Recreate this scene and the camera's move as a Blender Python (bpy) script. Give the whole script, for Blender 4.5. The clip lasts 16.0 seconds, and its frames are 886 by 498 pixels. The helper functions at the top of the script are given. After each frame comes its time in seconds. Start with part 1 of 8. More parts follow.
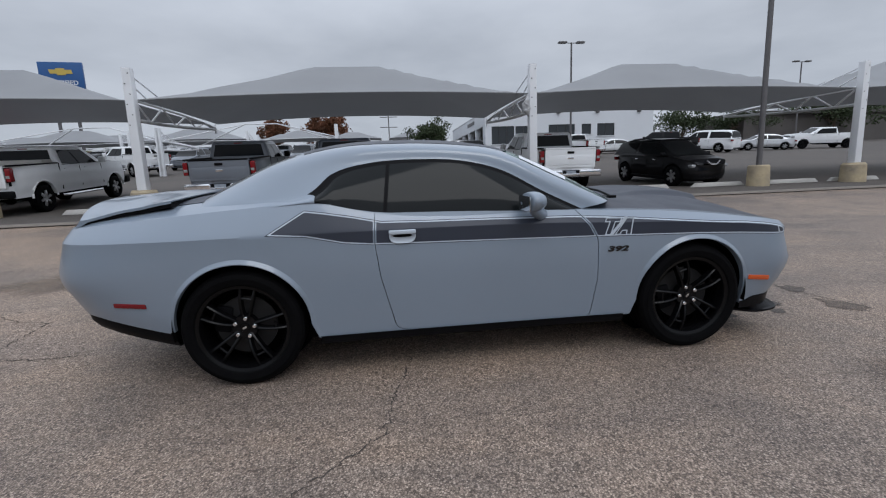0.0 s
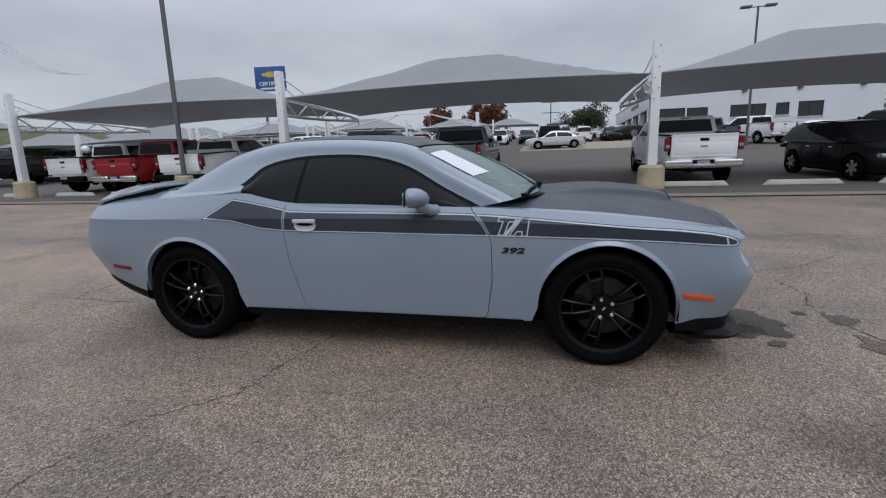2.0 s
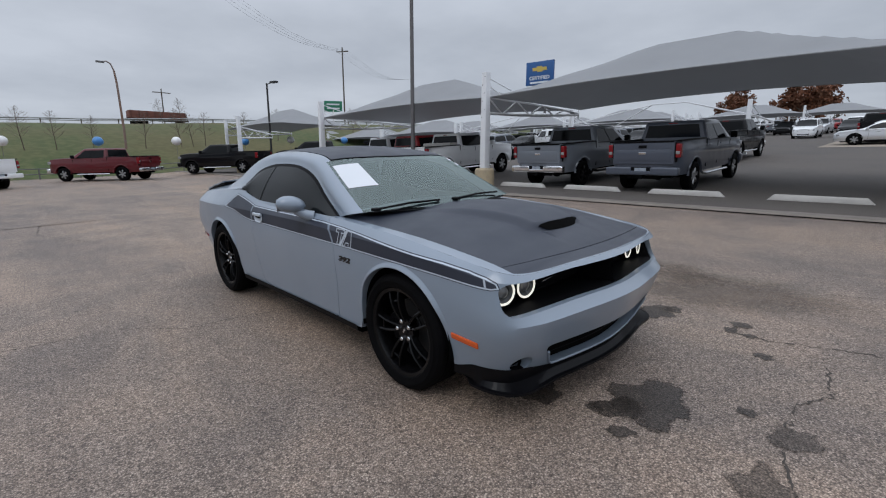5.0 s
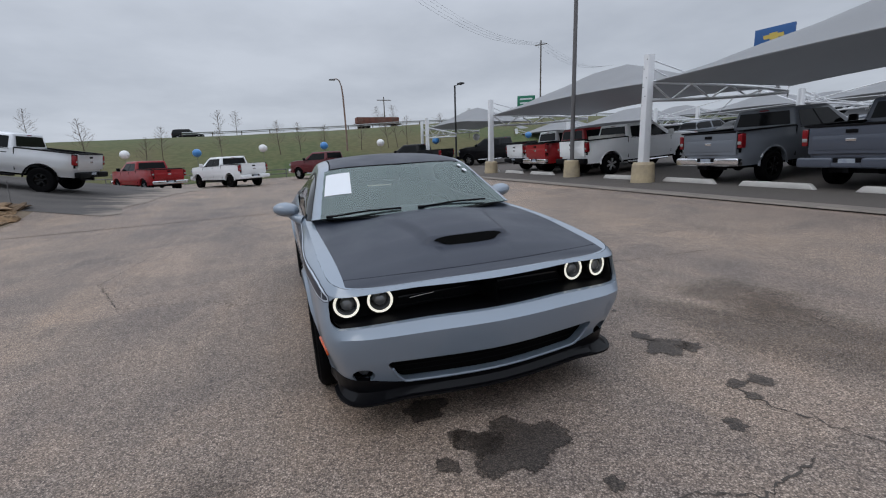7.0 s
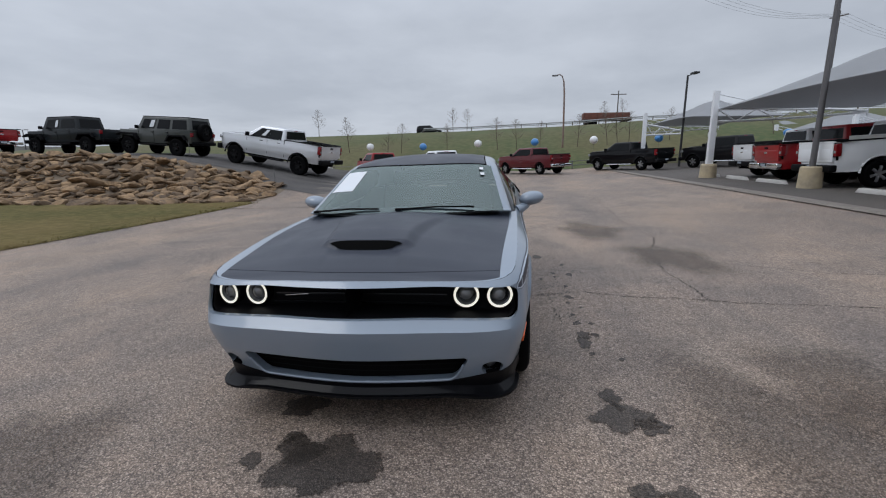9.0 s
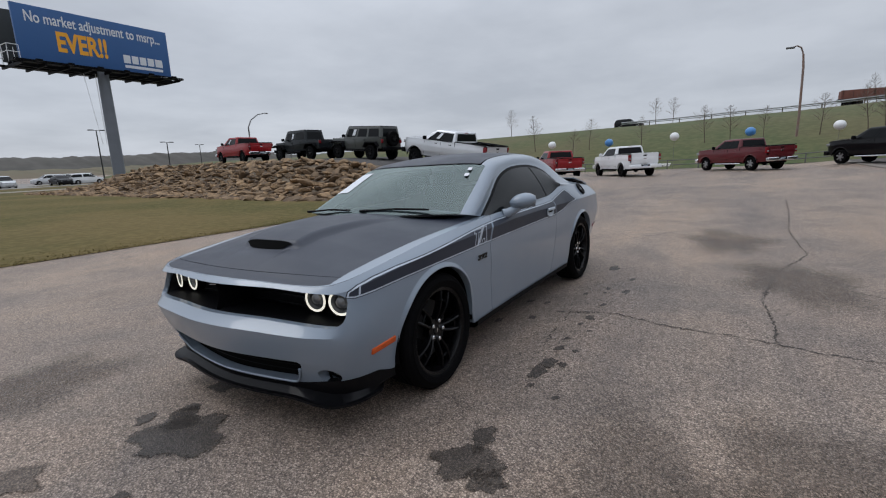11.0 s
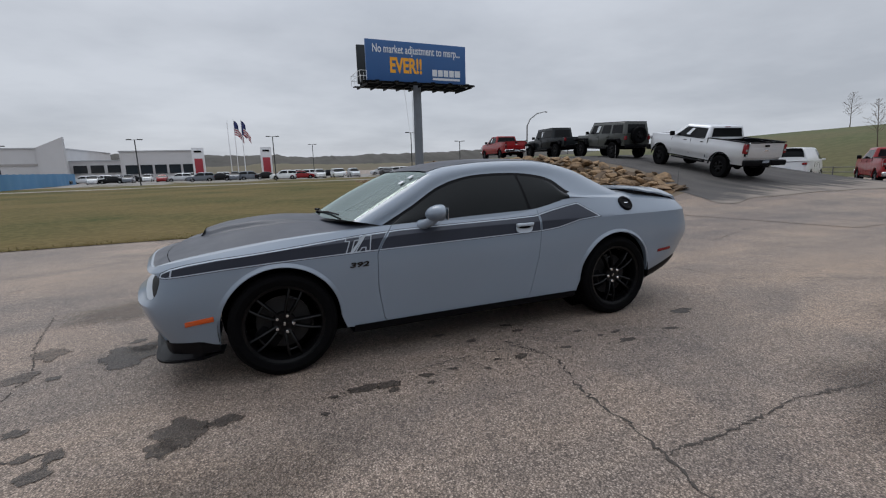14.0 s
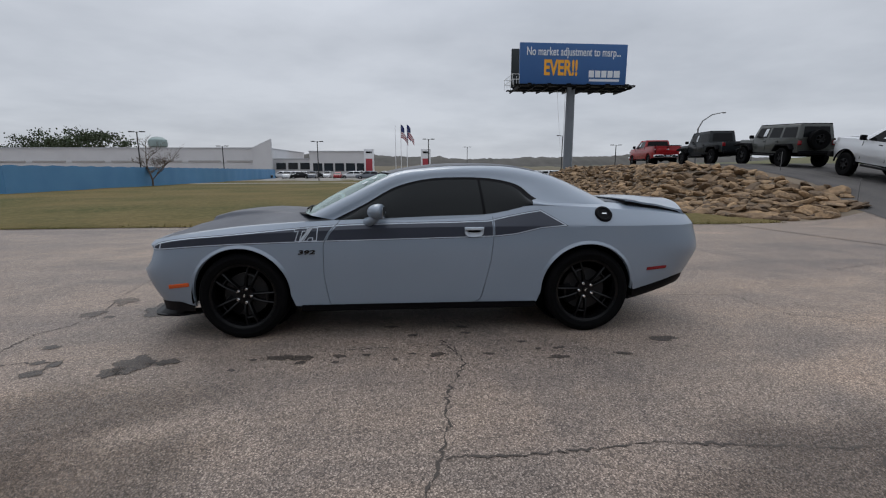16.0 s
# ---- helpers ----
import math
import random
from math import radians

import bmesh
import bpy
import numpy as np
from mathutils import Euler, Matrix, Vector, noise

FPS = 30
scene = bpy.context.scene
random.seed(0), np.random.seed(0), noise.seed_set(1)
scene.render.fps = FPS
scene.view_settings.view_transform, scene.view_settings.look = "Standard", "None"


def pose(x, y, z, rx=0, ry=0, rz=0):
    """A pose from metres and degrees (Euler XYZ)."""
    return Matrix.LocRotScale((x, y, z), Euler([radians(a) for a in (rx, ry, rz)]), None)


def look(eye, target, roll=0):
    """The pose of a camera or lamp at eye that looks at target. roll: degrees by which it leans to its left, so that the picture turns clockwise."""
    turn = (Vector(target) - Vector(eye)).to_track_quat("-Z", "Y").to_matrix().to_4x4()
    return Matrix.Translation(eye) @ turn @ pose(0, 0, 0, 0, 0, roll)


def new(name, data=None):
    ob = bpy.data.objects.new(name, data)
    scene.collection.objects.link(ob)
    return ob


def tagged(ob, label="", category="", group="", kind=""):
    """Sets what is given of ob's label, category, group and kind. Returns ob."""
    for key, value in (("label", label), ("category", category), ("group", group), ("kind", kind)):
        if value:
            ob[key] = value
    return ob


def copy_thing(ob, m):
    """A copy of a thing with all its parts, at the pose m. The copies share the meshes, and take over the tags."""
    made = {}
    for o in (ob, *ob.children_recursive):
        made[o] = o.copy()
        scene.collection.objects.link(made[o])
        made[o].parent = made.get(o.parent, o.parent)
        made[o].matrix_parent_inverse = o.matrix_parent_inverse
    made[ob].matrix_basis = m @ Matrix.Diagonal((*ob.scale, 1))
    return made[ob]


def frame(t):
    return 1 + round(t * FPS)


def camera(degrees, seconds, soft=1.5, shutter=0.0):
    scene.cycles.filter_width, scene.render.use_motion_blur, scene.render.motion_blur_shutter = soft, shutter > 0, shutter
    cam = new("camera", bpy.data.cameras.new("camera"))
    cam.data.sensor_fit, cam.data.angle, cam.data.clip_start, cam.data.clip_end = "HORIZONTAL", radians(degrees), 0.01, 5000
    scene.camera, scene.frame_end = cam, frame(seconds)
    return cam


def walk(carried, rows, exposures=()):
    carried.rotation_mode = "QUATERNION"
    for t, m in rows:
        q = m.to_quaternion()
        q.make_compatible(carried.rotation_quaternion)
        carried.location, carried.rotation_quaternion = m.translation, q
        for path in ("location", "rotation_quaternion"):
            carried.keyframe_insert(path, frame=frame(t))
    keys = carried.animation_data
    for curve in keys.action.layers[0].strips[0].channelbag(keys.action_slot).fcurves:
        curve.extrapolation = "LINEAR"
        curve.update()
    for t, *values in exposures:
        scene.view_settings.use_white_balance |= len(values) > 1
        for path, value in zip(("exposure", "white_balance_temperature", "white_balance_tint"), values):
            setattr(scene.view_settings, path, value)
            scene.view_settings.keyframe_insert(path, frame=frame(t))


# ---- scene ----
cam = camera(88.33, 16.0, soft=1.15)
PATH = [
    (0, look((-0.563, -3.745, 1.213), (-0.327, -1.787, 0.883), -2.14)),
    (0.5, look((-0.171, -3.830, 1.221), (-0.097, -1.859, 0.891), -1.85)),
    (1, look((0.253, -3.829, 1.220), (0.144, -1.860, 0.886), -1.74)),
    (1.5, look((0.669, -3.841, 1.228), (0.402, -1.889, 0.884), -1.68)),
    (2, look((1.125, -3.753, 1.215), (0.679, -1.837, 0.851), -1.66)),
    (2.5, look((1.520, -3.647, 1.231), (0.921, -1.775, 0.859), -1.42)),
    (3, look((2.000, -3.534, 1.247), (1.223, -1.730, 0.873), -1.06)),
    (3.5, look((2.393, -3.333, 1.266), (1.452, -1.609, 0.889), -0.59)),
    (4, look((2.840, -3.132, 1.284), (1.713, -1.523, 0.908), 0.04)),
    (4.5, look((3.175, -2.856, 1.286), (1.897, -1.365, 0.904), 0.33)),
    (4.7, look((3.320, -2.747, 1.314), (1.987, -1.306, 0.930), 0.29)),
    (6.8, look((4.438, -1.256, 1.418), (2.618, -0.528, 1.018), -1.81)),
    (7, look((4.483, -1.071, 1.439), (2.631, -0.430, 1.036), -1.73)),
    (7.5, look((4.595, -0.634, 1.430), (2.682, -0.209, 1.033), -1.05)),
    (8, look((4.589, -0.126, 1.412), (2.637, 0.044, 1.010), -0.45)),
    (8.5, look((4.553, 0.316, 1.437), (2.594, 0.264, 1.035), -0.15)),
    (9, look((4.495, 0.812, 1.462), (2.558, 0.520, 1.058), -0.13)),
    (9.2, look((4.438, 1.002, 1.463), (2.515, 0.627, 1.063), -0.13)),
    (11.3, look((3.557, 2.654, 1.436), (1.989, 1.474, 1.050), -2.03)),
    (11.5, look((3.436, 2.792, 1.425), (1.917, 1.547, 1.047), -2.03)),
    (12, look((3.112, 3.133, 1.443), (1.739, 1.725, 1.081), -2.15)),
    (12.5, look((2.816, 3.430, 1.452), (1.584, 1.896, 1.090), -2.18)),
    (13, look((2.409, 3.703, 1.463), (1.340, 2.053, 1.096), -1.85)),
    (13.5, look((2.044, 3.947, 1.460), (1.119, 2.213, 1.086), -1.62)),
    (14, look((1.593, 4.137, 1.455), (0.843, 2.321, 1.081), -1.52)),
    (14.5, look((1.224, 4.335, 1.454), (0.637, 2.457, 1.094), -1.48)),
    (15, look((0.793, 4.484, 1.436), (0.387, 2.558, 1.083), -1.42)),
    (15.5, look((0.420, 4.607, 1.438), (0.161, 2.655, 1.091), -0.98)),
    (16, look((0.015, 4.706, 1.435), (-0.102, 2.741, 1.083), -0.14)),
]
walk(cam, PATH, [(0, 0.03, 6300, 10), (8.5, 0.0, 6300, 10), (11.5, -0.02, 6430, 10), (16, -0.08, 6480, 10)])
# ---- light ----
world = bpy.data.worlds.new("overcast_sky")
scene.world = world
world.use_nodes = True
wt = world.node_tree
wbg = wt.nodes["Background"]


def wnode(kind, **vals):
    n = wt.nodes.new(kind)
    for k, v in vals.items():
        n.inputs[k].default_value = v
    return n


sky_tex = wt.nodes.new("ShaderNodeTexSky")
sky_tex.sky_type = 'NISHITA'
sky_tex.sun_disc = False
sky_tex.sun_elevation = radians(42)
sky_tex.sun_rotation = radians(165)
wco = wt.nodes.new("ShaderNodeTexCoord")
wsep = wt.nodes.new("ShaderNodeSeparateXYZ")
wt.links.new(wco.outputs["Generated"], wsep.inputs[0])
# cloud layer: stretched noise on the sky dome, brighter overhead as under a full overcast
wadd = wnode("ShaderNodeMath"); wadd.operation = 'ADD'; wadd.inputs[1].default_value = 0.16
wt.links.new(wsep.outputs["Z"], wadd.inputs[0])
wdiv = wnode("ShaderNodeVectorMath"); wdiv.operation = 'DIVIDE'
wt.links.new(wco.outputs["Generated"], wdiv.inputs[0])
wt.links.new(wadd.outputs[0], wdiv.inputs[1])
wnoise = wnode("ShaderNodeTexNoise", Scale=0.9, Detail=5.0, Roughness=0.55)
wt.links.new(wdiv.outputs[0], wnoise.inputs["Vector"])
wramp = wt.nodes.new("ShaderNodeValToRGB")
wramp.color_ramp.elements[0].position = 0.32
wramp.color_ramp.elements[0].color = (0.435, 0.468, 0.525, 1)
wramp.color_ramp.elements[1].position = 0.66
wramp.color_ramp.elements[1].color = (0.57, 0.605, 0.665, 1)
wt.links.new(wnoise.outputs["Fac"], wramp.inputs[0])
wzen = wnode("ShaderNodeMapRange")
wzen.inputs[1].default_value = 0.25; wzen.inputs[2].default_value = 1.0
wzen.inputs[3].default_value = 1.0; wzen.inputs[4].default_value = 2.7
wt.links.new(wsep.outputs["Z"], wzen.inputs[0])
wmul = wnode("ShaderNodeVectorMath"); wmul.operation = 'SCALE'
wt.links.new(wramp.outputs[0], wmul.inputs[0])
wsouth = wnode("ShaderNodeMapRange")
wsouth.inputs[1].default_value = -1.0; wsouth.inputs[2].default_value = 1.0
wsouth.inputs[3].default_value = 1.08; wsouth.inputs[4].default_value = 0.91
wt.links.new(wsep.outputs["Y"], wsouth.inputs[0])
wboth = wnode("ShaderNodeMath"); wboth.operation = 'MULTIPLY'
wt.links.new(wzen.outputs[0], wboth.inputs[0])
wt.links.new(wsouth.outputs[0], wboth.inputs[1])
wt.links.new(wboth.outputs[0], wmul.inputs["Scale"])
wmix = wt.nodes.new("ShaderNodeMix"); wmix.data_type = 'RGBA'
wmix.inputs[0].default_value = 0.96
wskys = wnode("ShaderNodeVectorMath"); wskys.operation = 'SCALE'; wskys.inputs["Scale"].default_value = 0.1
wt.links.new(sky_tex.outputs[0], wskys.inputs[0])
wt.links.new(wskys.outputs[0], wmix.inputs[6])
wt.links.new(wmul.outputs[0], wmix.inputs[7])
wt.links.new(wmix.outputs[2], wbg.inputs[0])
wbg.inputs[1].default_value = 1.0
sun = new("sun", bpy.data.lights.new("sun", 'SUN'))
sun.data.energy = 0.6
sun.data.angle = radians(30)
sun.data.color = (1.0, 0.985, 0.96)
sun.matrix_world = look((6, -22, 30), (0, 0, 0))

# ---- materials ----
MATS = {}


def mat(name, col=(0.5, 0.5, 0.5), rough=0.6, metal=0.0, var=0.0, scale=3.0, bump=0.0, bscale=40.0, coat=0.0,
        fine=0.0, fscale=60.0, dark=None, spec=0.5, rand=0.0, wear=0.0):
    """A surface with variation at two scales, relief, and a slight change from piece to piece."""
    if name in MATS:
        return MATS[name]
    m = bpy.data.materials.new(name)
    m.use_nodes = True
    t = m.node_tree
    b = t.nodes["Principled BSDF"]
    b.inputs["Base Color"].default_value = (*col, 1)
    b.inputs["Roughness"].default_value = rough
    b.inputs["Metallic"].default_value = metal
    b.inputs["Specular IOR Level"].default_value = spec
    b.inputs["Coat Weight"].default_value = coat
    b.inputs["Coat Roughness"].default_value = 0.06
    co = t.nodes.new("ShaderNodeTexCoord")
    last = None

    def mix(fac, other, prev):
        x = t.nodes.new("ShaderNodeMix"); x.data_type = 'RGBA'
        t.links.new(fac, x.inputs[0])
        if prev is None:
            x.inputs[6].default_value = (*col, 1)
        else:
            t.links.new(prev, x.inputs[6])
        x.inputs[7].default_value = (*other, 1)
        return x.outputs[2]

    def noise_fac(sc, lo, hi, amount, detail=4.0):
        n = t.nodes.new("ShaderNodeTexNoise")
        n.inputs["Scale"].default_value = sc
        n.inputs["Detail"].default_value = detail
        t.links.new(co.outputs["Object"], n.inputs["Vector"])
        r = t.nodes.new("ShaderNodeMapRange")
        r.inputs[1].default_value, r.inputs[2].default_value = lo, hi
        r.inputs[3].default_value, r.inputs[4].default_value = 0, amount
        t.links.new(n.outputs["Fac"], r.inputs[0])
        return r.outputs[0]

    dk = dark or tuple(c * 0.55 for c in col)
    if var:
        last = mix(noise_fac(scale, 0.4, 0.7, var), dk, last)
    if fine:
        last = mix(noise_fac(fscale, 0.42, 0.62, fine, 2.0), tuple(min(1, c * 1.5 + 0.01) for c in col), last)
    if rand:
        oi = t.nodes.new("ShaderNodeObjectInfo")
        r = t.nodes.new("ShaderNodeMapRange")
        r.inputs[3].default_value, r.inputs[4].default_value = 0, rand
        t.links.new(oi.outputs["Random"], r.inputs[0])
        last = mix(r.outputs[0], dk, last)
    if last is not None:
        t.links.new(last, b.inputs["Base Color"])
    if wear:
        w = t.nodes.new("ShaderNodeMath"); w.operation = 'ADD'
        w.inputs[1].default_value = rough
        t.links.new(noise_fac(scale * 2.3, 0.35, 0.7, wear), w.inputs[0])
        t.links.new(w.outputs[0], b.inputs["Roughness"])
    if bump:
        n = t.nodes.new("ShaderNodeTexNoise")
        n.inputs["Scale"].default_value = bscale
        n.inputs["Detail"].default_value = 3
        t.links.new(co.outputs["Object"], n.inputs["Vector"])
        bp = t.nodes.new("ShaderNodeBump")
        bp.inputs["Strength"].default_value = min(1, bump)
        bp.inputs["Distance"].default_value = 0.01
        t.links.new(n.outputs["Fac"], bp.inputs["Height"])
        t.links.new(bp.outputs[0], b.inputs["Normal"])
    MATS[name] = m
    return m


def glass(name, tint, rough=0.02, base=0.06, gloss=(1, 1, 1)):
    """A pane: tinted see-through glass with a mirror gloss that follows Fresnel."""
    m = bpy.data.materials.new(name)
    m.use_nodes = True
    t = m.node_tree
    t.nodes.remove(t.nodes["Principled BSDF"])
    tr = t.nodes.new("ShaderNodeBsdfTransparent"); tr.inputs[0].default_value = (*tint, 1)
    gl = t.nodes.new("ShaderNodeBsdfGlossy"); gl.inputs["Roughness"].default_value = rough
    gl.inputs["Color"].default_value = (*gloss, 1)
    fr = t.nodes.new("ShaderNodeFresnel"); fr.inputs[0].default_value = 1.5
    ad = t.nodes.new("ShaderNodeMath"); ad.operation = 'ADD'; ad.inputs[1].default_value = base; ad.use_clamp = True
    mx = t.nodes.new("ShaderNodeMixShader")
    t.links.new(fr.outputs[0], ad.inputs[0])
    t.links.new(ad.outputs[0], mx.inputs[0])
    t.links.new(tr.outputs[0], mx.inputs[1])
    t.links.new(gl.outputs[0], mx.inputs[2])
    t.links.new(mx.outputs[0], t.nodes["Material Output"].inputs[0])
    return m


def glow(name, col, strength):
    m = bpy.data.materials.new(name)
    m.use_nodes = True
    b = m.node_tree.nodes["Principled BSDF"]
    b.inputs["Base Color"].default_value = (0.8, 0.8, 0.8, 1)
    b.inputs["Emission Color"].default_value = (*col, 1)
    b.inputs["Emission Strength"].default_value = strength
    return m


PAINT = mat("satin_grey_paint", (0.205, 0.248, 0.303), 0.28, var=0.10, scale=1.2, coat=0.75, wear=0.10, spec=0.5)
WRAP = mat("charcoal_matte_wrap", (0.026, 0.031, 0.046), 0.38, var=0.15, scale=1.5, spec=0.4, wear=0.1)
PIN = mat("pale_pinstripe", (0.46, 0.51, 0.57), 0.4, var=0.05)
BLACK = mat("black_plastic", (0.005, 0.005, 0.006), 0.5, var=0.3, scale=8, spec=0.07)
GLOSSBLACK = mat("gloss_black", (0.008, 0.008, 0.009), 0.16, var=0.2, scale=6)
RUBBER = mat("tyre_rubber", (0.004, 0.004, 0.0045), 0.65, var=0.3, scale=10, bump=0.2, bscale=90, dark=(0.007, 0.0067, 0.0065), spec=0.03)
RIM = mat("satin_black_rim", (0.003, 0.003, 0.0035), 0.25, metal=0.0, spec=0.20, var=0.2, scale=9)
STEEL = mat("brake_steel", (0.022, 0.022, 0.023), 0.5, metal=0.5, var=0.3, scale=12)
CHROME = mat("chrome", (0.75, 0.75, 0.76), 0.13, metal=1.0, var=0.1, scale=5)
# near-black with hardly any gloss: deep shade of recesses and undersides put into colour
DIM = mat("deep_shade_black", (0.004, 0.004, 0.004), 0.9, var=0.2, spec=0.05)
SEAT = mat("seat_cloth", (0.02, 0.02, 0.022), 0.8, var=0.3, scale=6)
PAPER = mat("white_paper", (0.66, 0.68, 0.71), 0.7, var=0.05, scale=4)
WHITE = mat("white_paint", (0.76, 0.77, 0.78), 0.35, var=0.12, scale=2.5, coat=0.3)
REDLENS = mat("red_lens", (0.19, 0.006, 0.010), 0.15, var=0.2, scale=20)
AMBER = mat("amber_lens", (0.62, 0.10, 0.02), 0.2, var=0.15, scale=30)
CARLENS = mat("clear_lamp_lens", (0.40, 0.41, 0.42), 0.08, metal=0.5, var=0.3, scale=15)
LENS = mat("lamp_lens", (0.24, 0.245, 0.25), 0.10, metal=0.5, var=0.3, scale=15)
HALO = glow("halo_ring", (1.0, 0.95, 0.78), 0.75)
SPLIT = mat("satin_black_lip", (0.004, 0.004, 0.005), 0.42, var=0.3, scale=6, spec=0.06, coat=0.16)
TINT = mat("dark_tinted_glass", (0.008, 0.0095, 0.010), 0.06, var=0.1, spec=0.15)
SCREEN = glass("windscreen_glass", (0.50, 0.62, 0.57), 0.03, 0.08, (0.86, 1.0, 0.96))
# ---- mesh tools: a mesh is (points, faces) ----
def grid(nu, nv, fn):
    vs = [Vector(fn(i / nu, j / nv)) for i in range(nu + 1) for j in range(nv + 1)]
    w = nv + 1
    fs = [(i * w + j, (i + 1) * w + j, (i + 1) * w + j + 1, i * w + j + 1) for i in range(nu) for j in range(nv)]
    return vs, fs


def merge(*ms):
    vs, fs = [], []
    for a, b in ms:
        k = len(vs)
        vs += a
        fs += [tuple(i + k for i in f) for f in b]
    return vs, fs


def clip(m, f):
    """What lies where f is not negative; the rim follows the zero line."""
    vs, fs = m
    val = [f(v) for v in vs]
    out, nf, keep, cut = [], [], {}, {}
    for face in fs:
        if all(val[i] < 0 for i in face):
            continue
        poly = []
        for a, b in zip(face, face[1:] + face[:1]):
            if val[a] >= 0:
                if a not in keep:
                    keep[a] = len(out)
                    out.append(vs[a])
                poly.append(keep[a])
            if (val[a] >= 0) != (val[b] >= 0):
                key = (min(a, b), max(a, b))
                if key not in cut:
                    k = val[a] / (val[a] - val[b])
                    cut[key] = len(out)
                    out.append(vs[a].lerp(vs[b], k))
                poly.append(cut[key])
        poly = [p for i, p in enumerate(poly) if p != poly[i - 1]]
        if len(poly) > 2:
            nf.append(tuple(poly))
    return out, nf


def normals(m):
    vs, fs = m
    ns = [Vector((0, 0, 0)) for _ in vs]
    for f in fs:
        a, b, c = vs[f[0]], vs[f[1]], vs[f[2]]
        n = (b - a).cross(c - a)
        if len(f) > 3:
            n += (c - a).cross(vs[f[3]] - a)
        for i in f:
            ns[i] += n
    return [n.normalized() if n.length > 1e-12 else Vector((0, 0, 1)) for n in ns]


def lift(m, d):
    return [v + n * d for v, n in zip(m[0], normals(m))], m[1]


def rim(m, vec, near=None):
    """Walls along the open edges, pushed by vec (a vector, or a function of the point); near picks the edges."""
    vs, fs = m
    edges = {}
    for f in fs:
        for a, b in zip(f, f[1:] + f[:1]):
            if (b, a) in edges:
                del edges[(b, a)]
            else:
                edges[(a, b)] = 1
    vs, fs, made = list(vs), list(fs), {}
    for a, b in edges:
        if near and not (near(vs[a]) and near(vs[b])):
            continue
        for i in (a, b):
            if i not in made:
                made[i] = len(vs)
                vs.append(vs[i] + (vec(vs[i]) if callable(vec) else Vector(vec)))
        fs.append((b, a, made[a], made[b]))
    return vs, fs


def mirror(m):
    return [Vector((v.x, -v.y, v.z)) for v in m[0]], [tuple(reversed(f)) for f in m[1]]


def moved(m, mx):
    return [mx @ v for v in m[0]], m[1]


def data(name, m, material, angle=32):
    me = bpy.data.meshes.new(name)
    me.from_pydata([tuple(v) for v in m[0]], [], m[1])
    me.materials.append(material)
    me.update()
    me.shade_smooth()
    me.set_sharp_from_angle(angle=radians(angle))
    return me


def part(name, m, material, parent=None, label="", angle=32):
    """One mesh object, under a thing or a part."""
    ob = new(name, data(name, m, material, angle) if isinstance(m, tuple) else m)
    if parent is not None:
        ob.parent = parent
    return tagged(ob, label)


def thing(name, label, category, mx=None, group="", kind=""):
    ob = tagged(new(name), label, category, group, kind)
    if mx is not None:
        ob.matrix_basis = mx
    return ob


def from_bm(fn):
    bm = bmesh.new()
    fn(bm)
    bm.verts.index_update()
    r = [v.co.copy() for v in bm.verts], [tuple(v.index for v in f.verts) for f in bm.faces]
    bm.free()
    return r


def block(a, b, c, at=(0, 0, 0), bev=0.0, seg=2, taper=1.0):
    """A box of size a, b, c round its middle, its edges rounded, its top scaled by taper."""
    def fn(bm):
        bmesh.ops.create_cube(bm, size=1)
        for v in bm.verts:
            k = taper if v.co.z > 0 else 1
            v.co = Vector((v.co.x * a * k, v.co.y * b * k, v.co.z * c))
        if bev:
            bmesh.ops.bevel(bm, geom=bm.edges[:], offset=bev, segments=seg, profile=0.6, affect='EDGES')
        bmesh.ops.translate(bm, verts=bm.verts, vec=at)
    return from_bm(fn)


def lathe(profile, seg=48, axis='Y', at=(0, 0, 0)):
    """A closed turn of the profile [(radius, along)] about the axis."""
    vs, fs, n = [], [], len(profile)
    for i in range(seg):
        a = 2 * math.pi * i / seg
        for r, h in profile:
            p = (r * math.cos(a), h, r * math.sin(a)) if axis == 'Y' else (
                (r * math.cos(a), r * math.sin(a), h) if axis == 'Z' else (h, r * math.cos(a), r * math.sin(a)))
            vs.append(Vector(p) + Vector(at))
    for i in range(seg):
        for j in range(n - 1):
            k = (i + 1) % seg
            f = (i * n + j, i * n + j + 1, k * n + j + 1, k * n + j)
            fs.append(f if axis != 'Y' else tuple(reversed(f)))
    return vs, fs


def tube(points, r, seg=8, r2=None):
    """A round bar along the points."""
    pts = [Vector(p) for p in points]
    vs, fs = [], []
    up = Vector((0, 0, 1))
    for i, p in enumerate(pts):
        d = (pts[min(i + 1, len(pts) - 1)] - pts[max(i - 1, 0)]).normalized()
        s = d.cross(up if abs(d.z) < 0.95 else Vector((1, 0, 0))).normalized()
        t = s.cross(d)
        k = r if r2 is None else r + (r2 - r) * i / (len(pts) - 1)
        for j in range(seg):
            a = 2 * math.pi * j / seg
            vs.append(p + (s * math.cos(a) + t * math.sin(a)) * k)
    for i in range(len(pts) - 1):
        for j in range(seg):
            k = (j + 1) % seg
            fs.append((i * seg + j, i * seg + k, (i + 1) * seg + k, (i + 1) * seg + j))
    fs.append(tuple(range(seg - 1, -1, -1)))
    fs.append(tuple((len(pts) - 1) * seg + j for j in range(seg)))
    return vs, fs


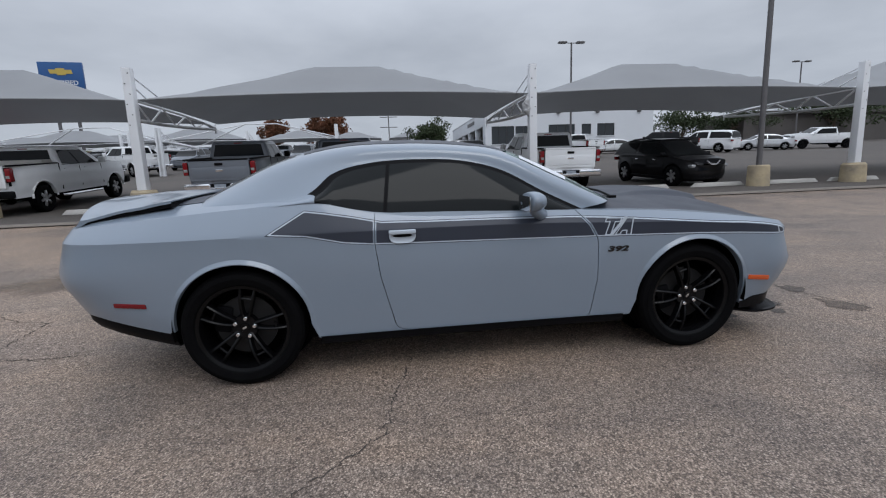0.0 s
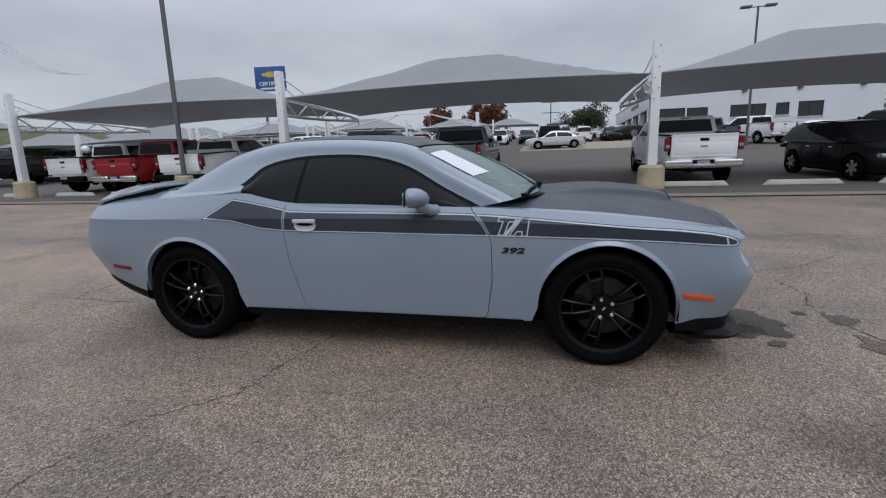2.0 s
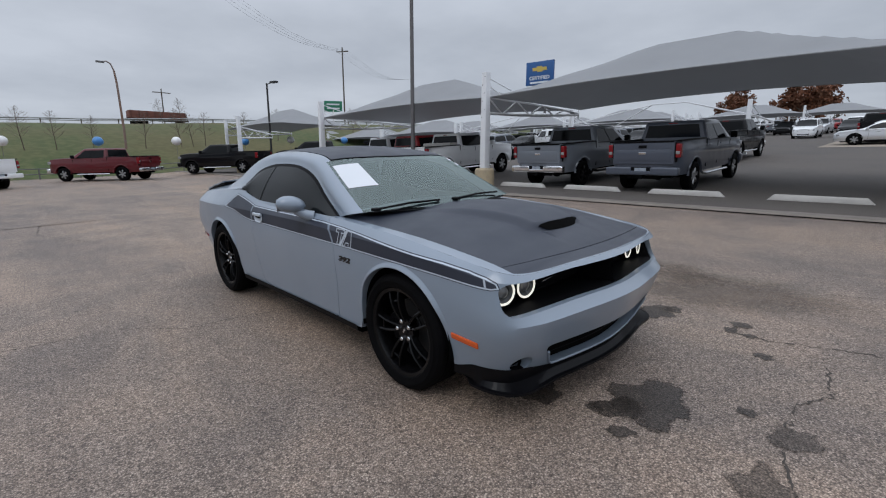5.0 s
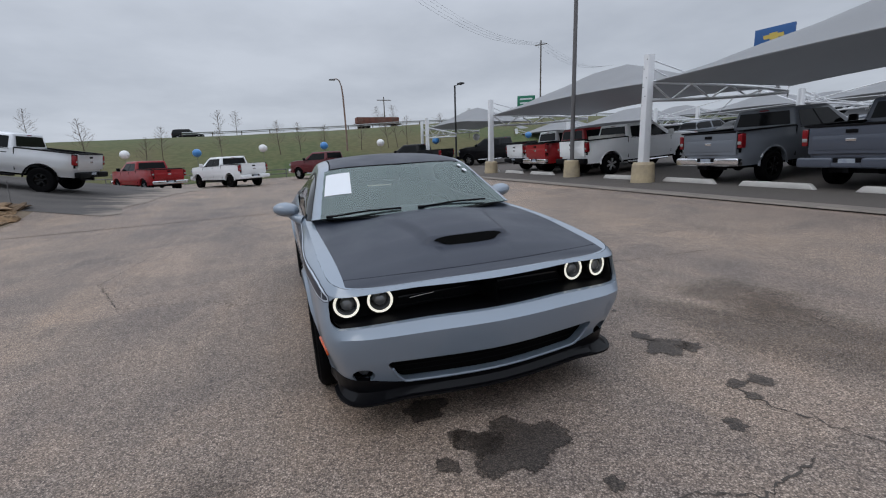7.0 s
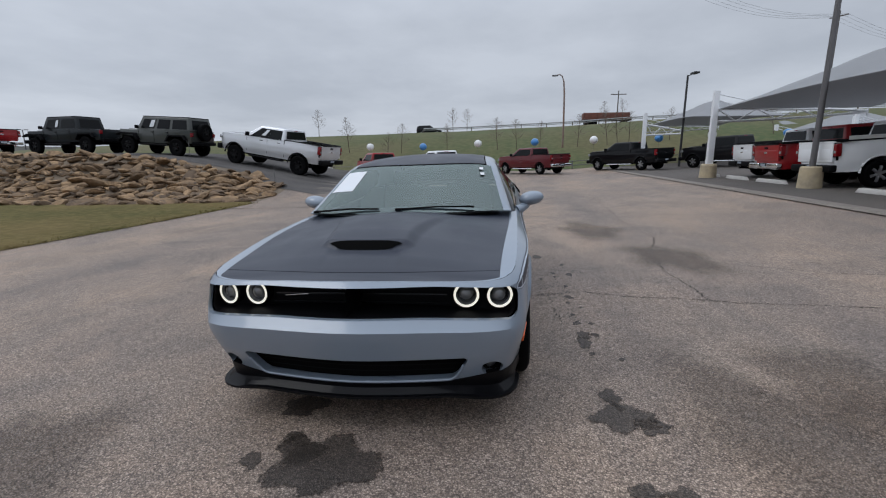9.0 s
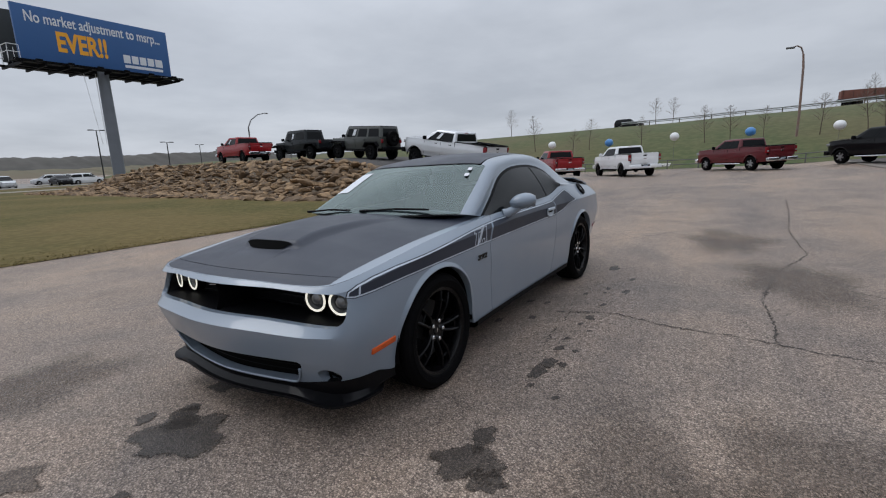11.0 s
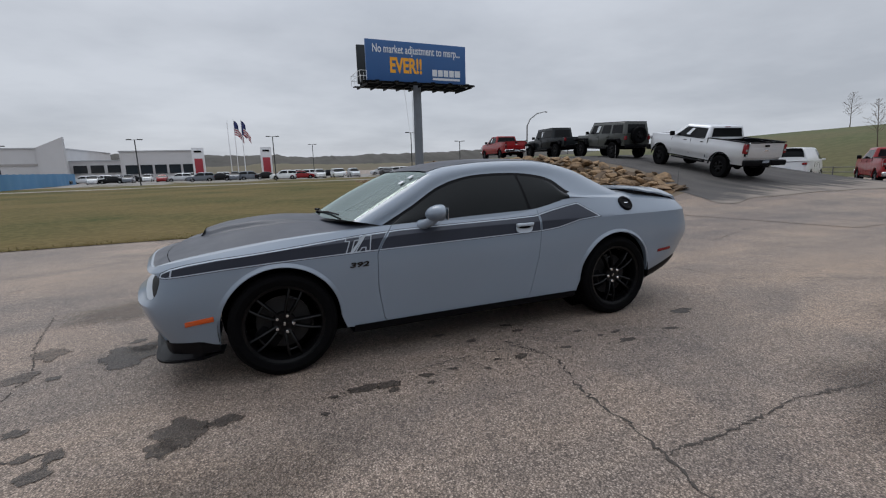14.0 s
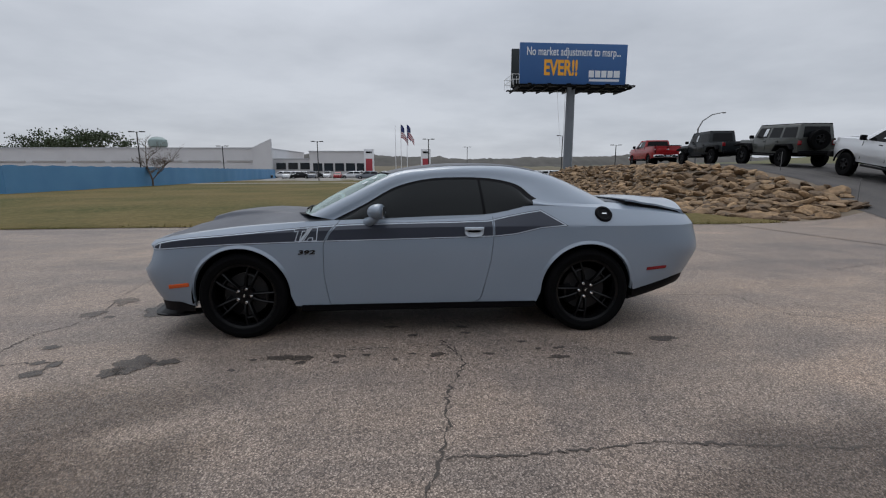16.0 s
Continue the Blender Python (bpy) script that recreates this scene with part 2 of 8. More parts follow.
def prism(outline, y0, y1, bev=0.0):
    """The outline [(x, z)], anticlockwise seen from -y, drawn out from y0 to y1."""
    def fn(bm):
        a = [bm.verts.new((x, y0, z)) for x, z in outline]
        f = bm.faces.new(a)
        r = bmesh.ops.extrude_face_region(bm, geom=[f])
        bmesh.ops.translate(bm, verts=[v for v in r["geom"] if isinstance(v, bmesh.types.BMVert)], vec=(0, y1 - y0, 0))
        bmesh.ops.recalc_face_normals(bm, faces=bm.faces[:])
        if bev:
            bmesh.ops.bevel(bm, geom=bm.edges[:], offset=bev, segments=2, profile=0.6, affect='EDGES')
    return from_bm(fn)


def smooth(t):
    t = max(0.0, min(1.0, t))
    return t * t * (3 - 2 * t)


def cr(knots, u):
    """A smooth curve through the knots (numbers or tuples), u from 0 to 1."""
    n = len(knots) - 1
    s = max(0.0, min(n - 1e-9, u * n))
    i = int(s)
    t = s - i
    g = lambda k: Vector(knots[k]) if isinstance(knots[0], tuple) else knots[k]
    p1, p2 = g(i), g(i + 1)
    p0 = g(i - 1) if i > 0 else p1 * 2 - p2
    p3 = g(i + 2) if i < n - 1 else p2 * 2 - p1
    return (p1 * 2 + (p2 - p0) * t + (p0 * 2 - p1 * 5 + p2 * 4 - p3) * t * t + (p1 * 3 - p0 - p2 * 3 + p3) * t * t * t) * 0.5


def lerp_table(tab, x):
    """Straight lines through [(x, value)]."""
    if x <= tab[0][0]:
        return tab[0][1]
    for (a, p), (b, q) in zip(tab, tab[1:]):
        if x <= b:
            k = smooth((x - a) / (b - a)) * 0.5 + 0.5 * (x - a) / (b - a)
            return p + (q - p) * k
    return tab[-1][1]


def inside(outline, grow=0.0):
    """Distance within the closed outline of (a, b) pairs, positive inside."""
    pts = [(float(a), float(b)) for a, b in outline]
    lo = (min(p[0] for p in pts) - 0.15, min(p[1] for p in pts) - 0.15)
    hi = (max(p[0] for p in pts) + 0.15, max(p[1] for p in pts) + 0.15)

    def f(x, y):
        if x < lo[0] or y < lo[1] or x > hi[0] or y > hi[1]:
            return -0.15
        d, c = 9.0, False
        for (ax, ay), (bx, by) in zip(pts, pts[1:] + pts[:1]):
            ex, ey, wx, wy = bx - ax, by - ay, x - ax, y - ay
            k = max(0.0, min(1.0, (wx * ex + wy * ey) / (ex * ex + ey * ey + 1e-12)))
            d = min(d, math.hypot(wx - ex * k, wy - ey * k))
            if (ay > y) != (by > y) and x < (bx - ax) * (y - ay) / (by - ay) + ax:
                c = not c
        return (d if c else -d) + grow
    return f


def rounded(outline, n=6, k=0.25):
    """The outline with its corners cut round."""
    out = []
    for i, p in enumerate(outline):
        p = Vector(p); a = Vector(outline[i - 1]); b = Vector(outline[(i + 1) % len(outline)])
        s, e = p.lerp(a, k), p.lerp(b, k)
        for j in range(n + 1):
            t = j / n
            out.append(tuple(s * (1 - t) ** 2 + p * 2 * t * (1 - t) + e * t * t))
    return out


def letters(text, size, depth=0.004, bold=0.0, space=1.0, align='CENTER'):
    """The text as a solid mesh in its x-y plane."""
    c = bpy.data.curves.new("text", 'FONT')
    c.body, c.size, c.extrude, c.offset, c.space_character, c.align_x, c.align_y = text, size, depth / 2, bold, space, align, 'CENTER'
    ob = new("text", c)
    dg = bpy.context.evaluated_depsgraph_get()
    me = bpy.data.meshes.new_from_object(ob.evaluated_get(dg))
    r = [v.co.copy() for v in me.vertices], [tuple(p.vertices) for p in me.polygons]
    bpy.data.objects.remove(ob)
    bpy.data.curves.remove(c)
    bpy.data.meshes.remove(me)
    return r
# ---- ground ----
def gz(x, y):
    """Height of the ground: the lot leans up towards the canopies, the lawn lies almost level."""
    z = -0.02 + 0.0321 * max(-8.0, min(11.0, y)) + 0.14 * smooth((y - 5) / 4)
    if y < -8:
        z += (y + 8) * 0.008
    if y > 11:
        z += (min(y, 90) - 11) * 0.07
    return z


def ground_mesh():
    xs = [-900, -500, -300, -180, -120] + [-80 + 2 * k for k in range(81)] + [120, 180, 300, 500, 900]
    ys = [-1500, -900, -500, -300, -180, -120] + [-80 + k * 1.5 for k in range(48)] + [-8 + k * 0.5 for k in range(40)] + [12 + 3 * k for k in range(30)] + [120, 180, 300, 600, 1200]
    w = len(ys)
    vs = [Vector((x, y, gz(x, y))) for x in xs for y in ys]
    fs = [(i * w + j, (i + 1) * w + j, (i + 1) * w + j + 1, i * w + j + 1) for i in range(len(xs) - 1) for j in range(w - 1)]
    return vs, fs


def ground_material(name="worn_asphalt_with_stones", wet=1.0, rough=0.62, ragged=None):
    m = bpy.data.materials.new(name)
    m.use_nodes = True
    t = m.node_tree
    b = t.nodes["Principled BSDF"]
    b.inputs["Specular IOR Level"].default_value = 0.40
    b.inputs["Roughness"].default_value = rough
    co = t.nodes.new("ShaderNodeTexCoord")

    def tex(kind, sc, **kw):
        n = t.nodes.new(kind)
        n.inputs["Scale"].default_value = sc
        for k, v in kw.items():
            n.inputs[k].default_value = v
        t.links.new(co.outputs["Object"], n.inputs["Vector"])
        return n

    def ramp(src, stops):
        r = t.nodes.new("ShaderNodeValToRGB")
        r.color_ramp.elements[0].position, r.color_ramp.elements[0].color = stops[0][0], (*stops[0][1], 1)
        r.color_ramp.elements[1].position, r.color_ramp.elements[1].color = stops[-1][0], (*stops[-1][1], 1)
        for p, c in stops[1:-1]:
            e = r.color_ramp.elements.new(p)
            e.color = (*c, 1)
        t.links.new(src, r.inputs[0])
        return r.outputs[0]

    def mul(a, bb, fac=1.0):
        x = t.nodes.new("ShaderNodeMix"); x.data_type = 'RGBA'; x.blend_type = 'MULTIPLY'
        x.inputs[0].default_value = fac
        t.links.new(a, x.inputs[6]); t.links.new(bb, x.inputs[7])
        return x.outputs[2]

    stones = tex("ShaderNodeTexVoronoi", 118.0)
    base = ramp(stones.outputs["Color"], [(0.0, (0.076, 0.060, 0.050)), (0.3, (0.232, 0.188, 0.159)), (0.65, (0.395, 0.326, 0.278)), (1.0, (0.68, 0.585, 0.51))])
    gap = ramp(stones.outputs["Distance"], [(0.25, (1, 1, 1)), (0.75, (0.40, 0.39, 0.385))])
    c = mul(base, gap)
    grit = tex("ShaderNodeTexNoise", 26.0, Detail=3.0)
    c = mul(c, ramp(grit.outputs["Fac"], [(0.3, (0.86, 0.85, 0.84)), (0.6, (1.05, 1.05, 1.05))]))
    mid = tex("ShaderNodeTexNoise", 0.85, Detail=7.0, Roughness=0.65, Distortion=0.6)
    c = mul(c, ramp(mid.outputs["Fac"], [(0.36, (0.73, 0.73, 0.74)), (0.47, (0.91, 0.90, 0.89)), (0.56, (1.02, 0.99, 0.955)), (0.66, (1.12, 1.07, 1.02))]))
    big = tex("ShaderNodeTexNoise", 0.13, Detail=5.0, Distortion=1.2)
    c = mul(c, ramp(big.outputs["Fac"], [(0.38, (0.86, 0.855, 0.86)), (0.60, (1.09, 1.055, 1.015))]))
    # tan dust and dark drive marks drawn out along the lanes
    lanes = t.nodes.new("ShaderNodeMapping")
    lanes.inputs["Rotation"].default_value = (0, 0, radians(14))
    lanes.inputs["Scale"].default_value = (0.10, 0.62, 1)
    t.links.new(co.outputs["Object"], lanes.inputs["Vector"])
    drawn = t.nodes.new("ShaderNodeTexNoise")
    drawn.inputs["Scale"].default_value, drawn.inputs["Detail"].default_value, drawn.inputs["Roughness"].default_value = 1.0, 6, 0.62
    t.links.new(lanes.outputs[0], drawn.inputs["Vector"])
    c = mul(c, ramp(drawn.outputs["Fac"], [(0.36, (0.78, 0.78, 0.795)), (0.5, (1.0, 0.985, 0.965)), (0.64, (1.14, 1.08, 1.00))]))
    if wet < 1:
        x = t.nodes.new("ShaderNodeVectorMath"); x.operation = 'SCALE'; x.inputs["Scale"].default_value = wet
        t.links.new(c, x.inputs[0])
        c = x.outputs[0]
    t.links.new(c, b.inputs["Base Color"])
    bp = t.nodes.new("ShaderNodeBump")
    bp.inputs["Strength"].default_value = 0.5
    bp.inputs["Distance"].default_value = 0.006
    t.links.new(stones.outputs["Distance"], bp.inputs["Height"])
    t.links.new(bp.outputs[0], b.inputs["Normal"])
    if ragged:
        # the patch ends where its own spread, roughened by noise, runs out
        at_ = t.nodes.new("ShaderNodeAttribute"); at_.attribute_name = "spread"
        n1 = tex("ShaderNodeTexNoise", 22.0, Detail=5.0, Roughness=0.7)
        su = t.nodes.new("ShaderNodeMath"); su.operation = 'MULTIPLY_ADD'; su.inputs[1].default_value = 0.9
        t.links.new(n1.outputs["Fac"], su.inputs[0]); t.links.new(at_.outputs["Fac"], su.inputs[2])
        mr = t.nodes.new("ShaderNodeMapRange"); mr.interpolation_type = 'SMOOTHSTEP'
        mr.inputs[1].default_value, mr.inputs[2].default_value = ragged[0], ragged[1]
        mr.inputs[3].default_value, mr.inputs[4].default_value = 0.0, ragged[2]
        t.links.new(su.outputs[0], mr.inputs[0])
        tr = t.nodes.new("ShaderNodeBsdfTransparent")
        mx = t.nodes.new("ShaderNodeMixShader")
        t.links.new(mr.outputs[0], mx.inputs[0]); t.links.new(tr.outputs[0], mx.inputs[1]); t.links.new(b.outputs[0], mx.inputs[2])
        t.links.new(mx.outputs[0], t.nodes["Material Output"].inputs[0])
    return m


ASPHALT = ground_material()
ground = tagged(part("ground", ground_mesh(), ASPHALT, None), "worn tan asphalt lot with exposed stones", "ground", "", "structure")
# ---- the grey coupe: x to its nose, y to its left, z up from the ground ----
coupe = thing("sports_coupe", "satin grey two-door muscle coupe with charcoal hood and side stripes", "car", pose(0, 0, 0, 1.84))
PLAN = [(-2.60, -0.50), (-2.615, 0.0), (-2.60, 0.50), (-2.54, 0.765), (-2.33, 0.905), (-1.90, 0.945), (-1.47, 0.962), (-1.0, 0.957),
        (-0.62, 0.953), (-0.2, 0.950), (0.4, 0.950), (0.95, 0.957), (1.47, 0.960), (1.90, 0.940), (2.18, 0.908), (2.325, 0.765), (2.41, 0.40), (2.45, 0.0),
        (2.41, -0.40)]
NK = 16  # spans between the middle of the tail and the middle of the nose
Z_A = [.45, .45, .455, .445, .34, .25, .25, .25, .25, .25, .25, .25, .25, .255, .26, .262, .262]
Z_B = [.55, .55, .55, .55, .47, .46, .46, .46, .46, .46, .46, .46, .45, .42, .42, .42, .42]
Z_C = [.70, .70, .70, .70, .70, .70, .70, .70, .69, .68, .68, .67, .63, .570, .572, .585, .588]
Z_D = [.91, .91, .910, .908, .908, .912, .912, .912, .912, .905, .885, .865, .825, .785, .777, .788, .795]
Z_E = [1.0, .995, .985, 1.000, 1.035, 1.068, 1.085, 1.012, .990, .982, .960, .922, .868, .828, .808, .818, .825]
I_A = [.10, .10, .10, .08, .04, .035, .03, .03, .03, .03, .03, .035, .06, .11, .13, .125, .12]
I_B = [.055, .055, .055, .04, .015, .012, .012, .012, .012, .012, .012, .010, .015, .035, .048, .055, .055]
I_D = [.05, .05, .045, .02, .006, .004, .006, .008, .010, .010, .008, .006, .008, .03, .060, .075, .08]
I_E = [.10, .10, .105, .11, .10, .10, .088, .070, .068, .068, .070, .075, .062, .068, .092, .110, .115]


def plan_at(u):
    """The widest outline, seen from above, and its outward normal."""
    n = len(PLAN) - 1
    k = (1 + u * NK) / n
    p = cr(PLAN, k)
    d = cr(PLAN, k + 0.002) - cr(PLAN, k - 0.002)
    return p, Vector((-d.y, d.x)).normalized()


def band(u, v):
    """The flank: v 0 at the sill, 0.75 at the shoulder crease, 1 at the top edge."""
    p, nrm = plan_at(u)
    if v < 0.75:
        w = v / 0.75
        z = cr([cr(Z_A, u), cr(Z_B, u), cr(Z_C, u), cr(Z_D, u)], w)
        four = [cr(I_A, u), cr(I_B, u), 0.0, cr(I_D, u)]
        i = cr(four, w)
        # the nose has a sharp fold under the grille, with a shelf above it
        fold = smooth((u - 0.815) / 0.09)
        if fold > 0:
            k = min(2, int(w * 3))
            flat = four[k] + (four[k + 1] - four[k]) * (w * 3 - k)
            i += (flat - i) * 0.85 * fold + 0.044 * fold * max(0.0, min(1.0, (z - cr(Z_C, u)) / 0.048)) * (1 - smooth((z - 0.70) / 0.1))
    else:
        w = (v - 0.75) / 0.25
        z = cr(Z_D, u) + (cr(Z_E, u) - cr(Z_D, u)) * w
        i = cr(I_D, u) + (cr(I_E, u) - cr(I_D, u)) * (w ** 1.1)
    q = p - nrm * i
    return (q.x, q.y, z)


BAND = grid(300, 44, band)
BAND = (BAND[0], [tuple(reversed(f)) for f in BAND[1]])
ARCH_F, ARCH_R = (1.474, 0.350, 0.402), (-1.465, 0.352, 0.403)


def arch(v, a, grow=0.0):
    cx, cz, r = a
    if v.z > cz:
        return math.hypot(v.x - cx, v.z - cz) - r - grow
    return abs(v.x - cx) - r - grow - (cz - v.z) * (0.38 if (v.x - cx) * cx < 0 else 0.06)


def grille_gap(v):
    """Positive outside the upper opening of the nose."""
    if v.x < 1.95:
        return 0.3
    y = abs(v.y)
    lo = 0.634 - 0.022 * smooth((y - 0.3) / 0.6)
    hi = 0.798 - 0.022 * smooth((y - 0.4) / 0.5)
    dx, dz = y - 0.832, abs(v.z - (lo + hi) / 2) - ((hi - lo) / 2 - 0.05)
    return math.hypot(max(dx, 0), max(dz, 0)) + min(max(dx, dz), 0) - 0.05


def lower_gap(v):
    if v.x < 1.95:
        return 0.3
    y = abs(v.y)
    mid, half = 0.344 + 0.002 * smooth(y / 0.6), 0.072
    dx, dz = y - (0.515 + (v.z - 0.27) * 0.62), abs(v.z - mid) - (half - 0.03)
    return math.hypot(max(dx, 0), max(dz, 0)) + min(max(dx, dz), 0) - 0.03


def fog_gap(v):
    if v.x < 1.95:
        return 0.3
    return math.hypot((abs(v.y) - 0.745) * 0.8, v.z - 0.330) - 0.045


DOOR = rounded([(-.635, 1.06), (-.645, .84), (-.62, .62), (-.53, .255), (.748, .245), (.790, .52), (.785, .78), (.735, .875), (.655, .965), (.62, 1.06)], 4, 0.12)
in_door = inside(DOOR)
LIP = 0.030
shell = BAND
for f in (lambda v: arch(v, ARCH_F, LIP), lambda v: arch(v, ARCH_R, LIP), grille_gap, lower_gap, fog_gap):
    shell = clip(shell, f)
inward = lambda d: (lambda p: Vector((0, -d if p.y > 0 else d, 0)))
body_side = clip(shell, lambda v: -in_door(v.x, v.z) - 0.0022)
body_side = rim(body_side, inward(0.035), lambda p: abs(in_door(p.x, p.z) + 0.0022) < 0.003)
body_side = rim(body_side, lambda p: Vector((-0.06, 0, 0)), lambda p: p.x > 1.95 and min(abs(lower_gap(p)), abs(fog_gap(p))) < 0.004)
body_side = rim(body_side, lambda p: Vector((-0.035, 0, 0)), lambda p: p.x > 1.95 and abs(grille_gap(p)) < 0.004)
opening = rim(clip(clip(BAND, lambda v: -grille_gap(v)), lambda v: v.x - 1.95), lambda p: Vector((2.07 - p.x, 0, 0)))
opening = (opening[0], opening[1][len(clip(clip(BAND, lambda v: -grille_gap(v)), lambda v: v.x - 1.95)[1]):])
door_skin = rim(clip(shell, lambda v: in_door(v.x, v.z) - 0.0022), inward(0.03))


def flank_at(x, z):
    """The point of the flank at x and height z."""
    lo, hi = 0.15, 0.93
    for _ in range(24):
        mid = (lo + hi) / 2
        if plan_at(mid)[0].x < x:
            lo = mid
        else:
            hi = mid
    u, a, b = lo, 0.0, 1.0
    for _ in range(20):
        mid = (a + b) / 2
        if band(u, mid)[2] < z:
            a = mid
        else:
            b = mid
    p = Vector(band(u, a))
    return Vector((x, p.y, z))


def arch_lip(arc):
    """The rolled edge of a wheel arch, flared over the top of the wheel."""
    cx, cz, r = arc
    rows = [(LIP + 0.002, -0.001), (LIP - 0.002, 0.001), (0.006, 0.017), (0.001, 0.016), (0.0, 0.010), (0.0, -0.035)]
    low = [(-1, k / 4) for k in range(4)]
    path = [('leg', 1, 1 - k / 5) for k in range(5)] + [('arc', k / 56, 0) for k in range(57)] + [('leg', -1, (k + 1) / 5) for k in range(5)]
    vs, n = [], len(rows)
    for kind, a, b in path:
        for g, out in rows:
            if kind == 'arc':
                t = math.pi * a
                x, z = cx + (r + g) * math.cos(t), cz + (r + g) * math.sin(t)
                f = smooth((math.sin(t) - 0.25) / 0.45)
            else:
                z = cz - b * (cz - (0.350 if cx < 0 and a < 0 else 0.252))
                slope = 0.38 if a * cx < 0 else 0.06
                x, f = cx + a * (r + g + (cz - z) * slope), 0.0
            p = flank_at(x, z)
            vs.append(p + Vector((0, out if out < 0 else out * f, 0)))
    fs = [(i * n + j, i * n + j + 1, (i + 1) * n + j + 1, (i + 1) * n + j) for i in range(len(path) - 1) for j in range(n - 1)]
    return vs, fs


# hood, cowl and deck: a crowned sheet between the top edges
def edge_of(front):
    pts = []
    for k in range(400):
        u = k / 399
        p = band(u, 1.0)
        pts.append(p)
    return pts


EDGE = edge_of(True)
EDGE_F = [p for p in EDGE if p[0] > 0.3]
EDGE_R = [p for p in EDGE if p[0] < -0.9]


def edge_at(x, pts):
    for a, b in zip(pts, pts[1:]):
        if (a[0] - x) * (b[0] - x) <= 0 and abs(b[0] - a[0]) > 1e-9:
            k = (x - a[0]) / (b[0] - a[0])
            return a[1] + (b[1] - a[1]) * k, a[2] + (b[2] - a[2]) * k
    e = min(pts, key=lambda p: abs(p[0] - x))
    return e[1], e[2]


CROWN = [(0.6, .048), (0.95, .070), (1.4, .104), (1.8, .102), (2.06, .070), (2.24, .030), (2.335, 0.0)]
SCOOP_X = 1.93


def hood_z(x, y):
    ye, ze = edge_at(x, EDGE_F)
    s = min(1.0, abs(y) / max(ye, 1e-3))
    z = ze + lerp_table(CROWN, x) * (0.5 + 0.5 * math.cos(math.pi * s)) ** 0.7
    # raised middle that ends in the forward-facing scoop
    half = 0.42 - 0.17 * smooth((x - 0.9) / 1.0)
    b = smooth((half + 0.05 - abs(y)) / 0.075) * smooth((x - 0.95) / 0.8) * 0.034
    lip = SCOOP_X + 0.03 * (1 - (y / 0.24) ** 2)
    z += b * (1 - smooth((x - lip) / 0.035))
    z -= 0.008 * smooth((0.235 - abs(y)) / 0.05) * smooth((x - lip - 0.01) / 0.03) * (1 - smooth((x - lip - 0.06) / 0.20))
    return z


X_TIP = max(p[0] for p in EDGE_F) - 0.002


NOSE_RIM = [p for p in EDGE_F if p[1] < 0.79]
SIDE_RIM = [p for p in reversed(EDGE_F) if p[1] >= 0.79 and p[0] >= 0.62]


def rim_at(u):
    """The edge point that column u (0 at the middle, 1 at the rear corner) of the hood sheet runs to."""
    if u <= 0.88:
        y = u / 0.88 * 0.79
        for a, b in zip(NOSE_RIM, NOSE_RIM[1:]):
            if (a[1] - y) * (b[1] - y) <= 0 and abs(a[1] - b[1]) > 1e-9:
                k = (y - a[1]) / (b[1] - a[1])
                return a[0] + (b[0] - a[0]) * k, y
        e = min(NOSE_RIM, key=lambda p: abs(p[1] - y))
        return e[0], y
    k = (u - 0.88) / 0.12 * (len(SIDE_RIM) - 1)
    i = min(int(k), len(SIDE_RIM) - 2)
    a, b = SIDE_RIM[i], SIDE_RIM[i + 1]
    return a[0] + (b[0] - a[0]) * (k - i), a[1] + (b[1] - a[1]) * (k - i)


RIM_COL = [rim_at(abs(k / 80 - 1)) for k in range(161)]


def hood_pt(a, b):
    fx, fy = RIM_COL[round(b * 160)]
    k = 1 - (1 - a) ** 1.3
    w = b * 2 - 1
    x = 0.62 + (fx - 0.002 - 0.62) * k
    y0 = w * 0.88
    y1 = math.copysign(fy, w) if w else 0.0
    y = y0 + (y1 - y0) * k
    ye, _ = edge_at(x, EDGE_F)
    y = max(-ye, min(ye, y))
    return (x, y, hood_z(x, y))


hood_sheet = grid(110, 160, hood_pt)
hood_sheet = (hood_sheet[0], [tuple(reversed(f)) for f in hood_sheet[1]] if normals(hood_sheet)[2000].z < 0 else hood_sheet[1])


def in_hood(v):
    """Within the charcoal hood and nose panel."""
    ye, _ = edge_at(v.x, EDGE_F)
    side = 0.828 - 0.040 * smooth((v.x - 1.0) / 1.2)
    front = rim_at(min(0.88, abs(v.y) / 0.79 * 0.88))[0] - 0.016
    return min(side - abs(v.y), front - v.x, v.x - 0.70)


HOOD_SEAM = lambda v: 2.222 - 0.085 * (abs(v.y) / 0.75) ** 2.0 - v.x
hood_all = clip(hood_sheet, in_hood)
hood_panel = rim(clip(hood_all, lambda v: HOOD_SEAM(v) - 0.0045), (0, 0, -0.03))
hood_gap = clip(hood_all, lambda v: 0.02 - abs(HOOD_SEAM(v)))
hood_gap = ([v - Vector((0, 0, 0.014)) for v in hood_gap[0]], hood_gap[1])
nose_panel = clip(hood_all, lambda v: -HOOD_SEAM(v))
fender_tops = clip(hood_sheet, lambda v: -in_hood(v) - 0.001)


def deck_pt(a, b):
    x = -2.46 + a * 1.56
    ye, ze = edge_at(x, EDGE_R)
    s = abs(b * 2 - 1)
    y = (b * 2 - 1) * ye
    return (x, y, ze + lerp_table([(-2.46, .03), (-2.3, .060), (-1.8, .078), (-0.9, .06)], x) * (1 - s ** 4.5))


